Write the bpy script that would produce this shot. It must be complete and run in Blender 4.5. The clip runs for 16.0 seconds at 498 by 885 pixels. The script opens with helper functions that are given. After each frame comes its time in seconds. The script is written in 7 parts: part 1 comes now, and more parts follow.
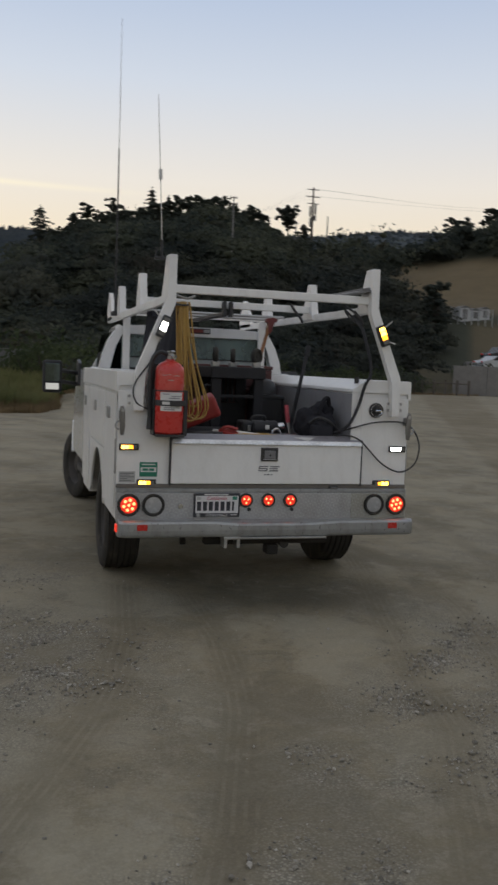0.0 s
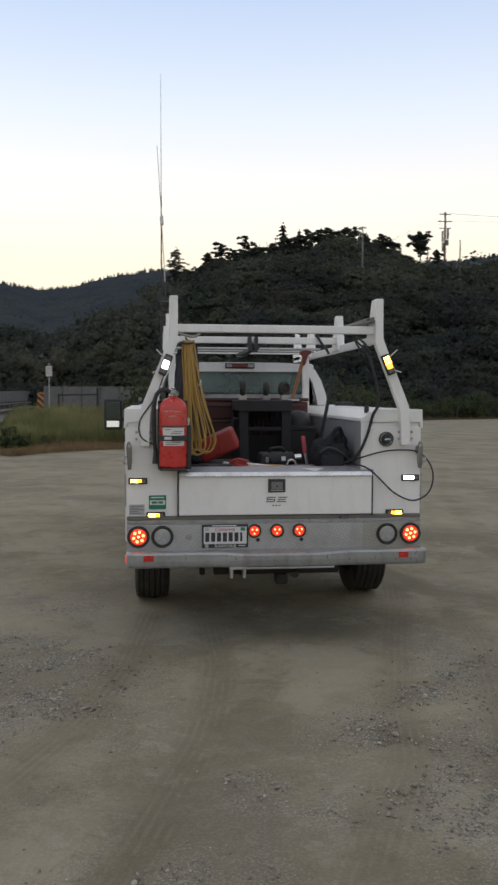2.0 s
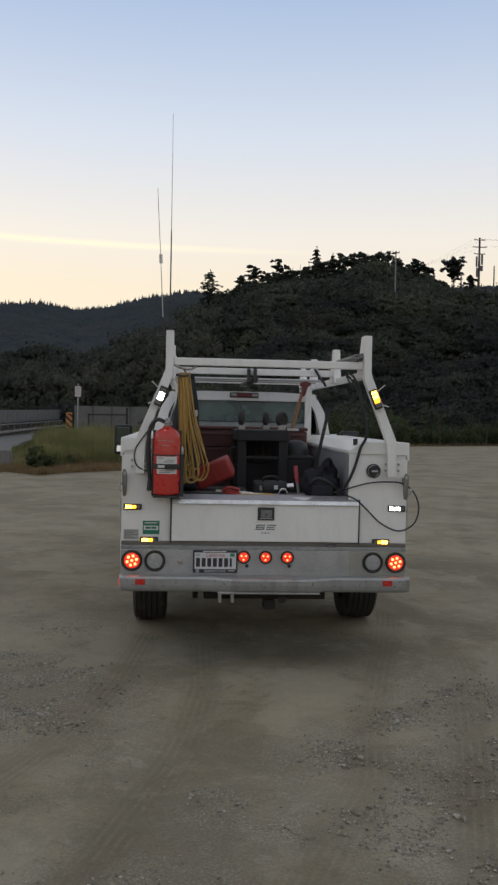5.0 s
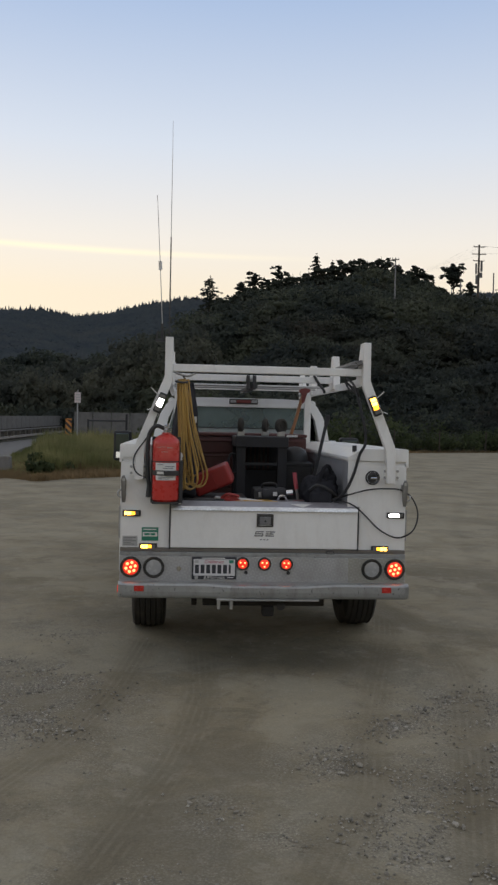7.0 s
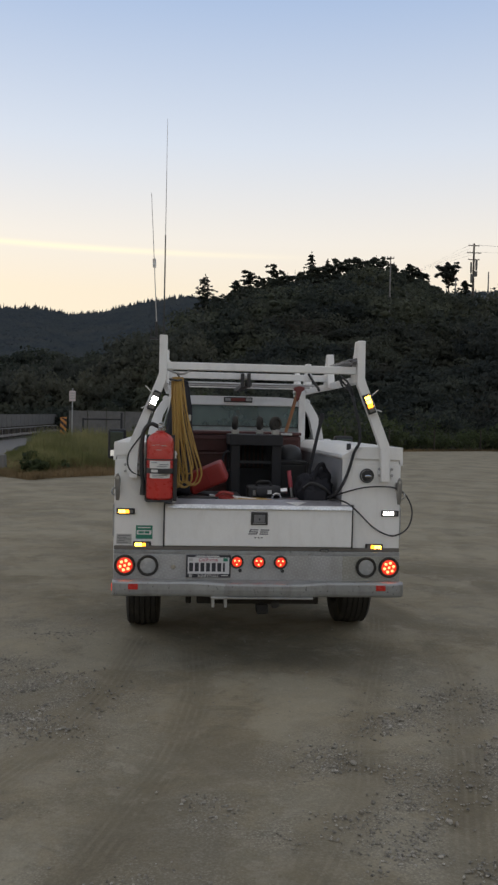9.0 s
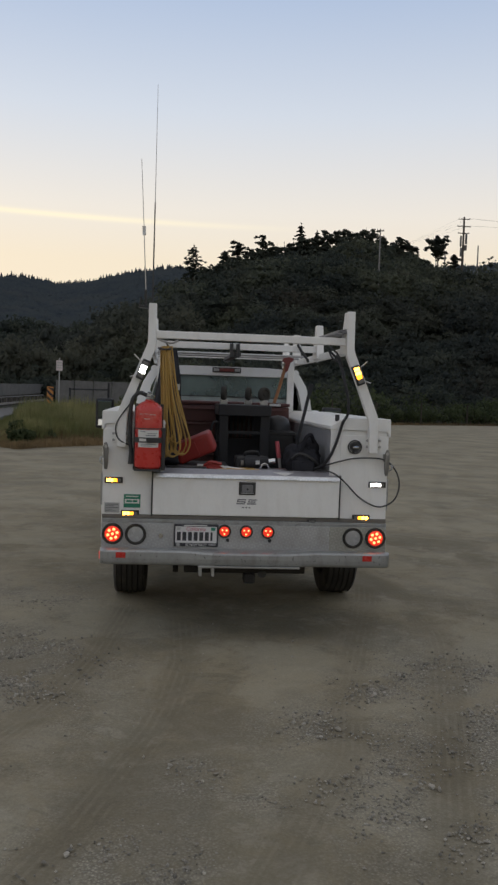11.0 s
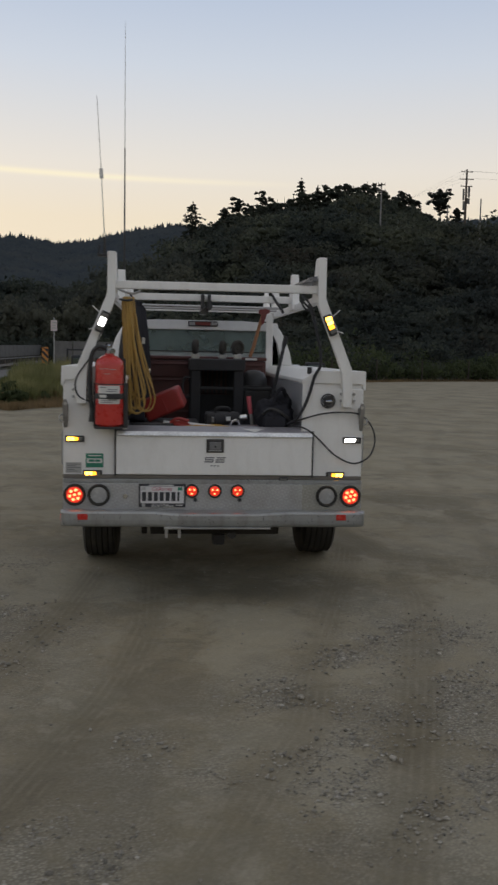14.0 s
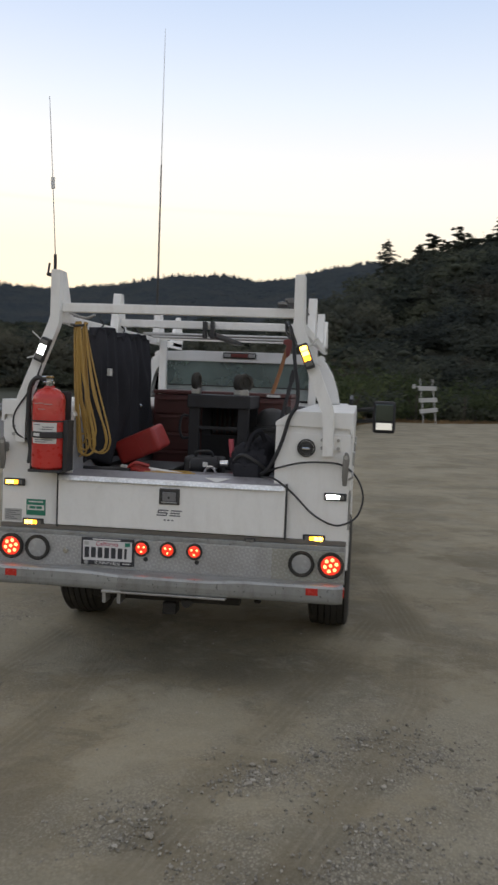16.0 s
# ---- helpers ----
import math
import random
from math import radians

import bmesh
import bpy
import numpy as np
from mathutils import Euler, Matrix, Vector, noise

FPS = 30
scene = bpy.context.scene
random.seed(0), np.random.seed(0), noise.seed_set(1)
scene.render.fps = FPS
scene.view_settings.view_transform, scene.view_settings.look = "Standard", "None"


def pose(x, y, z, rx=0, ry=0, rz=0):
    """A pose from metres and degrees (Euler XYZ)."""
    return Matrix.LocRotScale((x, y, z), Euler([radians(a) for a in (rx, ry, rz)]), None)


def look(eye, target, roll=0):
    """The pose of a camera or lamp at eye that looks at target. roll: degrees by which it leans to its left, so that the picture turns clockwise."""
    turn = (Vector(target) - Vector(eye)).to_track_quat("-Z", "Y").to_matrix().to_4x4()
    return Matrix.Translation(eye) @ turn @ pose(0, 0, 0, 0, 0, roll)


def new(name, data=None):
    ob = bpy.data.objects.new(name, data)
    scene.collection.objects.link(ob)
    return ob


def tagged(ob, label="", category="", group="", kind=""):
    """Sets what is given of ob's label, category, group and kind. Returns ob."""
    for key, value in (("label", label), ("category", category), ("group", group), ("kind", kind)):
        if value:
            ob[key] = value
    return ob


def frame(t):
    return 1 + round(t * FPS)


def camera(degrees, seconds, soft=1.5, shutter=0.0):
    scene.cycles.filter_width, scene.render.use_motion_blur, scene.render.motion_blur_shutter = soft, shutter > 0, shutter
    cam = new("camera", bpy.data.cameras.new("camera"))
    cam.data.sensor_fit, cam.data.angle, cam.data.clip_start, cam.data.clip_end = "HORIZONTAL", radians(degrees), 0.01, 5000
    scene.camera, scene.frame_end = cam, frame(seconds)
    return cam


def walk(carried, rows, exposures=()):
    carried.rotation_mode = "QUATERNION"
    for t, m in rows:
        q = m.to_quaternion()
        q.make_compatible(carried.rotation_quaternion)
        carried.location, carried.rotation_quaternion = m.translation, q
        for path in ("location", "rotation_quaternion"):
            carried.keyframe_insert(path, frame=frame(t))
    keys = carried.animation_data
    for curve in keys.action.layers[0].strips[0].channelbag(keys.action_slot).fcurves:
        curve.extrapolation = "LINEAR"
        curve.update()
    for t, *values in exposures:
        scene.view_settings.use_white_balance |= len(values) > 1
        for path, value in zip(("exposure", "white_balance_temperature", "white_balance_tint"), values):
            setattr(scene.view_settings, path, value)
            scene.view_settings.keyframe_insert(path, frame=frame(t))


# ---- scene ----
cam = camera(31.8, 16.0, soft=2.5, shutter=0.4)
PATH = [
    (0, (-1.671, -5.44, 1.591), (-1.132, -3.521, 1.423), 2.3),
    (0.5, (-1.473, -5.646, 1.607), (-1.068, -3.692, 1.468), 4.1),
    (1, (-1.274, -5.722, 1.606), (-0.93, -3.755, 1.506), 0.7),
    (1.5, (-1.03, -5.678, 1.61), (-0.742, -3.703, 1.482), 0.0),
    (2, (-0.836, -5.729, 1.625), (-0.611, -3.744, 1.521), 0.2),
    (2.5, (-0.696, -5.893, 1.666), (-0.573, -3.903, 1.514), 2.1),
    (3, (-0.622, -5.976, 1.68), (-0.521, -3.981, 1.585), 0.7),
    (3.5, (-0.598, -5.985, 1.683), (-0.483, -3.991, 1.584), 0.8),
    (4, (-0.597, -5.981, 1.693), (-0.446, -3.989, 1.609), 1.4),
    (6.5, (-0.577, -5.989, 1.695), (-0.425, -3.995, 1.653), 1.1),
    (7, (-0.586, -5.985, 1.696), (-0.432, -3.992, 1.655), 1.3),
    (7.5, (-0.597, -5.986, 1.694), (-0.448, -3.992, 1.657), 1.3),
    (8, (-0.59, -5.982, 1.693), (-0.445, -3.988, 1.647), 1.1),
    (8.5, (-0.583, -5.98, 1.692), (-0.429, -3.986, 1.649), 1.1),
    (9, (-0.579, -5.98, 1.692), (-0.414, -3.988, 1.648), 1.3),
    (11.5, (-0.591, -5.983, 1.672), (-0.39, -3.997, 1.549), 1.9),
    (12, (-0.581, -5.983, 1.668), (-0.38, -3.997, 1.537), 1.7),
    (12.5, (-0.58, -5.986, 1.668), (-0.379, -4.001, 1.54), 1.6),
    (13, (-0.579, -5.988, 1.662), (-0.405, -4.002, 1.51), 0.6),
    (13.5, (-0.519, -5.93, 1.643), (-0.366, -3.944, 1.459), 0.2),
    (14, (-0.326, -5.727, 1.641), (-0.136, -3.746, 1.441), 1.2),
    (14.5, (-0.068, -5.581, 1.64), (0.129, -3.602, 1.423), 2.3),
    (15, (0.328, -5.37, 1.671), (0.292, -3.382, 1.455), 2.4),
    (15.5, (0.664, -5.098, 1.651), (0.585, -3.103, 1.522), 3.1),
    (16, (1.039, -4.759, 1.674), (0.788, -2.779, 1.544), 2.2),
]
EXPOSURES = [(0.0, -0.06), (0.5, -0.08), (1.0, 0.13), (1.5, 0.04), (2.0, 0.34), (2.5, -0.05), (3.0, 0.12), (3.5, 0.14), (4.0, 0.05), (6.5, 0.05), (9.0, 0.05),
             (11.5, -0.12), (12.0, -0.45), (12.5, -0.12), (13.5, -0.14), (14.0, -0.14), (14.5, -0.13), (15.0, -0.1), (15.5, 0.08), (16.0, 0.34)]
walk(cam, [(t, look(eye, target, roll)) for t, eye, target, roll in PATH], [(t, stops, 6540 if t < 11 else 6590, 9.6) for t, stops in EXPOSURES])

# ---- world and light: dusk, the sun is down behind the hills ----
world = bpy.data.worlds.new("dusk_sky")
scene.world = world
world.use_nodes = True
wn, wl = world.node_tree.nodes, world.node_tree.links
wn.clear()
SUN_EL, SUN_AZ = radians(1.6), radians(-38.0)
sky = wn.new("ShaderNodeTexSky")
sky.sky_type = "NISHITA"
sky.sun_disc = False
sky.sun_elevation, sky.sun_rotation = SUN_EL, SUN_AZ
sky.altitude, sky.air_density, sky.dust_density, sky.ozone_density = 100.0, 1.0, 0.6, 1.6
# twilight: warm along the horizon, blue above it, hazy grey overhead
geo = wn.new("ShaderNodeTexCoord")
axes = wn.new("ShaderNodeSeparateXYZ")
wl.new(geo.outputs["Generated"], axes.inputs[0])
dusk = wn.new("ShaderNodeValToRGB")
DUSK = ((0.0, (0.89, 0.74, 0.58)), (0.145, (0.905, 0.775, 0.61)), (0.20, (0.87, 0.80, 0.725)), (0.30, (0.665, 0.713, 0.805)), (0.44, (0.39, 0.503, 0.722)), (0.62, (0.46, 0.48, 0.54)), (1.0, (0.52, 0.50, 0.50)))
while len(dusk.color_ramp.elements) < len(DUSK):
    dusk.color_ramp.elements.new(0.5)
for el, (at_, col) in zip(dusk.color_ramp.elements, DUSK):
    el.position, el.color = at_, (*col, 1)
wl.new(axes.outputs["Z"], dusk.inputs[0])
both = wn.new("ShaderNodeMix")
both.data_type = "RGBA"
both.inputs[0].default_value = 0.05
wl.new(dusk.outputs[0], both.inputs[6])
wl.new(sky.outputs[0], both.inputs[7])


def wmath(op, a, b=None):
    m = wn.new("ShaderNodeMath")
    m.operation = op
    for sock, v in zip(m.inputs, (a, b)):
        if isinstance(v, bpy.types.NodeSocket):
            wl.new(v, sock)
        elif v is not None:
            sock.default_value = v
    return m.outputs[0]


# a thin lit streak of cloud low in the west
off = wmath("SUBTRACT", axes.outputs["Z"], wmath("MULTIPLY_ADD", axes.outputs["X"], -0.012))
[q for q in wn if q.type == "MATH" and q.operation == "MULTIPLY_ADD"][0].inputs[2].default_value = 0.1875
band = wmath("POWER", 2.718, wmath("MULTIPLY", wmath("POWER", wmath("MULTIPLY", wmath("ABSOLUTE", off), 330.0), 2.0), -1.0))
fade = wn.new("ShaderNodeMapRange")
fade.inputs[1].default_value, fade.inputs[2].default_value = 0.16, -0.09
wl.new(axes.outputs["X"], fade.inputs[0])
front = wmath("GREATER_THAN", axes.outputs["Y"], 0.5)
streak = wn.new("ShaderNodeMix")
streak.data_type = "RGBA"
wl.new(wmath("MULTIPLY", wmath("MULTIPLY", band, fade.outputs[0]), wmath("MULTIPLY", front, 1.0)), streak.inputs[0])
wl.new(both.outputs[2], streak.inputs[6])
streak.inputs[7].default_value = (1.06, 0.96, 0.73, 1)
bg = wn.new("ShaderNodeBackground")
bg.inputs["Strength"].default_value = 1.0
wout = wn.new("ShaderNodeOutputWorld")
wl.new(streak.outputs[2], bg.inputs["Color"])
wl.new(bg.outputs[0], wout.inputs["Surface"])
scene.view_settings.exposure = 0.0

# ---- materials ----


def nodes_of(name):
    m = bpy.data.materials.new(name)
    m.use_nodes = True
    nt = m.node_tree
    return m, nt.nodes, nt.links, nt.nodes["Principled BSDF"]


def coords(n, l, scale, obj=True):
    tc = n.new("ShaderNodeTexCoord")
    mp = n.new("ShaderNodeMapping")
    mp.inputs["Scale"].default_value = scale if isinstance(scale, tuple) else (scale,) * 3
    l.new(tc.outputs["Object" if obj else "Generated"], mp.inputs["Vector"])
    return mp.outputs[0]


def noise_tex(n, l, vec, scale, detail=4.0, rough=0.55, distort=0.0):
    t = n.new("ShaderNodeTexNoise")
    t.inputs["Scale"].default_value, t.inputs["Detail"].default_value = scale, detail
    t.inputs["Roughness"].default_value, t.inputs["Distortion"].default_value = rough, distort
    l.new(vec, t.inputs["Vector"])
    return t.outputs["Fac"]


def ramp(n, l, fac, stops):
    r = n.new("ShaderNodeValToRGB")
    els = r.color_ramp.elements
    while len(els) < len(stops):
        els.new(0.5)
    for e, (p, c) in zip(els, stops):
        e.position = p
        e.color = (*c, 1) if isinstance(c, tuple) else (c, c, c, 1)
    l.new(fac, r.inputs[0])
    return r.outputs[0]


def mixc(n, l, fac, a, b, mode="MIX"):
    m = n.new("ShaderNodeMix")
    m.data_type, m.blend_type = "RGBA", mode
    for sock, v in ((m.inputs[0], fac), (m.inputs[6], a), (m.inputs[7], b)):
        if isinstance(v, bpy.types.NodeSocket):
            l.new(v, sock)
        elif isinstance(v, tuple):
            sock.default_value = (*v, 1)
        else:
            sock.default_value = v
    return m.outputs[2]


def bumped(n, l, bsdf, height, strength, dist=0.01):
    b = n.new("ShaderNodeBump")
    b.inputs["Strength"].default_value, b.inputs["Distance"].default_value = strength, dist
    l.new(height, b.inputs["Height"])
    l.new(b.outputs[0], bsdf.inputs["Normal"])


def surface(name, col, rough=0.5, metal=0.0, vary=0.15, grain=40.0, stain=None, stain_amt=0.0, bump=0.05, coat=0.0):
    """A plain surface with fine grain, large soft variation and, where given, stains of another colour."""
    m, n, l, b = nodes_of(name)
    v = coords(n, l, 1.0)
    big, fine = noise_tex(n, l, v, 2.3, 5), noise_tex(n, l, v, grain, 4)
    lo = tuple(c * (1 - vary) for c in col)
    hi = tuple(min(1, c * (1 + vary)) for c in col)
    c = mixc(n, l, ramp(n, l, big, [(0.3, 0.0), (0.7, 1.0)]), lo, hi)
    c = mixc(n, l, 0.25, c, ramp(n, l, fine, [(0.3, lo), (0.7, hi)]))
    if stain:
        s = noise_tex(n, l, coords(n, l, (3.0, 3.0, 1.0)), 3.1, 8, 0.7, 0.4)
        c = mixc(n, l, ramp(n, l, s, [(0.48, 0.0), (0.75, stain_amt)]), c, stain)
    l.new(c, b.inputs["Base Color"])
    rr = ramp(n, l, fine, [(0.2, max(0.02, rough - 0.1)), (0.8, min(1, rough + 0.1))])
    l.new(rr, b.inputs["Roughness"])
    b.inputs["Metallic"].default_value = metal
    b.inputs["Coat Weight"].default_value = coat
    if bump:
        bumped(n, l, b, fine, bump, 0.004)
    return m


def glowing(name, col, strength, base=(0.2, 0.2, 0.2)):
    m, n, l, b = nodes_of(name)
    b.inputs["Base Color"].default_value = (*base, 1)
    b.inputs["Roughness"].default_value = 0.25
    b.inputs["Emission Color"].default_value = (*col, 1)
    b.inputs["Emission Strength"].default_value = strength
    return m


def glass(name, tint=(0.7, 0.8, 0.78)):
    m, n, l, b = nodes_of(name)
    n.remove(b)
    tr, gl, mx, fr = n.new("ShaderNodeBsdfTransparent"), n.new("ShaderNodeBsdfGlossy"), n.new("ShaderNodeMixShader"), n.new("ShaderNodeFresnel")
    tr.inputs[0].default_value = (*tint, 1)
    gl.inputs["Roughness"].default_value = 0.02
    fr.inputs[0].default_value = 1.5
    l.new(fr.outputs[0], mx.inputs[0])
    l.new(tr.outputs[0], mx.inputs[1])
    l.new(gl.outputs[0], mx.inputs[2])
    l.new(mx.outputs[0], n["Material Output"].inputs["Surface"])
    return m


def foliage(name, dark, light, rough=0.7, patch=0.12, russet=None):
    """Leaves: each a little different, each tree a little different from its neighbours."""
    m, n, l, b = nodes_of(name)
    g = n.new("ShaderNodeNewGeometry")
    v = coords(n, l, 1.0)
    tree, wide = noise_tex(n, l, v, patch, 2, 0.5), noise_tex(n, l, v, 0.03, 3)
    half = tuple((a + c) / 2 for a, c in zip(dark, light))
    c = mixc(n, l, ramp(n, l, tree, [(0.40, 0.0), (0.60, 1.0)]), dark, light)
    c = mixc(n, l, 0.15, c, mixc(n, l, g.outputs["Random Per Island"], dark, light))
    c = mixc(n, l, ramp(n, l, wide, [(0.45, 0.0), (0.7, 0.5)]), c, (half[0] * 1.25, half[1] * 1.02, half[2] * 0.95))
    thick = noise_tex(n, l, v, 0.055, 4, 0.6, 0.5)
    c = mixc(n, l, ramp(n, l, thick, [(0.48, 0.0), (0.60, 0.8)]), c, (dark[0] * 0.80, dark[1] * 0.84, dark[2] * 0.92))
    if russet:
        dry = noise_tex(n, l, v, 0.075, 3, 0.6)
        c = mixc(n, l, ramp(n, l, dry, [(0.58, 0.0), (0.70, 0.65)]), c, russet)
    l.new(c, b.inputs["Base Color"])
    b.inputs["Roughness"].default_value = rough
    b.inputs["Specular IOR Level"].default_value = 0.15
    through_leaf, mx = n.new("ShaderNodeBsdfTranslucent"), n.new("ShaderNodeMixShader")
    l.new(c, through_leaf.inputs["Color"])
    mx.inputs[0].default_value = 0.5
    l.new(b.outputs[0], mx.inputs[1])
    l.new(through_leaf.outputs[0], mx.inputs[2])
    l.new(mx.outputs[0], n["Material Output"].inputs["Surface"])
    return m


def tread_plate(name, flat=(0.40, 0.40, 0.395), raised=(0.48, 0.48, 0.47), metal=0.45, rough=0.45):
    """Aluminium checker plate: short raised lozenges in two directions."""
    m, n, l, b = nodes_of(name)
    v = coords(n, l, 1.0)
    outs = []
    for ang, ph in ((45, 0.0), (-45, 0.5)):
        mp = n.new("ShaderNodeMapping")
        mp.inputs["Rotation"].default_value = (0, radians(ang), 0)
        mp.inputs["Location"].default_value = (ph * 0.044, 0, ph * 0.022)
        l.new(v, mp.inputs[0])
        sep = n.new("ShaderNodeSeparateXYZ")
        l.new(mp.outputs[0], sep.inputs[0])
        prod = None
        for ax, period, power in (("X", 0.044, 1.0), ("Z", 0.022, 1.0)):
            mm = n.new("ShaderNodeMath"); mm.operation = "MULTIPLY"; mm.inputs[1].default_value = 2 * math.pi / period
            l.new(sep.outputs[ax], mm.inputs[0])
            s = n.new("ShaderNodeMath"); s.operation = "SINE"
            l.new(mm.outputs[0], s.inputs[0])
            if prod is None:
                prod = s.outputs[0]
            else:
                p = n.new("ShaderNodeMath"); p.operation = "MULTIPLY"
                l.new(prod, p.inputs[0]); l.new(s.outputs[0], p.inputs[1])
                prod = p.outputs[0]
        outs.append(prod)
    mx = n.new("ShaderNodeMath"); mx.operation = "MAXIMUM"
    l.new(outs[0], mx.inputs[0]); l.new(outs[1], mx.inputs[1])
    h = ramp(n, l, mx.outputs[0], [(0.35, 0.0), (0.7, 1.0)])
    dirt = noise_tex(n, l, v, 4.0, 8, 0.7)
    c = mixc(n, l, h, flat, raised)
    c = mixc(n, l, ramp(n, l, dirt, [(0.45, 0.0), (0.75, 0.65)]), c, (0.22, 0.20, 0.17))
    l.new(c, b.inputs["Base Color"])
    b.inputs["Metallic"].default_value = metal
    b.inputs["Roughness"].default_value = rough
    bumped(n, l, b, h, 0.35, 0.003)
    return m


WHITE = surface("white_paint", (0.80, 0.79, 0.76), 0.38, vary=0.05, grain=60, stain=(0.46, 0.42, 0.36), stain_amt=0.2, bump=0.02, coat=0.15)
RACKW = surface("rack_white_paint", (0.82, 0.81, 0.78), 0.45, vary=0.05, grain=60, stain=(0.40, 0.35, 0.30), stain_amt=0.3, bump=0.03)
CABW = surface("cab_white_paint", (0.82, 0.82, 0.81), 0.2, vary=0.03, grain=30, stain=(0.5, 0.46, 0.4), stain_amt=0.2, bump=0.0, coat=0.6)
GREYB = surface("bumper_grey", (0.36, 0.37, 0.37), 0.33, 0.5, 0.15, 50, (0.16, 0.15, 0.13), 0.6, 0.03)
TREAD = tread_plate("tread_plate")
GRIMTREAD = tread_plate("grimy_tread_plate", (0.33, 0.325, 0.28), (0.41, 0.405, 0.355), 0.3, 0.55)
ALUTREAD = tread_plate("bright_tread_plate", (0.84, 0.84, 0.83), (0.95, 0.95, 0.94), 0.5, 0.3)
SLATG = surface("weathered_slat", (0.20, 0.20, 0.205), 0.5, 0.4, 0.2, 40, (0.10, 0.095, 0.09), 0.6, 0.04)
STEEL = surface("dull_steel", (0.42, 0.42, 0.41), 0.4, 0.8, 0.15, 60, (0.2, 0.17, 0.14), 0.4, 0.04)
CATCH = surface("worn_catch_steel", (0.22, 0.215, 0.205), 0.4, 0.75, 0.2, 60, (0.12, 0.09, 0.07), 0.5, 0.04)
CHROME = surface("chrome", (0.75, 0.75, 0.75), 0.12, 1.0, 0.05, 30, bump=0.0)
BLACKP = surface("black_plastic", (0.042, 0.042, 0.043), 0.45, vary=0.3, grain=80, stain=(0.06, 0.055, 0.05), stain_amt=0.4, bump=0.06)
RUBBER = surface("tyre_rubber", (0.040, 0.038, 0.034), 0.85, vary=0.3, grain=60, stain=(0.12, 0.102, 0.08), stain_amt=0.7, bump=0.1)
UNDER = surface("underbody_black", (0.030, 0.028, 0.026), 0.8, vary=0.3, grain=30, stain=(0.035, 0.030, 0.025), stain_amt=0.5, bump=0.1)
BLACKM = surface("black_steel_paint", (0.036, 0.036, 0.039), 0.6, vary=0.3, grain=40, stain=(0.03, 0.026, 0.022), stain_amt=0.4, bump=0.05)
REDEXT = surface("extinguisher_red", (0.52, 0.030, 0.022), 0.3, vary=0.08, grain=30, stain=(0.40, 0.05, 0.04), stain_amt=0.25, bump=0.02, coat=0.3)
REDCAN = surface("fuel_can_red", (0.32, 0.028, 0.022), 0.5, vary=0.15, grain=30, stain=(0.2, 0.05, 0.04), stain_amt=0.4, bump=0.05)
PINKGRIP = surface("faded_red_grip", (0.48, 0.085, 0.105), 0.5, vary=0.12, grain=40, bump=0.03)
MAROON = surface("toolbox_dark_red", (0.090, 0.026, 0.022), 0.5, vary=0.2, grain=30, stain=(0.05, 0.03, 0.025), stain_amt=0.6, bump=0.04)
YELLOW = surface("cord_yellow", (0.43, 0.265, 0.065), 0.5, vary=0.2, grain=30, stain=(0.25, 0.15, 0.05), stain_amt=0.5, bump=0.05)
CLOTH = surface("black_cloth", (0.032, 0.032, 0.037), 0.95, vary=0.4, grain=120, stain=(0.022, 0.022, 0.026), stain_amt=0.6, bump=0.3)
LABELW = surface("label_white", (0.66, 0.65, 0.62), 0.5, vary=0.08, grain=60, bump=0.0)
LABELS = surface("label_silver", (0.42, 0.42, 0.40), 0.45, 0.2, 0.12, 60, bump=0.0)
GREEN = surface("sticker_green", (0.02, 0.19, 0.12), 0.45, vary=0.15, grain=50, bump=0.0)
INK = surface("ink_dark", (0.03, 0.03, 0.035), 0.6, vary=0.1, bump=0.0)
INKG = surface("ink_grey", (0.14, 0.14, 0.15), 0.5, vary=0.1, bump=0.0)
REDINK = surface("ink_red", (0.40, 0.03, 0.07), 0.6, vary=0.1, bump=0.0)
PLATE = surface("plate_white", (0.62, 0.61, 0.60), 0.4, vary=0.05, bump=0.0)
REFLRED = surface("reflector_red", (0.50, 0.028, 0.02), 0.25, vary=0.1, bump=0.0, coat=0.4)
LENSGREY = surface("lens_grey", (0.34, 0.34, 0.33), 0.25, vary=0.1, bump=0.05, coat=0.4)
WOODH = surface("handle_wood", (0.27, 0.115, 0.045), 0.55, vary=0.25, grain=30, bump=0.05)
AXERED = surface("axe_red", (0.17, 0.03, 0.025), 0.5, vary=0.2, stain=(0.1, 0.05, 0.04), stain_amt=0.5)
TRAYGREY = surface("tray_grey", (0.34, 0.33, 0.35), 0.45, 0.4, 0.15, 30, (0.15, 0.13, 0.12), 0.6, 0.05)
BEDSIDE = surface("bed_side_grey", (0.30, 0.30, 0.31), 0.55, vary=0.12, grain=30, stain=(0.2, 0.19, 0.18), stain_amt=0.6, bump=0.04)
SILL = surface("grimy_sill", (0.15, 0.135, 0.115), 0.8, vary=0.3, grain=30, stain=(0.2, 0.18, 0.16), stain_amt=0.4)
DARKRIM = surface("dusty_dark_rim", (0.07, 0.065, 0.06), 0.7, 0.3, 0.2, 30, (0.12, 0.10, 0.08), 0.6)
BEDGREY = surface("bed_liner_grey", (0.16, 0.16, 0.165), 0.65, vary=0.2, grain=30, stain=(0.08, 0.07, 0.06), stain_amt=0.6, bump=0.1)
SEAT = surface("seat_fabric", (0.06, 0.06, 0.065), 0.9, vary=0.3, grain=90, bump=0.1)
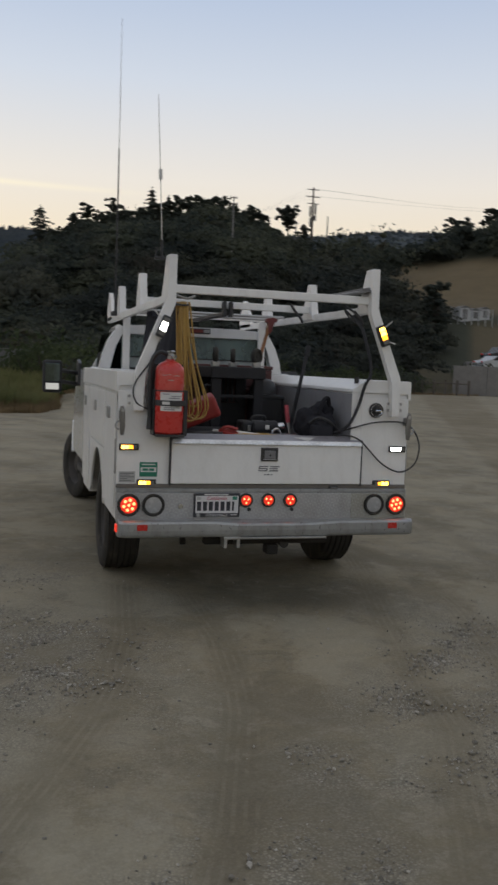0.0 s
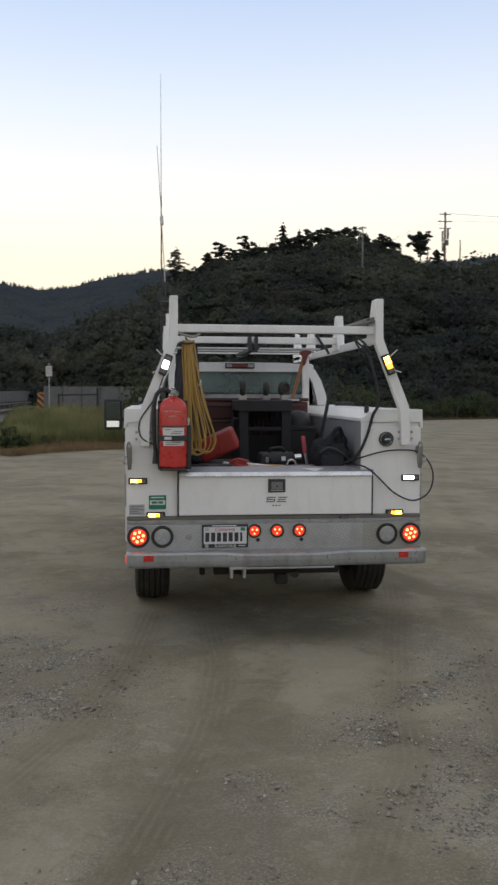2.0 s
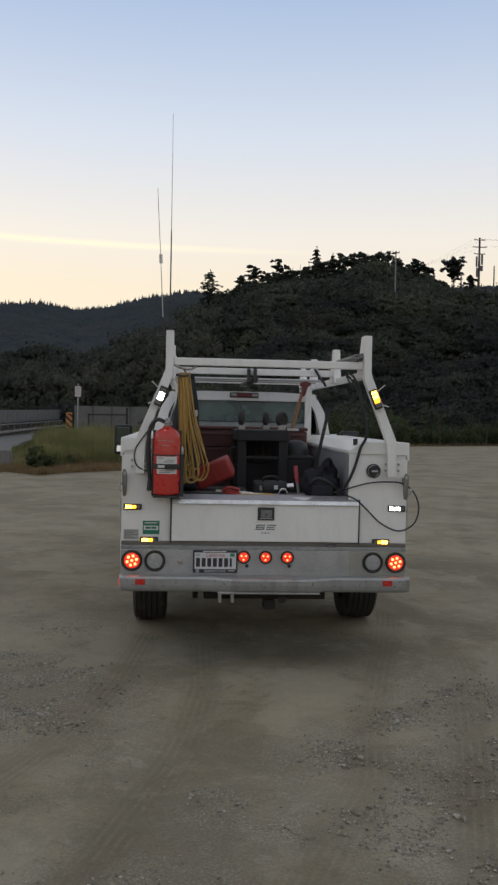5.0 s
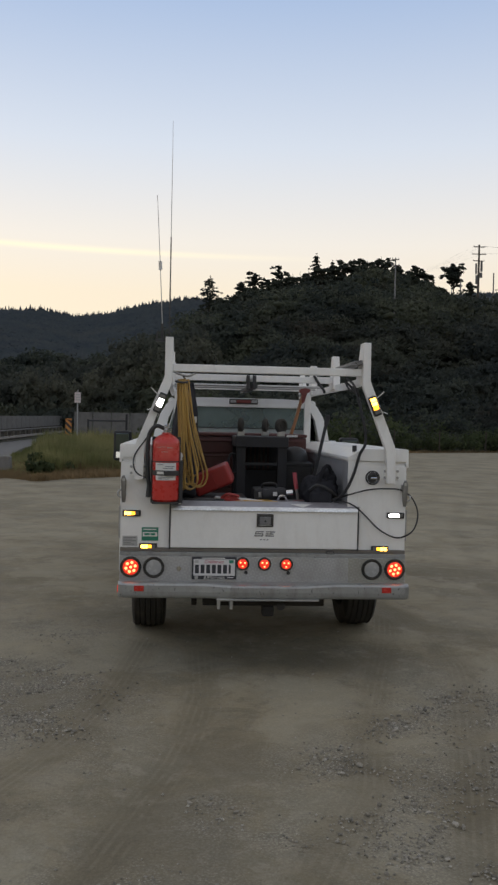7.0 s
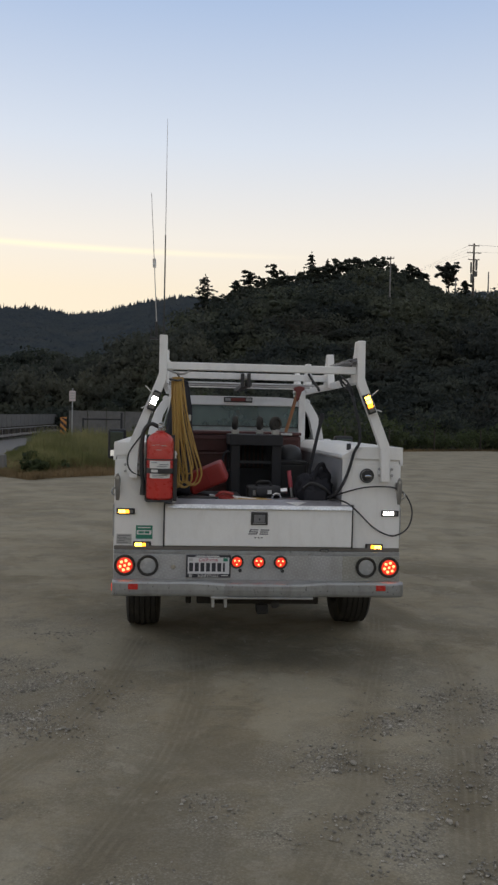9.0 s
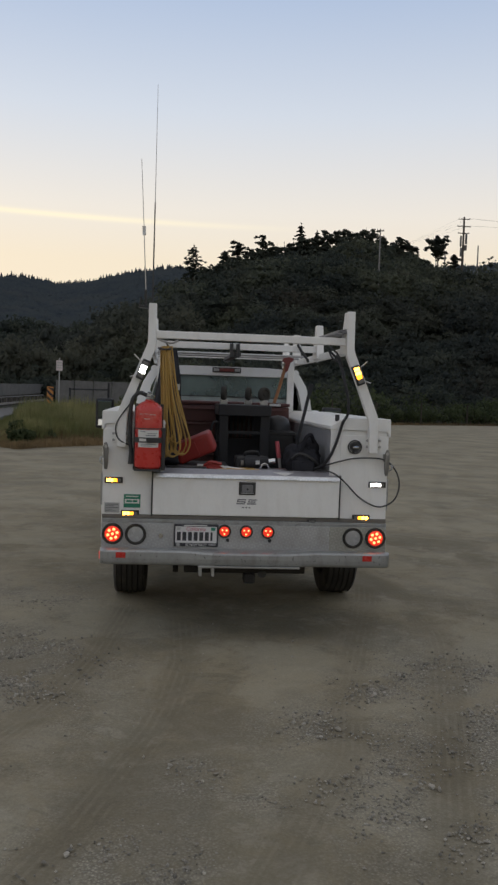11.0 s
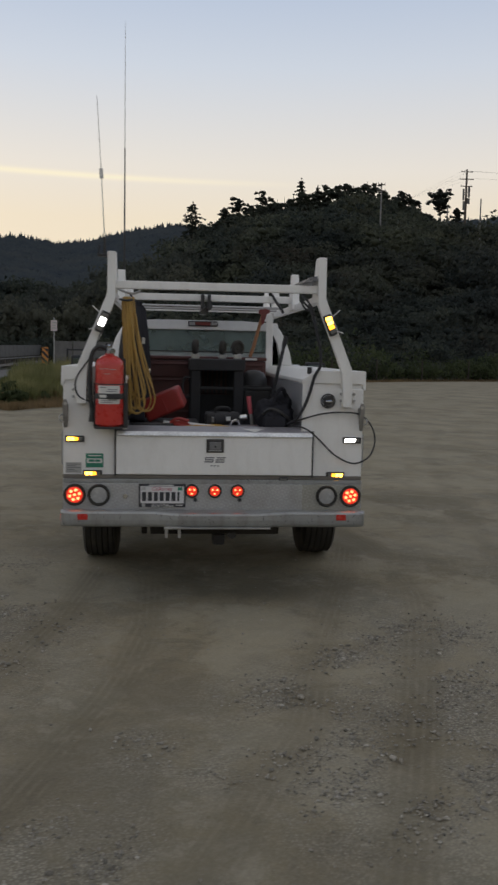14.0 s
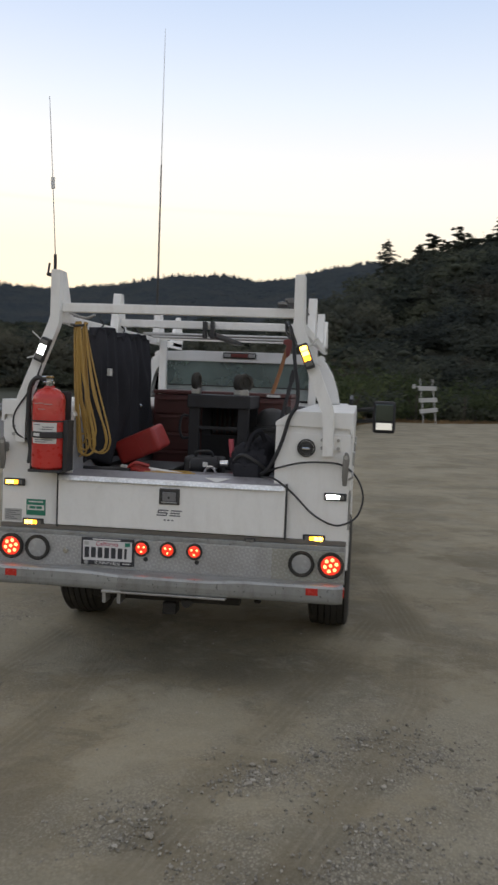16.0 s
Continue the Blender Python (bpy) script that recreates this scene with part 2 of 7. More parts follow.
CONCRETE = surface("concrete", (0.20, 0.19, 0.175), 0.9, vary=0.15, grain=6, stain=(0.13, 0.12, 0.11), stain_amt=0.7, bump=0.2)
FENCE = surface("weathered_fence", (0.155, 0.15, 0.142), 0.85, vary=0.2, grain=5, stain=(0.10, 0.095, 0.09), stain_amt=0.6, bump=0.1)
ASPHALT = surface("asphalt", (0.125, 0.121, 0.114), 0.9, vary=0.2, grain=20, stain=(0.06, 0.06, 0.06), stain_amt=0.5, bump=0.2)
POLEG = surface("silvered_pole_wood", (0.24, 0.23, 0.22), 0.9, vary=0.2, grain=12, bump=0.1)
POLEW = surface("weathered_pole_wood", (0.10, 0.085, 0.07), 0.9, vary=0.25, grain=12, bump=0.1)
SIGNW = surface("sign_white", (0.58, 0.50, 0.49), 0.5, vary=0.1, bump=0.0)
GALV = surface("galvanised_steel", (0.36, 0.37, 0.37), 0.5, 0.7, 0.15, 30, bump=0.02)
ORANGE = surface("marker_orange", (0.50, 0.20, 0.04), 0.5, vary=0.1, bump=0.0)
TANK = surface("white_shed_paint", (0.46, 0.46, 0.45), 0.6, vary=0.1, grain=5, bump=0.02)
CARDK = surface("car_dark_paint", (0.025, 0.026, 0.03), 0.25, vary=0.1, bump=0.0, coat=0.5)
CARLT = surface("car_silver_paint", (0.45, 0.46, 0.47), 0.3, 0.3, 0.05, bump=0.0, coat=0.4)
BARK = surface("bark", (0.055, 0.045, 0.036), 0.95, vary=0.3, grain=10, bump=0.3)
for dull, level in ((BLACKP, 0.3), (BLACKM, 0.25), (CLOTH, 0.08), (RUBBER, 0.25), (UNDER, 0.2)):
    dull.node_tree.nodes["Principled BSDF"].inputs["Specular IOR Level"].default_value = level
GLASS = glass("window_glass")


# dust: colour of a pale, uneven diffuse layer mixed over the glass
def milky_glass(name, dust, amount):
    m = glass(name, (0.55, 0.68, 0.64))
    n, l = m.node_tree.nodes, m.node_tree.links
    last = n["Material Output"].inputs["Surface"].links[0].from_socket
    df, mx = n.new("ShaderNodeBsdfDiffuse"), n.new("ShaderNodeMixShader")
    df.inputs[0].default_value = (*dust, 1)
    l.new(ramp(n, l, noise_tex(n, l, coords(n, l, 1.0), 3.0, 6), [(0.3, amount * 0.7), (0.7, amount * 1.2)]), mx.inputs[0])
    l.new(last, mx.inputs[1])
    l.new(df.outputs[0], mx.inputs[2])
    l.new(mx.outputs[0], n["Material Output"].inputs["Surface"])
    return m


REARGLASS = milky_glass("milky_rear_glass", (0.42, 0.52, 0.50), 0.32)
# lower band: the sky's reflection is put into a paler layer
REARLOW = milky_glass("sky_toned_lower_glass", (0.60, 0.66, 0.66), 0.55)
GLASSD = glass("windshield_glass", (0.6, 0.72, 0.68))
# upper mirror: a dark reflection is put into the low mirror colour
MIRRORD = surface("dark_toned_mirror_glass", (0.17, 0.21, 0.20), 0.03, 1.0, 0.01, bump=0.0)
MIRROR = surface("mirror_glass", (0.62, 0.64, 0.64), 0.03, 1.0, 0.01, bump=0.0)
TAILRED = glowing("tail_lens_red", (1.0, 0.05, 0.02), 0.7, (0.35, 0.02, 0.015))
LEDRED = glowing("led_red", (1.0, 0.2, 0.07), 5.0, (0.4, 0.03, 0.02))
AMBER = glowing("strobe_amber_lit", (1.0, 0.36, 0.02), 4.0, (0.5, 0.3, 0.05))
STROBEW = glowing("strobe_white_lit", (1.0, 0.97, 0.92), 14.0, (0.6, 0.6, 0.6))
AMBERHOT = glowing("strobe_amber_core", (1.0, 0.46, 0.05), 12.0, (0.5, 0.3, 0.05))
AMBERDIM = glowing("strobe_amber_dim", (0.9, 0.75, 0.06), 0.9, (0.3, 0.25, 0.05))
LEDOFF = surface("led_off", (0.16, 0.155, 0.14), 0.3, vary=0.1, bump=0.0)
LEAF_OAK = foliage("oak_foliage", (0.056, 0.068, 0.057), (0.120, 0.132, 0.088), russet=(0.105, 0.088, 0.060))
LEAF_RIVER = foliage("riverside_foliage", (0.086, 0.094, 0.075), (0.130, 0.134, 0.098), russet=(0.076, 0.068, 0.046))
# darker copy of the oak leaves, holding the shade at the hill's foot
LEAF_SHADE_TONED = foliage("shade_toned_foliage", (0.046, 0.056, 0.051), (0.102, 0.112, 0.082), russet=(0.080, 0.068, 0.050))
LEAF_PINE = foliage("pine_foliage", (0.044, 0.052, 0.044), (0.066, 0.075, 0.056))
LEAF_CREST = foliage("crest_oak_foliage", (0.062, 0.072, 0.060), (0.105, 0.116, 0.082), russet=(0.080, 0.068, 0.048))
LEAF_BUSH = foliage("bush_foliage", (0.048, 0.066, 0.032), (0.095, 0.116, 0.052), patch=0.5)
# far ridge: the blue of distance haze is put into the leaf colour
LEAF_HAZED = foliage("hazed_ridge_foliage", (0.080, 0.100, 0.113), (0.092, 0.114, 0.122), patch=0.03)
GRASSG = foliage("green_grass_blades", (0.15, 0.16, 0.06), (0.34, 0.31, 0.15), patch=0.5)
GRASST = foliage("dry_grass_blades", (0.18, 0.130, 0.068), (0.30, 0.215, 0.115), patch=0.5)


def ground_material():
    """Dusty compacted dirt: pale dust, olive-brown earth, pebbly dark patches, dark pressed tracks; soil and dry grass beyond the lot."""
    m, n, l, b = nodes_of("dirt_lot_ground")
    at = n.new("ShaderNodeAttribute")
    at.attribute_name = "zone"
    sep = n.new("ShaderNodeSeparateColor")
    l.new(at.outputs["Color"], sep.inputs[0])
    v = coords(n, l, 1.0)
    vs = coords(n, l, (1.0, 0.8, 1.0))
    # the far side of the lot is driven smooth and dusty
    place, worn = n.new("ShaderNodeSeparateXYZ"), n.new("ShaderNodeMapRange")
    l.new(v, place.inputs[0])
    for sock, val in zip(worn.inputs[1:5], (1.0, 12.0, 1.0, 0.6)):
        sock.default_value = val
    l.new(place.outputs[1], worn.inputs[0])

    def calm(fac):
        k = n.new("ShaderNodeMath")
        k.operation = "MULTIPLY"
        l.new(fac, k.inputs[0])
        l.new(worn.outputs[0], k.inputs[1])
        return k.outputs[0]

    big, mid, small = noise_tex(n, l, v, 0.42, 6, 0.65, 0.2), noise_tex(n, l, vs, 1.1, 6, 0.52, 0.15), noise_tex(n, l, v, 9.0, 6, 0.72, 0.1)
    fine, pebble = noise_tex(n, l, v, 60.0, 4, 0.7), noise_tex(n, l, v, 1.3, 6, 0.72, 0.2)
    grit = n.new("ShaderNodeTexVoronoi")
    grit.inputs["Scale"].default_value = 85.0
    grit.inputs["Randomness"].default_value = 1.0
    l.new(v, grit.inputs["Vector"])
    c = mixc(n, l, ramp(n, l, big, [(0.36, 0.0), (0.62, 1.0)]), (0.180, 0.152, 0.097), (0.280, 0.240, 0.160))
    c = mixc(n, l, ramp(n, l, mid, [(0.40, 0.0), (0.52, 0.2), (0.68, 0.7)]), c, (0.350, 0.304, 0.219))
    c = mixc(n, l, calm(ramp(n, l, mid, [(0.30, 0.75), (0.46, 0.0)])), c, (0.146, 0.119, 0.077))
    c = mixc(n, l, calm(ramp(n, l, small, [(0.55, 0.0), (0.75, 0.28)])), c, (0.43, 0.385, 0.29))
    c = mixc(n, l, calm(ramp(n, l, small, [(0.25, 0.35), (0.42, 0.0)])), c, (0.12, 0.099, 0.067))
    stones = mixc(n, l, grit.outputs["Color"], (0.110, 0.096, 0.070), (0.37, 0.33, 0.255))
    stones = mixc(n, l, ramp(n, l, grit.outputs["Distance"], [(0.25, 0.0), (0.6, 0.8)]), stones, (0.085, 0.078, 0.062))
    pm = calm(ramp(n, l, pebble, [(0.50, 0.0), (0.64, 0.6)]))
    c = mixc(n, l, pm, c, stones)
    # scuffed dust: hard-edged pale and dark blotches a hand or two across
    scuff = noise_tex(n, l, v, 2.2, 8, 0.66, 0.9)
    c = mixc(n, l, calm(ramp(n, l, scuff, [(0.53, 0.0), (0.61, 0.52)])), c, (0.33, 0.295, 0.225))
    c = mixc(n, l, calm(ramp(n, l, scuff, [(0.37, 0.5), (0.44, 0.0)])), c, (0.135, 0.117, 0.086))
    mott = noise_tex(n, l, v, 1.6, 9, 0.74, 0.6)
    c = mixc(n, l, ramp(n, l, mott, [(0.47, 0.0), (0.58, 0.42)]), c, (0.212, 0.204, 0.166))
    c = mixc(n, l, calm(ramp(n, l, noise_tex(n, l, v, 6.5, 8, 0.75, 0.4), [(0.40, 0.45), (0.49, 0.0), (0.60, 0.0), (0.70, 0.40)])), c, mixc(n, l, ramp(n, l, mott, [(0.45, 0.0), (0.55, 1.0)]), (0.130, 0.112, 0.080), (0.40, 0.365, 0.29)))
    blot = noise_tex(n, l, v, 0.85, 10, 0.62, 0.35)
    c = mixc(n, l, calm(ramp(n, l, blot, [(0.515, 0.0), (0.565, 0.5)])), c, (0.37, 0.335, 0.25))
    c = mixc(n, l, calm(ramp(n, l, blot, [(0.40, 0.45), (0.455, 0.0)])), c, (0.145, 0.126, 0.090))
    # grey crushed stone where gravel gathers
    gr = n.new("ShaderNodeAttribute")
    gr.attribute_name = "gravel"
    gm = n.new("ShaderNodeMath")
    gm.operation = "MULTIPLY"
    l.new(gr.outputs["Fac"], gm.inputs[0])
    l.new(ramp(n, l, noise_tex(n, l, v, 3.4, 7, 0.7, 0.5), [(0.40, 0.12), (0.60, 0.9)]), gm.inputs[1])
    grey = mixc(n, l, grit.outputs["Color"], (0.21, 0.195, 0.156), (0.50, 0.465, 0.38))
    grey = mixc(n, l, ramp(n, l, grit.outputs["Distance"], [(0.25, 0.0), (0.6, 0.8)]), grey, (0.115, 0.105, 0.088))
    c = mixc(n, l, gm.outputs[0], c, grey)
    c = mixc(n, l, 0.22, c, ramp(n, l, fine, [(0.3, (0.10, 0.09, 0.07)), (0.55, (0.25, 0.23, 0.18)), (0.8, (0.46, 0.43, 0.37))]))
    # wheel tracks: pressed dark, ribbed by the tyres' tread
    trk = ramp(n, l, at.outputs["Alpha"], [(0.0, 0.82), (1.0, 0.0)])
    across, wave = n.new("ShaderNodeAttribute"), n.new("ShaderNodeMath")
    across.attribute_name = "across"
    wave.operation = "SINE"
    l.new(across.outputs["Fac"], wave.inputs[0])
    rib = n.new("ShaderNodeMath")
    rib.operation = "MULTIPLY"
    l.new(ramp(n, l, wave.outputs[0], [(0.0, 0.0), (0.75, 1.0)]), rib.inputs[0])
    l.new(ramp(n, l, noise_tex(n, l, v, 5.0, 4, 0.7, 0.3), [(0.42, 0.0), (0.56, 0.75)]), rib.inputs[1])
    pressed = mixc(n, l, small, (0.100, 0.084, 0.056), (0.150, 0.129, 0.088))
    pressed = mixc(n, l, rib.outputs[0], pressed, (0.22, 0.195, 0.145))
    c = mixc(n, l, trk, c, pressed)
    c = mixc(n, l, 1.0, c, (1.0, 0.99, 0.955), "MULTIPLY")
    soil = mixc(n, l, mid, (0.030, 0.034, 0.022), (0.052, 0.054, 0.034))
    # far slopes: soil takes the same haze blue as the ridge trees
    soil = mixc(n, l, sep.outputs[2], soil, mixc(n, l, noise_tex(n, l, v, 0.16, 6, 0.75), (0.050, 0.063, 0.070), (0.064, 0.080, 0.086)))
    gold = mixc(n, l, noise_tex(n, l, v, 0.25, 6, 0.7), (0.100, 0.078, 0.044), (0.190, 0.145, 0.080))
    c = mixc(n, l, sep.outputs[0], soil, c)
    c = mixc(n, l, sep.outputs[1], c, gold)
    l.new(c, b.inputs["Base Color"])
    b.inputs["Roughness"].default_value = 0.92
    b.inputs["Specular IOR Level"].default_value = 0.25
    hgt = mixc(n, l, ramp(n, l, pebble, [(0.45, 0.15), (0.66, 0.8)]), fine, grit.outputs["Distance"])
    hgt = mixc(n, l, 0.5, hgt, small)
    bumped(n, l, b, hgt, 0.6, 0.015)
    return m


GROUND = ground_material()


def stone_material():
    """Gravel: each stone its own grey-brown."""
    m, n, l, b = nodes_of("gravel_stone")
    g = n.new("ShaderNodeNewGeometry")
    c = ramp(n, l, g.outputs["Random Per Island"], [(0.0, (0.10, 0.092, 0.077)), (0.35, (0.20, 0.185, 0.15)), (0.75, (0.31, 0.285, 0.235)), (1.0, (0.48, 0.45, 0.385))])
    c = mixc(n, l, 0.3, c, ramp(n, l, noise_tex(n, l, coords(n, l, 1.0), 120.0, 3), [(0.3, (0.12, 0.11, 0.09)), (0.7, (0.36, 0.33, 0.28))]))
    l.new(c, b.inputs["Base Color"])
    b.inputs["Roughness"].default_value = 0.9
    return m


STONE = stone_material()

# ---- ground: one sheet from the lot up the hills to the far ridge ----
CX, CY = 0.0, -6.0
AZ = np.array
E_NEAR = (AZ([-180, -60, -30, -12, -4, -2, 0, 2, 4, 6, 10, 13, 15, 17, 20, 24, 26, 28, 31, 40, 70, 180]),
          AZ([4, 2.8, 2.4, 3.0, 3.3, 3.6, 4.5, 5.6, 6.65, 7.25, 8.0, 8.6, 7.8, 7.05, 7.1, 7.1, 7.3, 8.0, 8.7, 8.8, 5, 4]))
E_FAR = (AZ([-180, -40, -30, -23, -20, -16, -12, -9, -7, -5, -2.5, 0, 3, 8, 20, 24, 28, 60, 180]),
         AZ([4, 4.6, 5.05, 5.25, 5.15, 5.65, 6.38, 6.48, 6.15, 6.45, 7.12, 7.5, 7.55, 7.85, 8.1, 8.5, 8.4, 5, 4]))
EDGE = (AZ([-180, -60, -30, -16, -14, -13.4, -12.2, -10.5, -9, -5.5, -1.5, 0, 1.2, 3, 6, 10, 20, 30, 45, 90, 180]),
        AZ([36, 36, 38, 36, 30, 26.3, 26.7, 25.4, 26.4, 27.8, 28.3, 31, 44, 49, 50, 55, 68, 82, 80, 50, 40]))
# the road's two sides: y, x of the verge towards the lot, x of the far side
ROAD = (AZ([4, 12, 18, 22.4, 26, 33.7, 38.7, 49.7, 60, 71, 84]), AZ([-12.0, -9.2, -7.2, -7.1, -7.5, -8.3, -8.8, -10.0, -10.5, -10.9, -11.3]), AZ([-22, -17, -14.2, -13.4, -13.1, -12.9, -12.9, -13.1, -13.3, -13.3, -13.3]))
R_NEAR, R_FAR = 205.0, 900.0


def smooth(a, b, x):
    t = np.clip((x - a) / (b - a), 0, 1)
    return t * t * (3 - 2 * t)


def wob(x, y, s, k=0.0):
    """Cheap smooth variation between -1 and 1."""
    return (np.sin(x * s + 1.3 + k) * np.cos(y * s * 1.13 - 0.7 + k) + np.sin(x * s * 2.3 - y * s * 1.9 + 2 * k) * 0.5 + np.sin(y * s * 3.7 + x * s * 1.1 + k) * 0.3) / 1.8


def height(x, y):
    x, y = np.asarray(x, float), np.asarray(y, float)
    az, r = np.degrees(np.arctan2(x - CX, y - CY)), np.hypot(x - CX, y - CY)
    e, en, ef = np.interp(az, *EDGE), np.radians(np.interp(az, *E_NEAR)), np.radians(np.interp(az, *E_FAR))
    hn, hf = R_NEAR * np.tan(en) + 1.65, R_FAR * np.tan(ef) + 1.65
    start = np.maximum(e + 8, 62 + 44 * (1 - smooth(-7.0, -2.5, az)))
    t = np.clip((r - start) / (R_NEAR - start), 0, 1)
    z = hn * (0.35 * t + 0.65 * t * t * (3 - 2 * t))
    dip = hn * 0.25 * smooth(R_NEAR, 330, r)
    z = z - dip * (r > R_NEAR) + (hf - hn * 0.75) * smooth(330, R_FAR, r)
    z = z - 0.4 * hf * smooth(R_FAR, 2600, r)
    z = z + wob(x, y, 0.045) * 2.2 * smooth(80, 150, r) * (1 - smooth(150, 205, r) * 0.6)
    mound = smooth(0, 7, r - e) * (1 - smooth(18, 30, r - e)) * smooth(-11.6, -9.2, az) * (1 - smooth(0, 2, az))
    z = z + 0.6 * mound
    # the lot: slight undulation, wheel ruts, a fall towards +x
    lot = 1 - smooth(-2, 3, r - e)
    z = z + lot * (wob(x, y, 1.1) * 0.003 + wob(x, y, 4.3, 1.0) * 0.002) * smooth(0.8, 2.5, np.hypot(x, np.minimum(np.abs(y - 1.27), np.abs(y - 4.95))))
    z = z + 0.045 * np.exp(-((x - 0.92) ** 2 + (y - 1.3) ** 2) / 0.45) + 0.02 * np.exp(-((x + 0.85) ** 2 + (y - 1.3) ** 2) / 0.45)
    z = z + lot * 0.018 * wob(x, y, 0.3, 0.4) * smooth(-0.5, -4, y)
    return z


RUTS = (((-0.42, 0.3), (-0.42, -0.54), (-0.51, -1.24), (-0.58, -1.63), (-0.73, -2.14), (-0.88, -2.65), (-1.25, -3.6), (-1.8, -5.0)), ((-0.84, 0.7), (-0.97, -0.42), (-1.1, -1.05), (-1.28, -1.62), (-1.5, -2.15), (-1.95, -3.2), (-2.7, -4.5)),
        ((1.2, 1.4), (1.05, 0.74), (0.77, -0.2), (0.47, -1.28), (0.32, -1.97), (-0.05, -2.8), (-0.7, -4.2)), ((1.16, 3.6), (1.34, 2.3), (1.47, 0.95), (1.42, 0.1), (1.29, -0.46), (0.95, -1.6), (0.6, -2.7), (0.1, -4.2)),
        ((6.0, 14.0), (4.2, 9.0), (3.1, 4.5), (2.4, 1.0), (2.05, -1.5), (1.9, -4.0)), ((-7.0, 12.0), (-4.6, 6.5), (-3.2, 2.6), (-2.5, -0.5), (-2.4, -3.5)), ((9.0, 16.0), (7.2, 9.5), (5.8, 4.5), (4.9, 0.0), (4.6, -4.0)))


def tracks(x, y):
    """0 to 1: how far the ground is pressed dark by wheels that swung through the lot."""
    out = np.zeros_like(x)
    for k, line in enumerate(RUTS):
        best = np.full_like(x, 9.0)
        for (ax, ay), (bx, by) in zip(line, line[1:]):
            t = np.clip(((x - ax) * (bx - ax) + (y - ay) * (by - ay)) / ((bx - ax) ** 2 + (by - ay) ** 2), 0, 1)
            best = np.minimum(best, np.hypot(x - ax - t * (bx - ax), y - ay - t * (by - ay)))
        w = 0.115 + 0.03 * wob(x, y, 1.9)
        out = np.maximum(out, np.exp(-(best / w) ** 4) * np.clip(0.74 + 0.4 * wob(x, y, 0.9, line[0][0]), 0, 1) * (1.0 if k < 2 else 0.9 if k < 4 else 0.45))
    return out


def across_track(x, y):
    """Signed distance from the nearest of the fresh wheel tracks' middles."""
    best, out = np.full_like(x, 9.0), np.zeros_like(x)
    for line in RUTS[:4]:
        for (ax, ay), (bx, by) in zip(line, line[1:]):
            dx, dy = bx - ax, by - ay
            n2 = dx * dx + dy * dy
            t = np.clip(((x - ax) * dx + (y - ay) * dy) / n2, 0, 1)
            far = np.hypot(x - ax - t * dx, y - ay - t * dy)
            out = np.where(far < best, ((x - ax) * dy - (y - ay) * dx) / math.sqrt(n2), out)
            best = np.minimum(best, far)
    return out


def mesh_object(name, verts, faces, mat, parent=None, smooth_shade=False):
    """From arrays: verts (n, 3), faces (m, 3 or 4)."""
    me = bpy.data.meshes.new(name)
    nv, nf, k = len(verts), len(faces), faces.shape[1]
    me.vertices.add(nv)
    me.vertices.foreach_set("co", np.ascontiguousarray(verts, np.float32).ravel())
    me.loops.add(nf * k)
    me.loops.foreach_set("vertex_index", np.ascontiguousarray(faces, np.int32).ravel())
    me.polygons.add(nf)
    me.polygons.foreach_set("loop_start", np.arange(nf, dtype=np.int32) * k)
    me.polygons.foreach_set("loop_total", np.full(nf, k, np.int32))
    me.polygons.foreach_set("use_smooth", np.full(nf, smooth_shade))
    me.update(calc_edges=True)
    me.validate()
    me.materials.append(mat)
    ob = new(name, me)
    if parent is not None:
        ob.parent = parent
    return ob


azs = np.concatenate([np.arange(-180, -36, 4.0), np.arange(-36, 44, 0.33), np.arange(44, 180, 4.0)])
rs = 0.4 * 1.026 ** np.arange(0, 350)
gx = CX + rs[:, None] * np.sin(np.radians(azs))[None]
gy = CY + rs[:, None] * np.cos(np.radians(azs))[None]
gz = height(gx, gy)
tr = tracks(gx, gy) * (rs[:, None] < 60)
gz = gz - 0.008 * tr
na, nr = len(azs), len(rs)
gv = np.concatenate([np.stack([gx, gy, gz], -1).reshape(-1, 3), [[CX, CY, float(height(CX, CY))]]])
idx = np.arange(na * nr).reshape(nr, na)
nxt = np.roll(idx, -1, 1)
gf = np.stack([idx[:-1], nxt[:-1], nxt[1:], idx[1:]], -1).reshape(-1, 4)[:, ::-1]
cap = np.stack([np.full(na, na * nr), np.full(na, na * nr), nxt[0], idx[0]], -1)[:, [0, 2, 3]]
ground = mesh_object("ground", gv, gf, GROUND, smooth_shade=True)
bmg = bmesh.new()
bmg.from_mesh(ground.data)
bmg.verts.ensure_lookup_table()
for a, b_, c_ in cap:
    f = bmg.faces.new((bmg.verts[int(a)], bmg.verts[int(c_)], bmg.verts[int(b_)]))
    f.smooth = True
bmesh.ops.recalc_face_normals(bmg, faces=bmg.faces)
bmg.to_mesh(ground.data)
bmg.free()
AZG, RG = np.broadcast_to(azs[None], gx.shape), np.broadcast_to(rs[:, None], gx.shape)


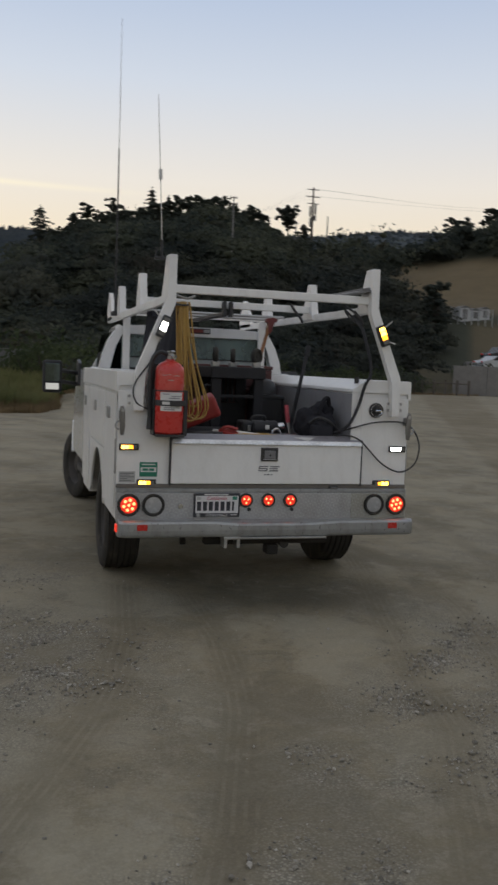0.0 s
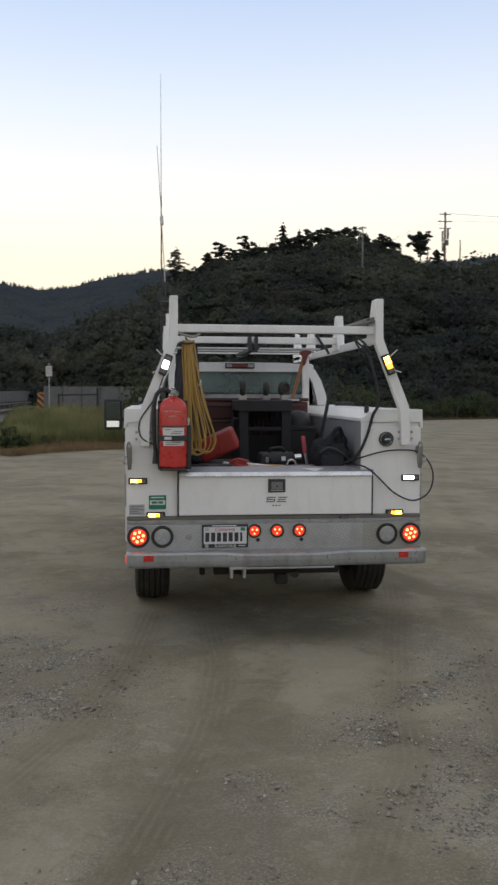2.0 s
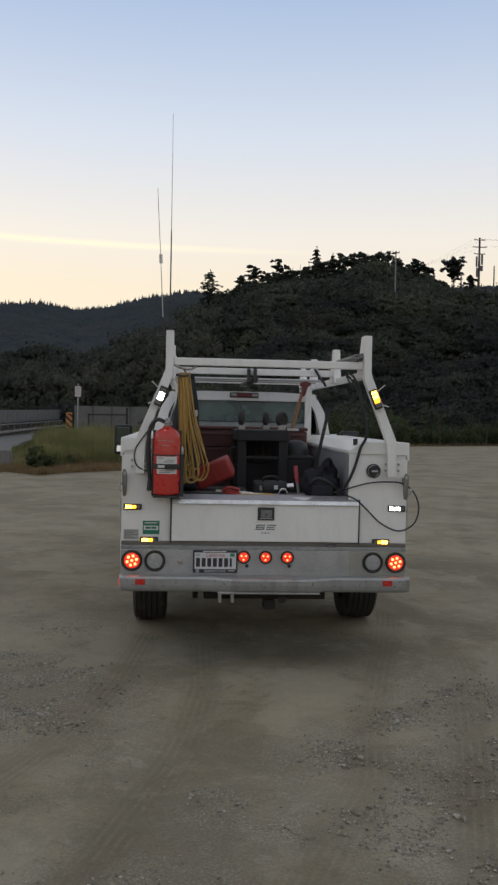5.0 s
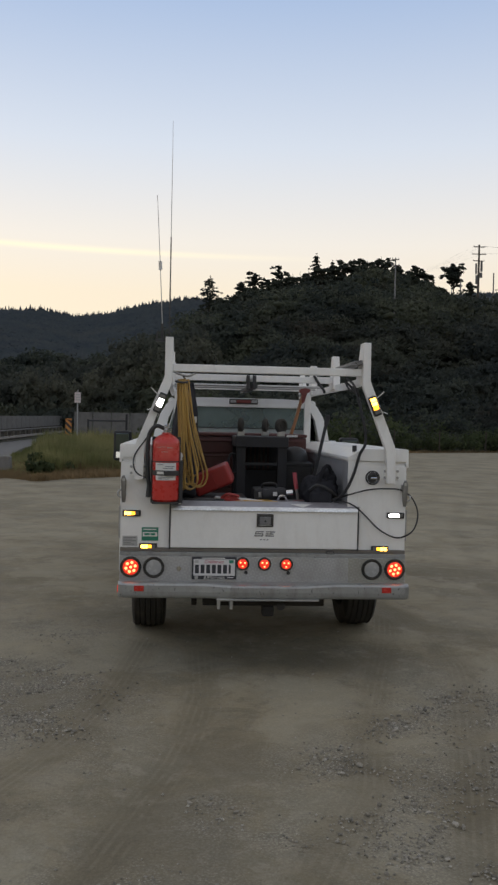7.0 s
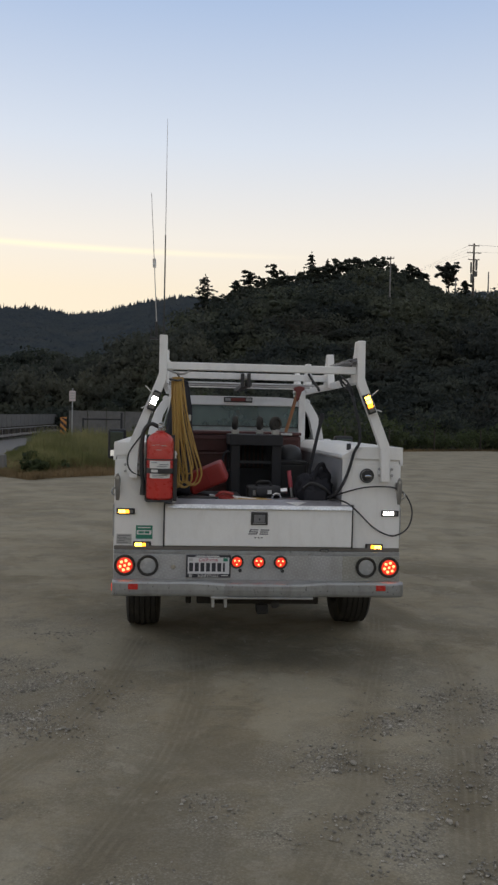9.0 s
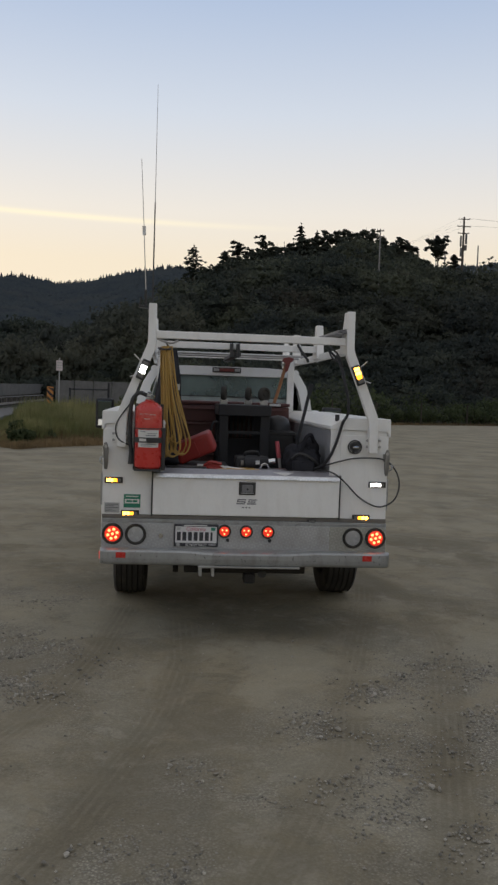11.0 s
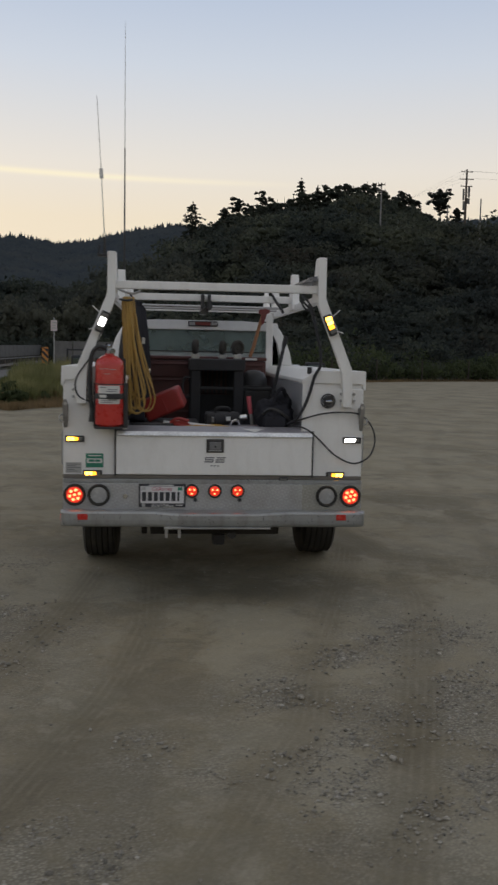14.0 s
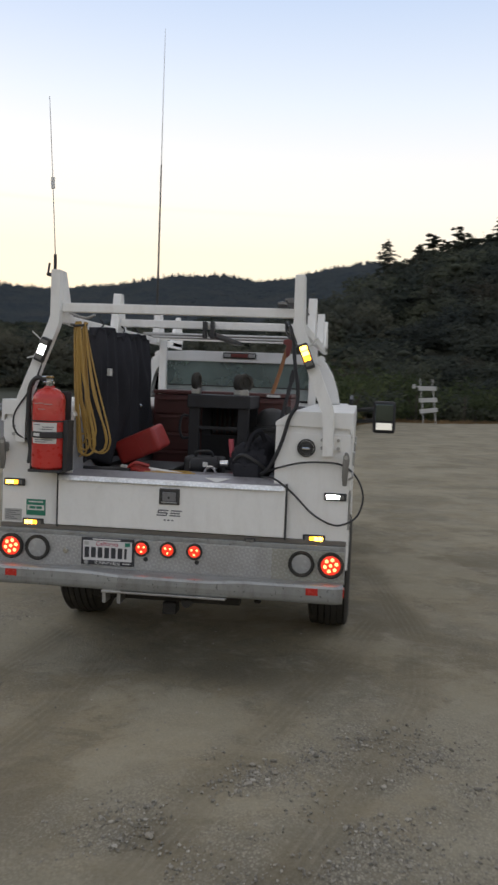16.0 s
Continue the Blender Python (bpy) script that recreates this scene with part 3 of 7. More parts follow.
def golden(az, r, x, y):
    """Dry-grass slopes on the hill, free of trees."""
    el = np.degrees(np.arctan2(height(x, y) - 1.65, r))
    g = smooth(23.2, 24.6, az + wob(x, y, 0.09) * 0.7) * smooth(3.6, 4.4, el + wob(x, y, 0.12) * 0.4) * (1 - smooth(6.9, 7.3, el - 0.1 * (az - 26) + wob(x, y, 0.1) * 0.2))
    low = 0.6 * smooth(28.4, 29.2, az) * smooth(0.8, 1.2, el) * (1 - smooth(3.2, 3.6, el))
    bank = smooth(24.8, 25.4, az) * (1 - smooth(28.4, 29.0, az)) * (1 - smooth(96, 106, r)) * (0.45 + 0.25 * wob(x, y, 0.5))
    return np.maximum(np.maximum(g, low) * (r < 230), bank)


edge = np.interp(AZG, *EDGE) + wob(gx, gy, 0.6) * 1.2
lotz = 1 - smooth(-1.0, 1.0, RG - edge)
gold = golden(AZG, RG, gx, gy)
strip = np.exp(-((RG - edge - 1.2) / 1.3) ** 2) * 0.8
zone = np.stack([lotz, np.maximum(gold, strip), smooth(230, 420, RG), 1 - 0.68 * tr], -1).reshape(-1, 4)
zone = np.concatenate([zone, [[1, 0, 0, 1]]]).astype(np.float32)
attr = ground.data.color_attributes.new("zone", "FLOAT_COLOR", "POINT")
attr.data.foreach_set("color", zone.ravel())
tagged(ground, "brown compacted dirt and gravel lot with wheel tracks, rising into wooded hills", "ground", kind="structure")

rng = np.random.default_rng(7)
ICO_V = []
_b = bmesh.new()
bmesh.ops.create_icosphere(_b, subdivisions=1, radius=1.0)
ICO_V = np.array([v.co[:] for v in _b.verts])
ICO_F = np.array([[v.index for v in f.verts] for f in _b.faces])
_b.free()


OCT_V = np.array([[1, 0, 0], [-1, 0, 0], [0, 1, 0], [0, -1, 0], [0, 0, 1], [0, 0, -1]], float)
OCT_F = np.array([[0, 2, 4], [2, 1, 4], [1, 3, 4], [3, 0, 4], [2, 0, 5], [1, 2, 5], [3, 1, 5], [0, 3, 5]])


# loose stones lie in patches, swept aside by the wheels
PATCHES = ((0.60, -1.17, 0.25), (0.28, -1.70, 0.28), (0.39, -1.81, 0.25), (0.56, -2.23, 0.32), (0.27, -2.35, 0.25), (0.50, -2.78, 0.3), (0.35, -2.52, 0.25), (0.95, -0.94, 0.32), (1.28, -0.78, 0.46),
           (-0.73, -3.0, 0.3), (-0.95, -3.1, 0.3), (-1.42, -0.49, 0.52), (-1.45, -1.10, 0.48), (-0.39, -2.24, 0.15), (1.06, -1.83, 0.55), (-0.12, -2.42, 0.13), (1.5, -2.2, 0.5), (2.0, -2.6, 0.8), (1.0, -2.6, 0.36),
           (-1.9, -0.2, 0.5), (-2.1, -1.9, 0.4), (-1.5, 1.2, 0.4), (2.6, -1.0, 0.6), (3.0, 1.5, 0.7), (-3.0, 2.0, 0.7))


def in_patches(x, y):
    out = np.zeros_like(x)
    for px_, py_, sr in PATCHES:
        out = np.maximum(out, np.exp(-((x - px_) ** 2 + (y - py_) ** 2) / (sr * 1.5) ** 2))
    return out


grav = np.append((in_patches(gx, gy) * (1 - 0.8 * tr)).ravel(), 0.0).astype(np.float32)
ground.data.attributes.new("gravel", "FLOAT", "POINT").data.foreach_set("value", grav)
# tread ribs 44 mm apart
ground.data.attributes.new("across", "FLOAT", "POINT").data.foreach_set("value", np.append(across_track(gx, gy).ravel() * 2 * math.pi / 0.044, 0.0).astype(np.float32))


def scatter_stones(name, n, xr, yr, smin, smax, label, base=(ICO_V, ICO_F), power=3.5):
    bv, bf = base
    xs, ys = rng.uniform(*xr, n * 4), rng.uniform(*yr, n * 4)
    dens = np.zeros_like(xs)
    for px_, py_, sr in PATCHES:
        dens = np.maximum(dens, np.exp(-((xs - px_) ** 2 + (ys - py_) ** 2) / sr ** 2))
    dens = dens * np.clip(0.55 + 0.75 * wob(xs, ys, 6.1, 2.0) + 0.5 * wob(xs, ys, 13.0, 1.0), 0, 1.2)
    keep = np.where(rng.random(n * 4) < np.clip(dens * 1.1 - 0.12, 0.004, 1) * (1 - 0.8 * tracks(xs, ys)))[0][:n]
    xs, ys = xs[keep], ys[keep]
    s = smin + (smax - smin) * rng.random(len(xs)) ** power
    sc = s[:, None] * rng.uniform(0.6, 1.3, (len(xs), 3)) * np.array([1, 1, 0.7])
    jit = rng.uniform(0.7, 1.25, (len(xs), len(bv), 1))
    v = bv[None] * jit * sc[:, None]
    a = rng.uniform(0, 6.28, len(xs))
    c, sn = np.cos(a)[:, None], np.sin(a)[:, None]
    v = np.stack([v[..., 0] * c - v[..., 1] * sn, v[..., 0] * sn + v[..., 1] * c, v[..., 2]], -1)
    v += np.stack([xs, ys, height(xs, ys) + s * 0.25], -1)[:, None]
    f = bf[None] + (np.arange(len(xs)) * len(bv))[:, None, None]
    return tagged(mesh_object(name, v.reshape(-1, 3), f.reshape(-1, 3), STONE), label, "gravel", kind="stuff")


scatter_stones("gravel", 36000, (-2.6, 3.2), (-4.2, 1.0), 0.003, 0.0095, "small grey-brown gravel strewn on the dirt lot", (OCT_V, OCT_F), 1.6)
scatter_stones("gravel", 4200, (-2.6, 3.2), (-4.2, 1.0), 0.006, 0.016, "pale and dark pebbles in patches on the dirt lot", power=2.5)
scatter_stones("gravel", 2500, (-6, 7), (-2, 12), 0.004, 0.015, "loose grey-brown stones strewn on the dirt lot")


# ---- vegetation ----
def leaf_cloud(centres, radii, per, size, seed, lobes=6, flat=0.0, aspect=1.0):
    """Quads in random turns, gathered in lobes inside each crown: arrays of verts and faces."""
    g = np.random.default_rng(seed)
    n = len(centres)
    d = g.normal(size=(n, lobes, 3))
    d /= np.linalg.norm(d, axis=-1, keepdims=True)
    lob = d * g.uniform(0.25, 0.78, (n, lobes, 1))
    which = g.integers(0, lobes, (n, per))
    base = np.take_along_axis(lob, which[..., None].repeat(3, -1), 1)
    q = g.normal(size=(n, per, 3))
    q /= np.linalg.norm(q, axis=-1, keepdims=True)
    pts = base + q * g.uniform(0.05, 0.42, (n, per, 1)) ** 0.8
    pts = centres[:, None] + pts * radii[:, None]
    u = g.normal(size=(n, per, 3))
    u[..., 2] *= 1 - flat
    u /= np.linalg.norm(u, axis=-1, keepdims=True)
    w = np.cross(u, g.normal(size=(n, per, 3)))
    w /= np.linalg.norm(w, axis=-1, keepdims=True)
    sz = (np.broadcast_to(np.asarray(size, float), (n,))[:, None, None] * g.uniform(0.5, 1.3, (n, per, 1)))
    a, b = u * sz, w * sz * 0.6 * aspect
    v = np.stack([pts - a, pts + b * 0.8, pts + a, pts - b], 2).reshape(-1, 3)
    f = np.arange(len(v)).reshape(-1, 4)
    return v, f


def puff(name, v, f, mat, centres, radii, per, parent=None, lift=0.25, mixed=0.35):
    """Leaves whose shading follows the rounded crown they belong to."""
    n = len(centres)
    w = v.reshape(n, per * 4, 3)
    nor = (w - centres[:, None]) / radii[:, None]
    nor /= np.linalg.norm(nor, axis=-1, keepdims=True) + 1e-6
    q = v.reshape(-1, 4, 3)
    fn = np.cross(q[:, 2] - q[:, 0], q[:, 3] - q[:, 1])
    fn /= np.linalg.norm(fn, axis=-1, keepdims=True) + 1e-9
    turned = (fn * nor.reshape(-1, 4, 3).mean(1)).sum(-1) < 0
    f = f.copy()
    f[turned] = f[turned][:, ::-1]
    fn = np.where(turned[:, None], -fn, fn).repeat(4, 0).reshape(n, per * 4, 3)
    nor = nor * (1 - mixed) + fn * mixed + np.array([0, 0, lift])
    nor /= np.linalg.norm(nor, axis=-1, keepdims=True) + 1e-9
    ob = mesh_object(name, v, f, mat, parent, True)
    ob.data.normals_split_custom_set_from_vertices(nor.reshape(-1, 3).astype(np.float32))
    return ob


def polar(az, r):
    return CX + r * np.sin(np.radians(az)), CY + r * np.cos(np.radians(az))


def leafy(centres, radii, lobes, per, leaf, seed, size=0.34, core=0.8, reach=1.3, base=(ICO_V, ICO_F)):
    """Crowns of many small uneven boughs, each a rough core under a coat of loose leaves: cores and leaves as arrays, with the leaves' outward directions."""
    g = np.random.default_rng(seed)
    n = len(centres)
    d = g.normal(size=(n, lobes, 3))
    d /= np.linalg.norm(d, axis=-1, keepdims=True)
    d[..., 2] = np.abs(d[..., 2]) * 1.15 - 0.35
    at = centres[:, None] + d * g.uniform(0.5, 0.95, (n, lobes, 1)) * radii[:, None]
    rad = radii[:, None] * g.uniform(size * 0.55, size * 1.2, (n, lobes, 1)) * np.array([1.1, 1.1, 0.85])
    bv, bf = base
    v = at[:, :, None] + bv[None, None] * g.uniform(0.6, 1.25, (n, lobes, len(bv), 1)) * rad[:, :, None] * core
    f = bf[None] + (np.arange(n * lobes) * len(bv))[:, None, None]
    q = g.normal(size=(n, lobes, per, 3))
    q /= np.linalg.norm(q, axis=-1, keepdims=True)
    q[..., 2] = np.abs(q[..., 2]) * 1.05 - 0.2
    pts = at[:, :, None] + q * rad[:, :, None] * g.uniform(0.54 * reach, reach, (n, lobes, per, 1))
    u = g.normal(size=(n, lobes, per, 3))
    u /= np.linalg.norm(u, axis=-1, keepdims=True)
    w = np.cross(u, g.normal(size=u.shape))
    w /= np.linalg.norm(w, axis=-1, keepdims=True) + 1e-9
    sz = np.asarray(leaf, float).reshape(-1, 1, 1, 1) * g.uniform(0.45, 1.35, (n, lobes, per, 1))
    lv = np.stack([pts - u * sz, pts + w * sz * 0.5, pts + u * sz, pts - w * sz * 0.65], 3)
    out = (q * 0.6 + d[:, :, None] * 0.6).reshape(-1, 3)
    return v.reshape(-1, 3), f.reshape(-1, 3), lv.reshape(-1, 3), out


def leaf_coat(name, lv, out, mat, mixed=0.85, parent=None):
    """Leaves as quads, turned outwards, their shading between the leaf's and the bough's."""
    q = lv.reshape(-1, 4, 3)
    fn = np.cross(q[:, 2] - q[:, 0], q[:, 3] - q[:, 1])
    fn /= np.linalg.norm(fn, axis=-1, keepdims=True) + 1e-9
    turned = (fn * out).sum(-1) < 0
    f = np.arange(len(lv)).reshape(-1, 4)
    f[turned] = f[turned][:, ::-1]
    fn[turned] *= -1
    nor = out / (np.linalg.norm(out, axis=-1, keepdims=True) + 1e-9) * (1 - mixed) + fn * mixed
    nor /= np.linalg.norm(nor, axis=-1, keepdims=True) + 1e-9
    ob = mesh_object(name, lv, f, mat, parent, True)
    ob.data.normals_split_custom_set_from_vertices(nor.repeat(4, 0).astype(np.float32))
    return ob


# the skyline of the near hill, with its trees
CREST = (AZ([1.9, 3.0, 4.3, 6.0, 7.0, 7.6, 8.4, 9.5, 10.3, 10.7, 11.6, 12.2, 12.7, 13.2, 14.0, 15.0, 16.0, 16.6]),
         AZ([8.35, 8.55, 8.95, 9.5, 9.95, 10.2, 10.1, 10.42, 10.75, 10.85, 10.62, 10.75, 11.16, 10.85, 9.95, 9.65, 9.1, 8.8]))

# woods on the near hill
N = 2050
az_ = rng.uniform(-25, 33, N * 3)
r_ = 58 + 148 * rng.random(N * 3) ** 0.75
r_ = np.where(rng.random(N * 3) < 0.25, rng.uniform(186, 206, N * 3), r_)
x_, y_ = polar(az_, r_)
ok = (r_ > np.interp(az_, *EDGE) + 9) & ~((az_ < 0.5) & (r_ < 95)) & ~((np.abs(az_ - 13.44) < 0.8) & (r_ > 139) & (r_ < 151)) & ~((np.abs(az_ - 18.6) < 1.5) & (r_ > 162) & (r_ < 180))
az_, r_, x_, y_ = (q[ok][:N] for q in (az_, r_, x_, y_))
rad = (1.4 + 3.3 * rng.random(len(x_)) ** 1.5) * np.clip(r_ / 150, 0.6, 1.05) * (1 - 0.62 * smooth(172, 194, r_)) * (1 - 0.3 * smooth(0, -3, az_))
hz = height(x_, y_)
# the dry slope stays open: no crown stands up before it
crown_el = np.degrees(np.arctan2(hz + 1.75 * rad - 1.65, r_))
open_from = np.interp(az_, [23.4, 24.4, 25.4, 27.0, 27.9, 29.0, 31.0], [7.3, 6.9, 6.3, 5.9, 4.3, 4.3, 4.9])
base_el = np.degrees(np.arctan2(hz - 1.65, r_))
keep_ = ~((az_ > 25.2) & (az_ < 28.4) & (r_ < 104)) & ~((az_ > 23.4) & (crown_el > open_from) & (base_el < 6.8 + 0.1 * (az_ - 26))) & ~((az_ > 29.0) & (crown_el > 1.4) & (crown_el < 3.6)) & ~((az_ > 1.9) & (az_ < 16.6) & (np.degrees(np.arctan2(hz + 2.0 * rad - 1.65, r_)) > np.interp(az_, *CREST) - 0.02))
mid_el = np.degrees(np.arctan2(hz + 0.75 * rad - 1.65, r_))
past = az_ + np.degrees(1.25 * rad / r_) > np.interp(mid_el, [1.0, 1.6, 2.9, 4.6, 5.5, 6.2, 6.8], [28.9, 28.8, 28.6, 27.5, 27.3, 26.6, 25.6])
keep_ &= ~(past & (az_ > 25.2) & (mid_el < 6.7) & ~((mid_el > 4.5) & (mid_el < 5.1) & (az_ > 28.0) & (rad < 1.6)))
az_, r_, x_, y_, rad, hz = (q[keep_] for q in (az_, r_, x_, y_, rad, hz))
cen = np.stack([x_, y_, hz + rad * 0.75], -1)
rr_ = np.stack([rad * 1.2, rad * 1.2, rad * np.where(rng.random(len(x_)) < 0.2, rng.uniform(1.25, 1.6, len(x_)), rng.uniform(0.75, 1.15, len(x_)))], -1)
# oaks above; the lower slope's shade is put into a darker leaf colour
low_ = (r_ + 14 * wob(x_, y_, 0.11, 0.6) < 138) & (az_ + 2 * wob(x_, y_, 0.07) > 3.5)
for tree, pick, leaves, seed in (("oak", ~low_, LEAF_OAK, 5), ("downhill", low_, LEAF_SHADE_TONED, 15)):
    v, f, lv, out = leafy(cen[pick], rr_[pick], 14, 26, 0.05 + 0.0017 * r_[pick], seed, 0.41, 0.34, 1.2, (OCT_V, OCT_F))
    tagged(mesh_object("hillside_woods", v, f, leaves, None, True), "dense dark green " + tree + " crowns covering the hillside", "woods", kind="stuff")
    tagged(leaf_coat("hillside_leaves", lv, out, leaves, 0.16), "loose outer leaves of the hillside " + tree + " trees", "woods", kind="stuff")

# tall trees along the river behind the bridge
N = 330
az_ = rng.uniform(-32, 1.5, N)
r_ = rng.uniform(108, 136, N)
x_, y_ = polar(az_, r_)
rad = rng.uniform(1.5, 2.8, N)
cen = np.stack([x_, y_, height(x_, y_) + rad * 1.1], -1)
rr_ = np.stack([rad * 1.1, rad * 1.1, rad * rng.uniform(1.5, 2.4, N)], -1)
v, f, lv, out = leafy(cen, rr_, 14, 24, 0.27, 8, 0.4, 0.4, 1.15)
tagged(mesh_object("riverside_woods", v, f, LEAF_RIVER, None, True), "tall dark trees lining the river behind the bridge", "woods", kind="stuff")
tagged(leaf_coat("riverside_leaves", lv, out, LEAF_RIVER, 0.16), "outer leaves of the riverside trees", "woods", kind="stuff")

# far ridge: slender conifers, close together
N = 46000
left_part = rng.random(N) < 0.8
az_ = np.where(left_part, rng.uniform(-33, 3.5, N), rng.uniform(3.5, 34, N))
r_ = np.where(rng.random(N) < np.where(left_part, 0.12, 0.7), rng.uniform(880, 912, N), np.sqrt(rng.uniform(430.0 ** 2, 905.0 ** 2, N)))
x_, y_ = polar(az_, r_)
wide = rng.uniform(1.2, 2.8, N)
tall = np.where(r_ > 860, 1.2 + 4.2 * rng.random(N) ** 2.2, rng.uniform(1.2, 2.2, N))
wide = np.where(r_ > 860, wide * 0.6, wide)
sc = np.stack([wide, wide, tall], -1)[:, None] * rng.uniform(0.75, 1.25, (N, 6, 1))
v = (OCT_V[None] * sc + np.stack([x_, y_, height(x_, y_) + tall * np.where(r_ > 860, 0.62, 0.18)], -1)[:, None]).reshape(-1, 3)
f = (OCT_F[None] + (np.arange(N) * 6)[:, None, None]).reshape(-1, 3)
far_woods = mesh_object("far_ridge_woods", v, f, LEAF_HAZED, None, True)
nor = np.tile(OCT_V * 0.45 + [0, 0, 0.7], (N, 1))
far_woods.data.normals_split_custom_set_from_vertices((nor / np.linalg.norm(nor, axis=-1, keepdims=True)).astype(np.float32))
tagged(far_woods, "distant conifer woods along the ridge line, haze blue put into their colour", "woods", kind="stuff")


def shrub_belt():
    """Shrubs along the lot's far edge, each a thing of its own where one can tell them apart."""
    g = np.random.default_rng(11)
    n = 0
    rows = [(az, 1.5 + 3.5 * g.random(), 0.7, 1.5) for az in np.arange(0.6, 33, 0.62)] + [(az, 5 + 7 * g.random(), 1.2, 2.6) for az in np.arange(0.2, 34, 0.62)]
    rows += [(az, 8 + 8 * g.random(), 0.9, 2.2) for az in np.arange(-1.6, 1.0, 0.5)]
    rows += [(-10.5, 1.4, 0.28, 0.36), (-9.8, 1.0, 0.28, 0.38), (-9.1, 2.0, 0.28, 0.38), (-10.0, 2.6, 0.30, 0.40), (-8.4, 1.4, 0.24, 0.32)]
    for az, off, lo, hi in rows:
        r = float(np.interp(az, *EDGE)) + off
        if (27.3 < az < 34 and off < 6) or 25.2 < az < 28.2:
            continue
        x, y = polar(az + g.uniform(-0.3, 0.3), r)
        s = g.uniform(lo, hi)
        z = float(height(x, y))
        e = tagged(new("shrub"), "dark green leafy shrub growing at the edge of the lot", "shrub", "shrubs along the lot")
        e.location = (x, y, z)
        vv, ff = leaf_cloud(np.array([[0, 0, s * 0.62]]), np.array([[s * 1.15, s * 1.15, s * 0.8]]), 420, 0.07 + 0.035 * s, 100 + n, 8)
        vv[:, 2] = np.maximum(vv[:, 2], 0.02)
        puff("crown", vv, ff, LEAF_BUSH if g.random() < 0.6 else LEAF_OAK, np.array([[0, 0, s * 0.62]]), np.array([[s * 1.15, s * 1.15, s * 0.8]]), 420, e)
        st = bmesh.new()
        for k in range(4):
            a = k * 1.57 + g.random()
            taper(st, (0.05 * math.cos(a), 0.05 * math.sin(a), -0.05), (s * 0.4 * math.cos(a), s * 0.4 * math.sin(a), s * 0.75), 0.03 * s, 0.01, 5)
        me = bpy.data.meshes.new("stem")
        st.to_mesh(me)
        st.free()
        me.materials.append(BARK)
        o = new("stem", me)
        o.parent = e
        n += 1


def taper(bm, a, b, r0, r1, seg=8):
    a, b = Vector(a), Vector(b)
    m = (b - a).to_track_quat("Z", "Y").to_matrix().to_4x4()
    bmesh.ops.create_cone(bm, cap_ends=True, segments=seg, radius1=r0, radius2=r1, depth=(b - a).length, matrix=Matrix.Translation((a + b) / 2) @ m)


shrub_belt()


def grass(name, n, az0, az1, off0, off1, h0, h1, mat, label, seed):
    g = np.random.default_rng(seed)
    az = g.uniform(az0, az1, n)
    r = np.interp(az, *EDGE) + g.uniform(off0, off1, n)
    x, y = polar(az, r)
    clump = 0.6 + 0.4 * wob(x, y, 1.3)
    h = g.uniform(h0, h1, n) * clump
    z = height(x, y) - 0.02
    free = (x > np.interp(y, ROAD[0], ROAD[1]) + 0.25) | (y < 6)
    x, y, z, h = x[free], y[free], z[free], h[free]
    n = len(x)
    base = np.stack([x, y, z], -1)
    k = 5
    b = base[:, None] + g.normal(0, 0.07, (n, k, 3)) * [1, 1, 0]
    a = g.uniform(0, 6.28, (n, k))
    w = np.stack([np.cos(a), np.sin(a), 0 * a], -1) * 0.014 * g.uniform(0.7, 1.8, (n, k, 1))
    tip = b + np.stack([g.normal(0, 0.16, (n, k)) * h[:, None], g.normal(0, 0.16, (n, k)) * h[:, None], h[:, None] * g.uniform(0.6, 1.1, (n, k))], -1)
    v = np.stack([b - w, b + w, tip], 2).reshape(-1, 3)
    return tagged(mesh_object(name, v, np.arange(len(v)).reshape(-1, 3), mat), label, "grass", kind="stuff")


grass("tall_grass", 9000, -10.2, 1.2, 1.2, 14.0, 0.30, 1.10, GRASSG, "tall green grass on the bank by the bridge", 21)
grass("dry_grass", 3600, -13.9, -9.8, -0.5, 5.5, 0.08, 0.4, GRASST, "low straw-coloured weeds between road and lot", 24)
grass("tall_grass", 2600, -13.2, -9.8, 1.0, 16.0, 0.15, 0.5, GRASSG, "green weeds at the road's edge", 25)
grass("dry_grass", 8500, -10.8, 1.4, -0.6, 4.6, 0.14, 0.5, GRASST, "dry straw-coloured grass along the bank's foot", 22)
grass("dry_grass", 2600, 0.8, 32, -0.4, 2.4, 0.12, 0.4, GRASST, "dry straw-coloured grass fringing the lot", 23)


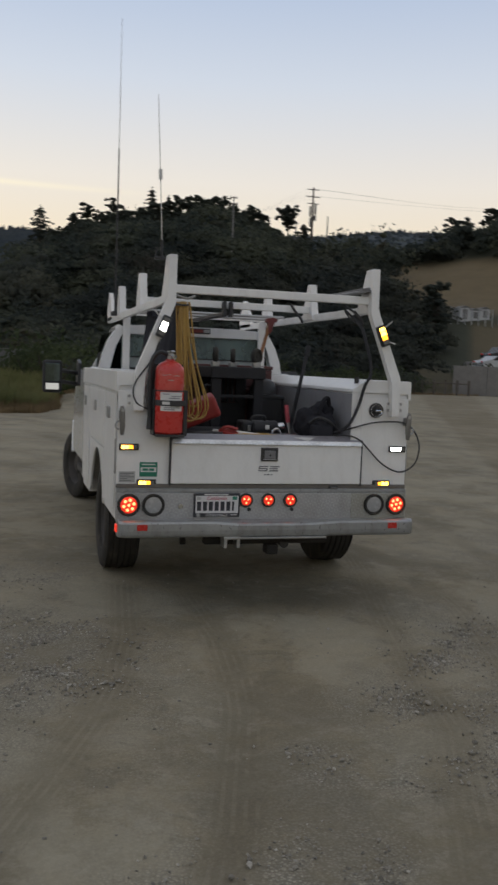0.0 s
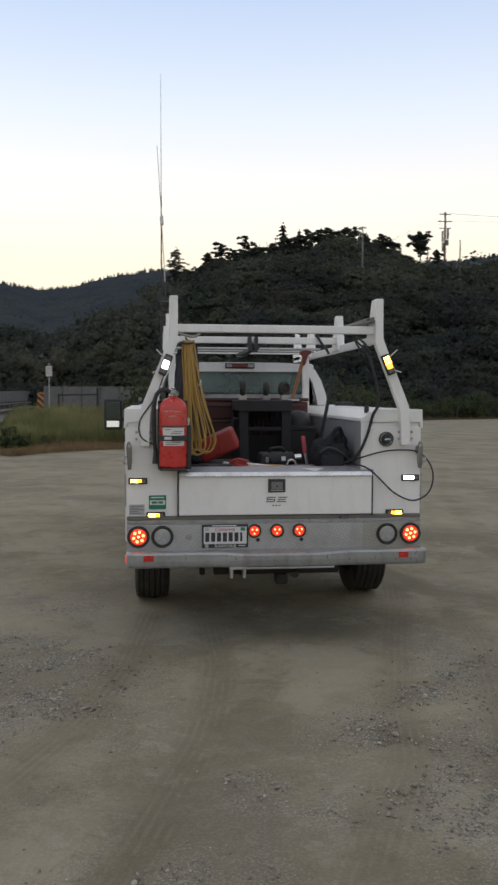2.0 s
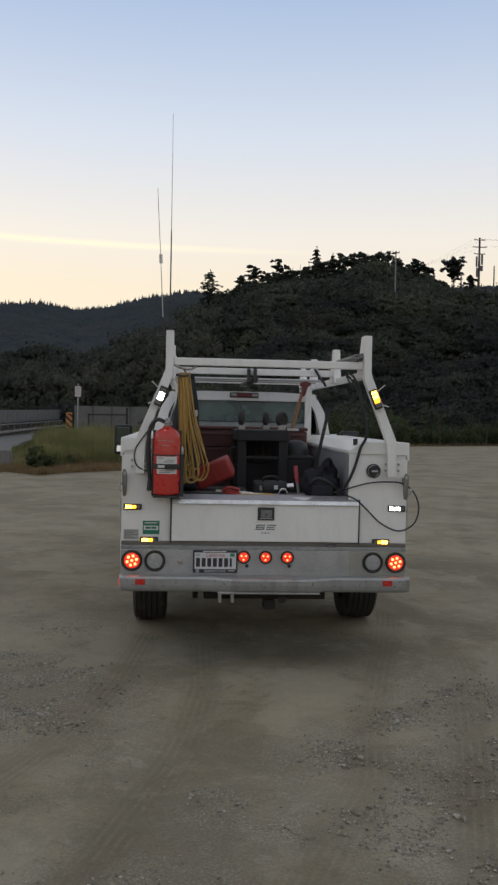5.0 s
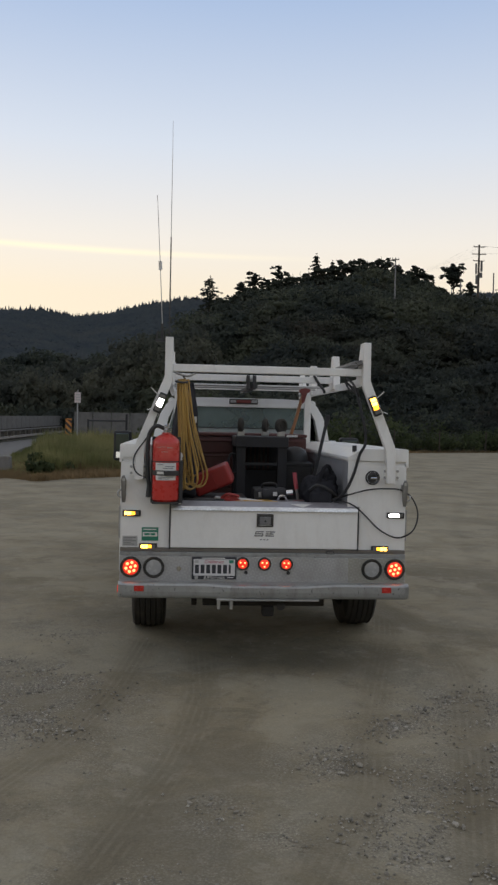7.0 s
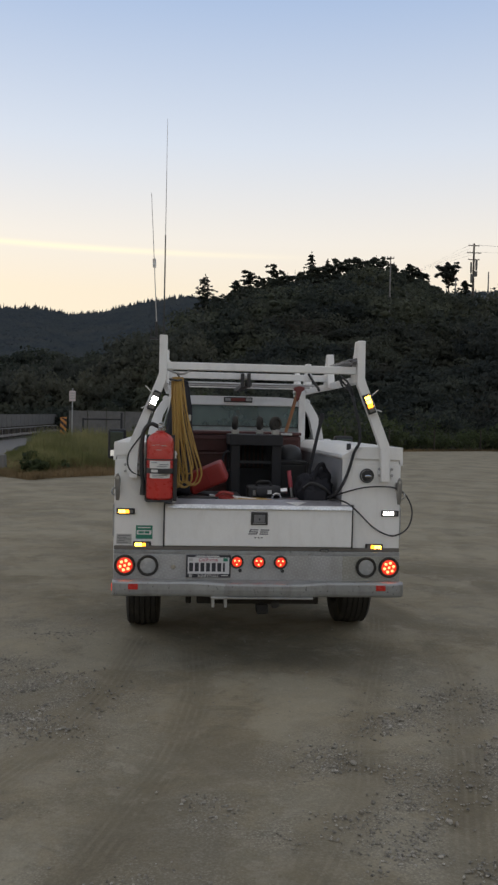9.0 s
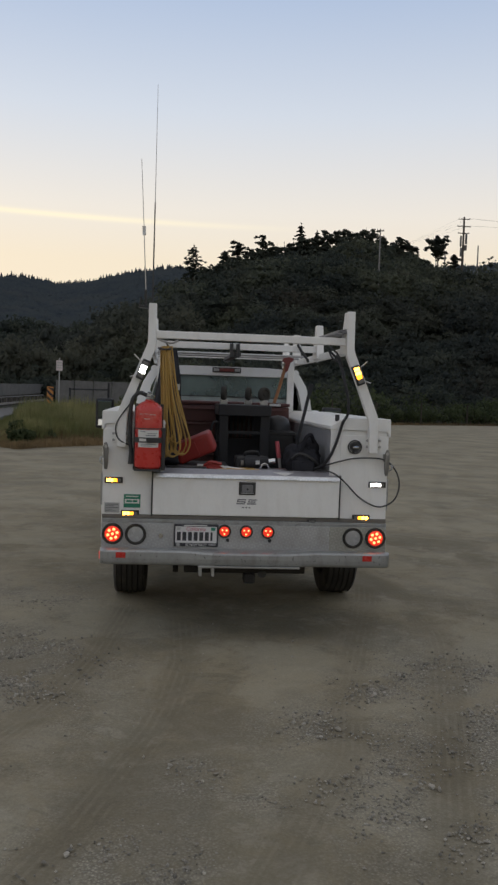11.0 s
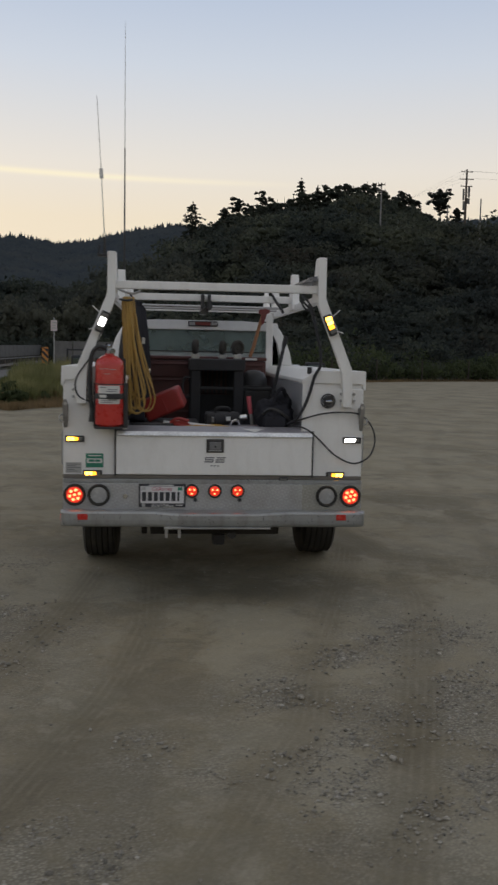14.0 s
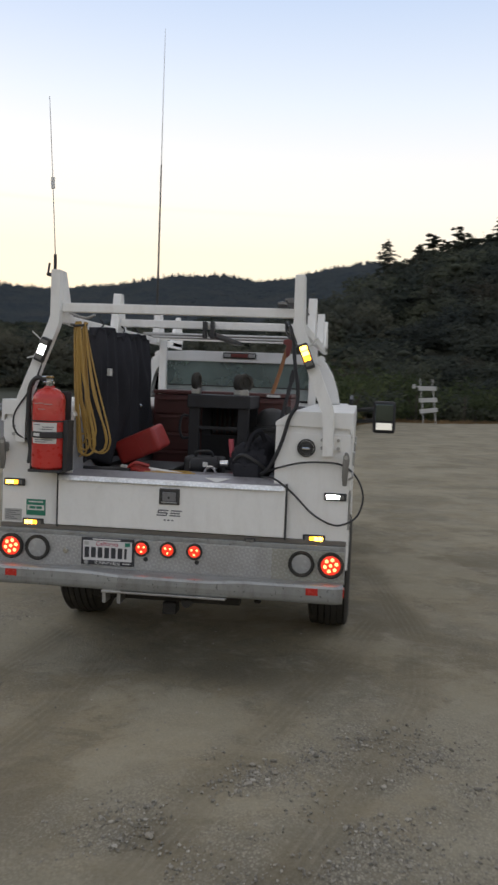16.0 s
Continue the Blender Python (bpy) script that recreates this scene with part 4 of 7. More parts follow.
def skyline_tree(kind, az, el_top, r, spread, seed, label, group="trees on the hill crest", leaves=LEAF_CREST):
    """A tree on the hill: tapered trunk, limbs and a crown in ragged tiers, open clumps or one rounded mass."""
    g = np.random.default_rng(seed)
    x, y = polar(az, r)
    z0 = float(height(x, y)) - 0.3
    h = max(1.65 + r * math.tan(radians(el_top)) - z0, 3.0)
    e = tagged(new({"fir": "conifer_tree", "oak": "oak_tree"}.get(kind, "pine_tree")), label, "tree", group)
    e.location = (x, y, z0)
    bm = bmesh.new()
    taper(bm, (0, 0, 0), (0.1, 0, h * 0.97), 0.014 * h + 0.07, 0.03, 8)
    cs, rad = [], []
    if kind == "fir":
        whorls = 44
        for k in range(whorls):
            t = 0.22 + 0.74 * (k + g.uniform(-0.4, 0.4)) / whorls
            w = spread * 1.75 * (1.03 - t) ** 0.8
            for j in range(2):
                a = k * 2.4 + j * 3.1 + g.uniform(-0.5, 0.5)
                wj = w * g.uniform(0.25, 1.05) * (1.25 if g.random() < 0.12 else 1.0)
                p = np.array([math.cos(a) * wj, math.sin(a) * wj, h * t + g.uniform(-0.42, 0.06) * wj])
                taper(bm, (0, 0, h * t), p, 0.04, 0.012, 4)
                for q in (0.35, 0.68, 1.0):
                    cs.append(p * q + np.array([0, 0, h * t * (1 - q)]))
                    k_ = (0.17 * w + 0.13) * g.uniform(0.7, 1.2)
                    rad.append([k_, k_, k_ * 0.75 + 0.05])
        cs.append(np.array([0.09, 0, h * 0.975])); rad.append([0.14, 0.14, 0.45])
        lobes, leaf, npl, core = 2, 0.17, 12, 0.5
    elif kind == "oak":
        mid, half = h * 0.55, h * 0.45
        for k in range(34):
            d = g.normal(size=3)
            d /= np.linalg.norm(d)
            p = np.array([d[0] * spread, d[1] * spread, mid + d[2] * half])
            p[:2] *= g.uniform(0.3, 0.95)
            p[2] = mid + (p[2] - mid) * g.uniform(0.5, 0.95)
            taper(bm, (0, 0, h * 0.3), p, 0.06, 0.02, 4)
            cs.append(p); rad.append([0.34 * spread + 0.15] * 2 + [0.28 * spread + 0.12])
        lobes, leaf, npl, core = 4, 0.24, 14, 0.8
    else:
        nl = 18
        for k in range(nl):
            t = (0.40 if kind == "pine" else 0.66) + (0.54 if kind == "pine" else 0.3) * (k / nl)
            a = k * 2.4 + g.random()
            dome = (t - 0.60) / 0.42 if kind == "pine" else (t - 0.74) / 0.27
            w = spread * g.uniform(0.55, 1.12) * math.sqrt(max(0.06, 1 - dome * dome))
            p = np.array([math.cos(a) * w, math.sin(a) * w, h * t + 0.15 * w])
            taper(bm, (0, 0, h * (t - 0.11)), p, 0.07, 0.025, 5)
            for q in (1.0, 0.7, 0.4):
                o_ = g.normal(0, 0.16, 3) * w
                k_ = 0.27 * w + 0.17
                cs.append(p * [q, q, 1.0] + o_ * [1, 1, 1.6]); rad.append([k_, k_, k_ * 0.9])
        cs.append(np.array([0, 0, h * 0.93])); rad.append([0.42 * spread, 0.42 * spread, 0.065 * h])
        lobes, leaf, npl, core = 4, 0.21, 18, 0.7
    me = bpy.data.meshes.new("trunk")
    bm.to_mesh(me)
    bm.free()
    me.materials.append(BARK)
    o = new("trunk", me)
    o.parent = e
    cs, rad = np.array(cs), np.array(rad)
    v, f, lv, out = leafy(cs, rad, lobes, npl, leaf, seed, 0.6, core, 1.05)
    leaves = leaves if kind == "oak" else LEAF_PINE
    mesh_object("crown", v, f, leaves, e, True)
    leaf_coat("outer_leaves", lv, out, leaves, 0.4, e)


FIRL, PINEL, OAKL = "tall dark conifer with ragged branches on the skyline", "dark pine with open clumped crown on the hill crest", "dark rounded oak crown standing on the hill crest"
for kind, az, el, r, spread, seed in (
        ("fir", 1.46, 9.60, 205, 4.6, 31), ("pine", 4.29, 9.9, 204, 2.5, 32), ("pine", 3.55, 9.25, 202, 1.7, 33), ("pine", 5.94, 10.4, 204, 1.7, 34),
        ("fir", 8.35, 11.12, 204, 2.0, 35), ("fir", 9.42, 10.68, 204, 1.6, 36), ("pine", 14.84, 10.28, 203, 2.0, 40), ("pine", 15.6, 9.85, 204, 1.6, 45),
        ("pine", 5.2, 9.45, 203, 1.8, 42), ("pine", 27.9, 9.6, 204, 3.0, 43), ("pine", 30.2, 10.3, 204, 3.2, 44), ("pine", 18.2, 9.3, 204, 1.1, 46)):
    skyline_tree(kind, az, el, r, spread, seed, FIRL if kind == "fir" else PINEL)
skyline_tree("stone", 17.15, 10.28, 204, 2.6, 41, "dark umbrella-shaped pine with bare trunk on the skyline")
# rounded oaks close the crest between them
for k, az in enumerate(np.arange(2.2, 16.5, 0.47)):
    az = float(az + rng.uniform(-0.12, 0.12))
    skyline_tree("oak", az, float(np.interp(az, *CREST)) + float(rng.uniform(-0.14, 0.10)), 202 + float(rng.uniform(-2, 2)), float(rng.uniform(1.7, 2.7)), 60 + k, OAKL)
# a large tree before the dry slope, in the same shade-toned leaf colour
skyline_tree("oak", 26.4, 6.2, 112, 2.0, 120, "large dark rounded bay tree before the dry slope", "", LEAF_SHADE_TONED)

# ---- mesh helpers for things ----
ORIGIN = {}


def thing(name, label, category, at=(0, 0, 0), group=""):
    e = tagged(new(name), label, category, group)
    e.location = at
    ORIGIN[e] = Vector(at)
    return e


def part(name, bm, material, parent, label="", smooth_shade=False):
    """Links a bmesh, given in world metres, as one mesh under a thing or part."""
    o = ORIGIN[parent]
    bmesh.ops.translate(bm, verts=bm.verts, vec=-o)
    bmesh.ops.recalc_face_normals(bm, faces=bm.faces)
    if smooth_shade:
        for f in bm.faces:
            f.smooth = True
        for e in bm.edges:
            if len(e.link_faces) == 2 and e.calc_face_angle(0.0) > 0.7:
                e.smooth = False
    me = bpy.data.meshes.new(name)
    bm.to_mesh(me)
    bm.free()
    me.materials.append(material)
    ob = new(name, me)
    ob.parent = parent
    ORIGIN[ob] = o
    return tagged(ob, label)


def box(x0, x1, y0, y1, z0, z1, bevel=0.006, bm=None, seg=2):
    out = bm or bmesh.new()
    r = bmesh.ops.create_cube(out, size=1.0)
    vs = r["verts"]
    bmesh.ops.scale(out, verts=vs, vec=(abs(x1 - x0), abs(y1 - y0), abs(z1 - z0)))
    bmesh.ops.translate(out, verts=vs, vec=((x0 + x1) / 2, (y0 + y1) / 2, (z0 + z1) / 2))
    if bevel:
        es = list({e for v in vs for e in v.link_edges})
        bmesh.ops.bevel(out, geom=es, offset=min(bevel, 0.45 * min(abs(x1 - x0), abs(y1 - y0), abs(z1 - z0))), segments=seg, affect="EDGES", profile=0.6)
    return out


def prism(pts, axis, a, b, bevel=0.0, bm=None):
    """A polygon, given in the other two axes in order, drawn out along axis from a to b."""
    out = bm or bmesh.new()

    def put(p, s):
        q = list(p)
        q.insert("xyz".index(axis), s)
        return q
    v0 = [out.verts.new(put(p, a)) for p in pts]
    v1 = [out.verts.new(put(p, b)) for p in pts]
    fs = [out.faces.new(v0), out.faces.new(v1[::-1])]
    n = len(pts)
    for i in range(n):
        fs.append(out.faces.new((v0[i], v1[i], v1[(i + 1) % n], v0[(i + 1) % n])))
    if bevel:
        es = list({e for f in fs for e in f.edges})
        bmesh.ops.bevel(out, geom=es, offset=bevel, segments=2, affect="EDGES", profile=0.6)
    return out


def cyl(p0, p1, r, seg=20, bm=None, r2=None, bevel=0.0):
    out = bm or bmesh.new()
    p0, p1 = Vector(p0), Vector(p1)
    m = Matrix.Translation((p0 + p1) / 2) @ (p1 - p0).to_track_quat("Z", "Y").to_matrix().to_4x4()
    r_ = bmesh.ops.create_cone(out, cap_ends=True, segments=seg, radius1=r, radius2=r if r2 is None else r2, depth=(p1 - p0).length, matrix=m)
    if bevel:
        caps = [f for f in {f for v in r_["verts"] for f in v.link_faces} if len(f.verts) > 4]
        bmesh.ops.bevel(out, geom=list({e for f in caps for e in f.edges}), offset=bevel, segments=2, affect="EDGES")
    return out


def lathe(profile, centre, axis, seg=40, bm=None):
    """Turns a profile of (radius, along) about an axis through centre."""
    out = bm or bmesh.new()
    c = Vector(centre)
    ax = {"x": Vector((1, 0, 0)), "y": Vector((0, 1, 0)), "z": Vector((0, 0, 1))}[axis]
    u = Vector((0, 0, 1)) if axis != "z" else Vector((1, 0, 0))
    w = ax.cross(u)
    rings = []
    for r, s in profile:
        rings.append([out.verts.new(c + ax * s + (u * math.cos(t) + w * math.sin(t)) * r) for t in np.linspace(0, 2 * math.pi, seg, endpoint=False)] if r > 1e-6 else [out.verts.new(c + ax * s)])
    for a, b in zip(rings, rings[1:]):
        for i in range(seg):
            j = (i + 1) % seg
            if len(a) == 1 and len(b) == 1:
                continue
            if len(a) == 1:
                out.faces.new((a[0], b[j], b[i]))
            elif len(b) == 1:
                out.faces.new((a[i], a[j], b[0]))
            else:
                out.faces.new((a[i], a[j], b[j], b[i]))
    return out


def spline(pts, n=8):
    """A smooth run of points through the given ones."""
    p = [Vector(q) for q in pts]
    p = [p[0] * 2 - p[1], *p, p[-1] * 2 - p[-2]]
    out = []
    for i in range(1, len(p) - 2):
        for k in range(n):
            t = k / n
            out.append(0.5 * (2 * p[i] + (p[i + 1] - p[i - 1]) * t + (2 * p[i - 1] - 5 * p[i] + 4 * p[i + 1] - p[i + 2]) * t * t + (3 * p[i] - p[i - 1] - 3 * p[i + 1] + p[i + 2]) * t ** 3))
    return out + [p[-2]]


def tube(pts, r, seg=8, bm=None, r_end=None):
    out = bm or bmesh.new()
    pts = [Vector(q) for q in pts]
    up = Vector((0.13, 0.31, 0.94)).normalized()
    rings = []
    for i, q in enumerate(pts):
        d = (pts[min(i + 1, len(pts) - 1)] - pts[max(i - 1, 0)]).normalized()
        u = (up - d * up.dot(d)).normalized()
        up = u
        w = d.cross(u)
        rad = r if r_end is None else r + (r_end - r) * i / (len(pts) - 1)
        rings.append([out.verts.new(q + (u * math.cos(t) + w * math.sin(t)) * rad) for t in np.linspace(0, 2 * math.pi, seg, endpoint=False)])
    for a, b in zip(rings, rings[1:]):
        for i in range(seg):
            out.faces.new((a[i], a[(i + 1) % seg], b[(i + 1) % seg], b[i]))
    out.faces.new(rings[0][::-1])
    out.faces.new(rings[-1])
    return out


def words(text, size, centre, material, parent, name="lettering", rot=(90, 0, 0), depth=0.0008, shear=0.0):
    c = bpy.data.curves.new(name, "FONT")
    c.body, c.size, c.align_x, c.align_y, c.extrude, c.shear = text, size, "CENTER", "CENTER", depth, shear
    tmp = bpy.data.objects.new(name, c)
    scene.collection.objects.link(tmp)
    me = bpy.data.meshes.new_from_object(tmp.evaluated_get(bpy.context.evaluated_depsgraph_get()))
    bpy.data.objects.remove(tmp)
    me.materials.clear()
    me.materials.append(material)
    ob = new(name, me)
    ob.parent = parent
    ORIGIN[ob] = ORIGIN[parent]
    ob.matrix_basis = pose(*(Vector(centre) - ORIGIN[parent]), *rot)
    return ob


link_part = part

# ---- the service truck ----
truck = thing("utility_truck", "white service-body pickup with ladder rack, parked, lights on, dusty", "truck")


def tyre_profile(r, w):
    h = w / 2
    prof = [(r * 0.58, -h * 0.78), (r * 0.62, -h * 0.92), (r * 0.8, -h * 1.0), (r * 0.93, -h * 0.94), (r * 0.985, -h * 0.8)]
    for k in range(5):
        a, b = -h * 0.76 + k * w * 0.156, -h * 0.76 + k * w * 0.156 + w * 0.118
        rr = r * (1.0 - 0.012 * abs(k - 2))
        prof += [(rr - 0.012, a - 0.002), (rr, a), (rr, b), (rr - 0.012, b + 0.002)]
    prof += [(r * 0.985, h * 0.8), (r * 0.93, h * 0.94), (r * 0.8, h * 1.0), (r * 0.62, h * 0.92), (r * 0.58, h * 0.78)]
    return prof


def wheel(x, y, r, w, side, steer=0.0, lift=0.0):
    def part(name, bm, *rest):
        bmesh.ops.rotate(bm, verts=bm.verts, cent=(x, y, r), matrix=Matrix.Rotation(radians(steer), 3, "Z"))
        bmesh.ops.translate(bm, verts=bm.verts, vec=(0, 0, lift))
        return link_part(name, bm, *rest)
    tyre = part("wheel", lathe(tyre_profile(r, w), (x, y, r), "x", 56), RUBBER, truck, "black tyre with lengthwise grooves", True)
    rim = lathe([(r * 0.59, side * w * 0.38), (r * 0.56, side * w * 0.34), (r * 0.5, side * w * 0.1), (r * 0.28, side * w * 0.16), (r * 0.22, side * w * 0.3), (0.0, side * w * 0.31)], (x, y, r), "x", 32)
    rim2 = part("rim", rim, DARKRIM, tyre, "dusty dark wheel rim", True)
    bm = lathe([(r * 0.59, -side * w * 0.38), (r * 0.5, -side * w * 0.2), (0.0, -side * w * 0.15)], (x, y, r), "x", 24)
    part("drum", bm, UNDER, tyre, "", True)
    return rim2


for sx in (-1, 1):
    wheel(-0.82 if sx < 0 else 0.88, 1.27, 0.395, 0.268, sx, 0.0, 0.02 if sx < 0 else 0.045)
    wheel(sx * 0.77, 4.98, 0.395, 0.265, sx, 15)

part("chassis_rail", box(-0.46, -0.38, 0.12, 6.0, 0.5, 0.68, 0.004), UNDER, truck, "dark dusty frame rail")
part("chassis_rail", box(0.38, 0.46, 0.12, 6.0, 0.5, 0.68, 0.004), UNDER, truck)
bm = cyl((-0.8, 1.27, 0.395), (0.8, 1.27, 0.395), 0.05, 14)
bm = lathe([(0.0, -0.16), (0.12, -0.12), (0.17, 0.0), (0.12, 0.12), (0.0, 0.16)], (0.03, 1.27, 0.39), "x", 18, bm)
part("rear_axle", bm, UNDER, truck, "black axle with round differential", True)
part("front_axle", cyl((-0.8, 4.98, 0.39), (0.8, 4.98, 0.39), 0.05, 12), UNDER, truck, "", True)
for sx in (-1, 1):
    part("leaf_spring", prism([(0.52, 0.60), (0.9, 0.44), (1.27, 0.40), (1.65, 0.44), (2.0, 0.60), (2.0, 0.64), (1.65, 0.50), (1.27, 0.46), (0.9, 0.50), (0.52, 0.64)], "x", sx * 0.56 - 0.035, sx * 0.56 + 0.035), UNDER, truck)
# spare wheel added, unseen, where there is only dark shade behind the bumper
part("added_spare", lathe([(0.0, -0.06), (0.17, -0.05), (0.20, -0.08), (0.31, -0.085), (0.35, -0.04), (0.35, 0.07), (0.31, 0.10), (0.0, 0.09)], (-0.02, 0.52, 0.50), "z", 32), UNDER, truck, "unseen spare wheel added under the bed as a dark mass", True)
part("exhaust_pipe", tube(spline([(0.56, 2.4, 0.5), (0.55, 1.9, 0.60), (0.54, 0.9, 0.60), (0.56, 0.35, 0.56), (0.60, 0.16, 0.56)], 6), 0.04, 12), UNDER, truck, "black tailpipe", True)
part("tow_bar", box(-0.42, 0.42, -0.02, 0.06, 0.45, 0.55, 0.01), UNDER, truck, "black cross bar")
part("ball_mount", box(-0.01, 0.07, -0.06, 0.05, 0.385, 0.455, 0.015), UNDER, truck, "black drop mount under the cross bar")
for sx in (-1, 1):
    part("spring_shackle", box(sx * 0.47 - 0.02, sx * 0.47 + 0.02, 0.42, 0.47, 0.36, 0.60, 0.01), UNDER, truck)
# unseen box and front panel, added to keep light from under the truck
part("light_stop_box", box(-0.25, 0.25, 2.9, 4.6, 0.30, 0.60, 0.06), UNDER, truck, "unseen dark box added to block light under the truck")
part("light_stop_panel", box(-0.76, 0.76, 5.55, 5.75, 0.28, 0.62, 0.03), UNDER, truck, "unseen dark panel added to stop light from the front")
bm = prism([(-0.324, 0.53), (-0.324, 0.455), (-0.305, 0.455), (-0.305, 0.51), (-0.24, 0.51), (-0.24, 0.455), (-0.221, 0.455), (-0.221, 0.53)], "y", -0.16, -0.06)
part("hitch_bracket", bm, STEEL, truck, "dull steel hitch bracket under the bumper")
part("wiring_plug", cyl((0.12, -0.02, 0.45), (0.12, 0.05, 0.45), 0.03, 14), BLACKP, truck, "", True)

# bed between the side packs
part("bed_floor", box(-0.583, 0.583, 0.05, 2.42, 0.83, 0.87, 0.003), BEDGREY, truck, "scuffed grey steel bed floor")
part("headboard", box(-0.583, 0.583, 2.38, 2.42, 0.87, 1.52, 0.004), BEDGREY, truck)


def sidepack(s):
    """One side of the service body: compartments with doors, an arch over the wheel, a lid."""
    def X(v):
        return s * v
    xi, xo = 0.585, 0.985
    pack = part("side_compartment", box(X(xi), X(xo), 0.05, 0.86, 0.80, 1.46, 0.006), WHITE, truck, "white painted tool compartment body with dust")
    part("bed_wall", box(X(xi - 0.004), X(xi - 0.0005), 0.06, 2.37, 0.872, 1.452, 0.0), BEDSIDE, pack, "scuffed bare grey bed side")
    part("compartment_wall", box(X(xi), X(xo), 0.862, 1.88, 0.99, 1.46, 0.004), WHITE, pack)
    part("compartment_wall", box(X(xi), X(xo), 1.882, 2.42, 0.52, 1.46, 0.006), WHITE, pack)
    part("skirt", box(X(0.72), X(xo), 0.06, 0.735, 0.60, 0.799, 0.006), WHITE, pack)
    arch = [(0.74, 0.62), (0.74, 0.985), (1.88, 0.985), (1.88, 0.55)]
    ring = [(1.27 + 0.47 * math.cos(t), 0.42 + 0.53 * math.sin(t)) for t in np.linspace(0.32, math.pi - 0.32, 13)]
    part("wheel_arch", prism(arch + [(1.80, 0.55)] + ring + [(0.79, 0.62)], "x", X(xo - 0.012), X(xo + 0.004)), WHITE, pack)
    part("wheel_house", box(X(0.56), X(0.60), 0.76, 1.87, 0.58, 0.985, 0.003), UNDER, pack)
    # lid with a bevelled inner shoulder
    prof = [(X(0.572), 1.462), (X(0.578), 1.485), (X(0.675), 1.545), (X(1.003), 1.545), (X(1.006), 1.42), (X(0.99), 1.418), (X(0.985), 1.462)]
    lid = part("lid", prism(prof, "y", 0.035, 2.43, 0.004), WHITE, pack, "white lid with folded edges")
    # doors on the outer side
    for y0, y1, z0, z1 in ((0.12, 0.70, 0.66, 1.40), (0.76, 1.86, 1.03, 1.40), (1.92, 2.38, 0.58, 1.40)):
        d = part("compartment_door", box(X(xo + 0.002), X(xo + 0.016), y0, y1, z0, z1, 0.005), WHITE, pack)
        ym = (y0 + y1) / 2
        part("handle", box(X(xo + 0.014), X(xo + 0.03), ym - 0.05, ym + 0.05, z1 - 0.17, z1 - 0.09, 0.01), STEEL, d, "steel paddle latch")
    part("rain_gutter", box(X(xo + 0.001), X(xo + 0.012), 0.06, 2.4, 1.402, 1.416, 0.003), WHITE, pack)
    # rear face trim
    part("rear_panel", box(X(0.648), X(0.992), 0.038, 0.049, 0.826, 1.425, 0.004), WHITE, pack, "white rear panel, lightly stained")
    part("rear_panel_edge", box(X(0.578), X(0.65), 0.040, 0.049, 0.88, 1.47, 0.003), WHITE, pack)
    bm = prism([(X(0.958), 1.150), (X(0.952), 1.20), (X(0.955), 1.31), (X(0.966), 1.335), (X(0.982), 1.33), (X(0.990), 1.30), (X(0.984), 1.20), (X(0.980), 1.150)], "y", -0.03, -0.014, 0.005)
    box(X(0.955), X(0.985), -0.016, 0.037, 1.245, 1.30, 0.006, bm)
    catch = part("door_catch", bm, CATCH, pack, "worn steel lever catch", True)
    part("pivot", cyl((X(0.970), -0.036, 1.305), (X(0.970), -0.028, 1.305), 0.011, 12), STEEL, catch, "", True)
    part("keeper", tube(spline([(X(0.985), 0.01, 1.235), (X(1.005), -0.012, 1.225), (X(1.008), -0.016, 1.20), (X(0.988), -0.012, 1.185)], 4), 0.006, 8), STEEL, catch, "", True)
    part("hinge", cyl((X(0.998), 0.05, 0.9), (X(0.998), 0.05, 1.12), 0.007, 8), STEEL, pack, "", True)
    return pack


packs = {s: sidepack(s) for s in (-1, 1)}
left, right = packs[-1], packs[1]

# fuel filler on the off side
fil = part("fuel_filler", lathe([(0.0, -0.005), (0.050, -0.005), (0.050, 0.012), (0.042, 0.016), (0.037, 0.004), (0.0, 0.004)][::-1], (0.75, 0.028, 1.344), "y", 28), BLACKP, right, "black round fuel filler ring", True)
part("filler_cap", lathe([(0.0, -0.03), (0.024, -0.03), (0.031, -0.02), (0.033, 0.0)], (0.75, 0.028, 1.344), "y", 24), BLACKP, fil, "black filler cap", True)
part("cap_grip", box(0.729, 0.771, -0.014, 0.0, 1.336, 1.350, 0.004), CHROME, fil, "bright grip across the cap")
part("trim_ring", lathe([(0.036, -0.012), (0.040, -0.014), (0.042, -0.010)], (0.75, 0.028, 1.344), "y", 28), CHROME, fil, "thin chrome ring", True)
part("camera_stud", cyl((0.635, 0.12, 1.52), (0.635, 0.12, 1.565), 0.016, 14), BLACKP, right, "", True)

# labels
st = part("warning_sticker", box(-0.845, -0.731, 0.0345, 0.0375, 0.884, 0.976, 0.0), GREEN, left, "green and white sticker")
part("sticker_band", box(-0.838, -0.738, 0.0335, 0.0344, 0.913, 0.943, 0.0), LABELW, st)
for k, (a, b) in enumerate(((-0.826, -0.79), (-0.784, -0.752))):
    part("text_bar", box(a, b, 0.0327, 0.0334, 0.921, 0.936, 0.0), GREEN, st)
part("text_bar", box(-0.832, -0.745, 0.0335, 0.0344, 0.958, 0.965, 0.0), LABELW, st)
dp = part("data_plate", box(-0.975, -0.873, 0.0345, 0.0375, 0.847, 0.916, 0.0), LABELS, left, "silver data plate with dark text lines")
for k in range(5):
    part("text_bar", box(-0.968, -0.968 + (0.085, 0.06, 0.088, 0.05, 0.07)[k], 0.0337, 0.0344, 0.902 - k * 0.0115, 0.907 - k * 0.0115, 0.0), INKG, dp)

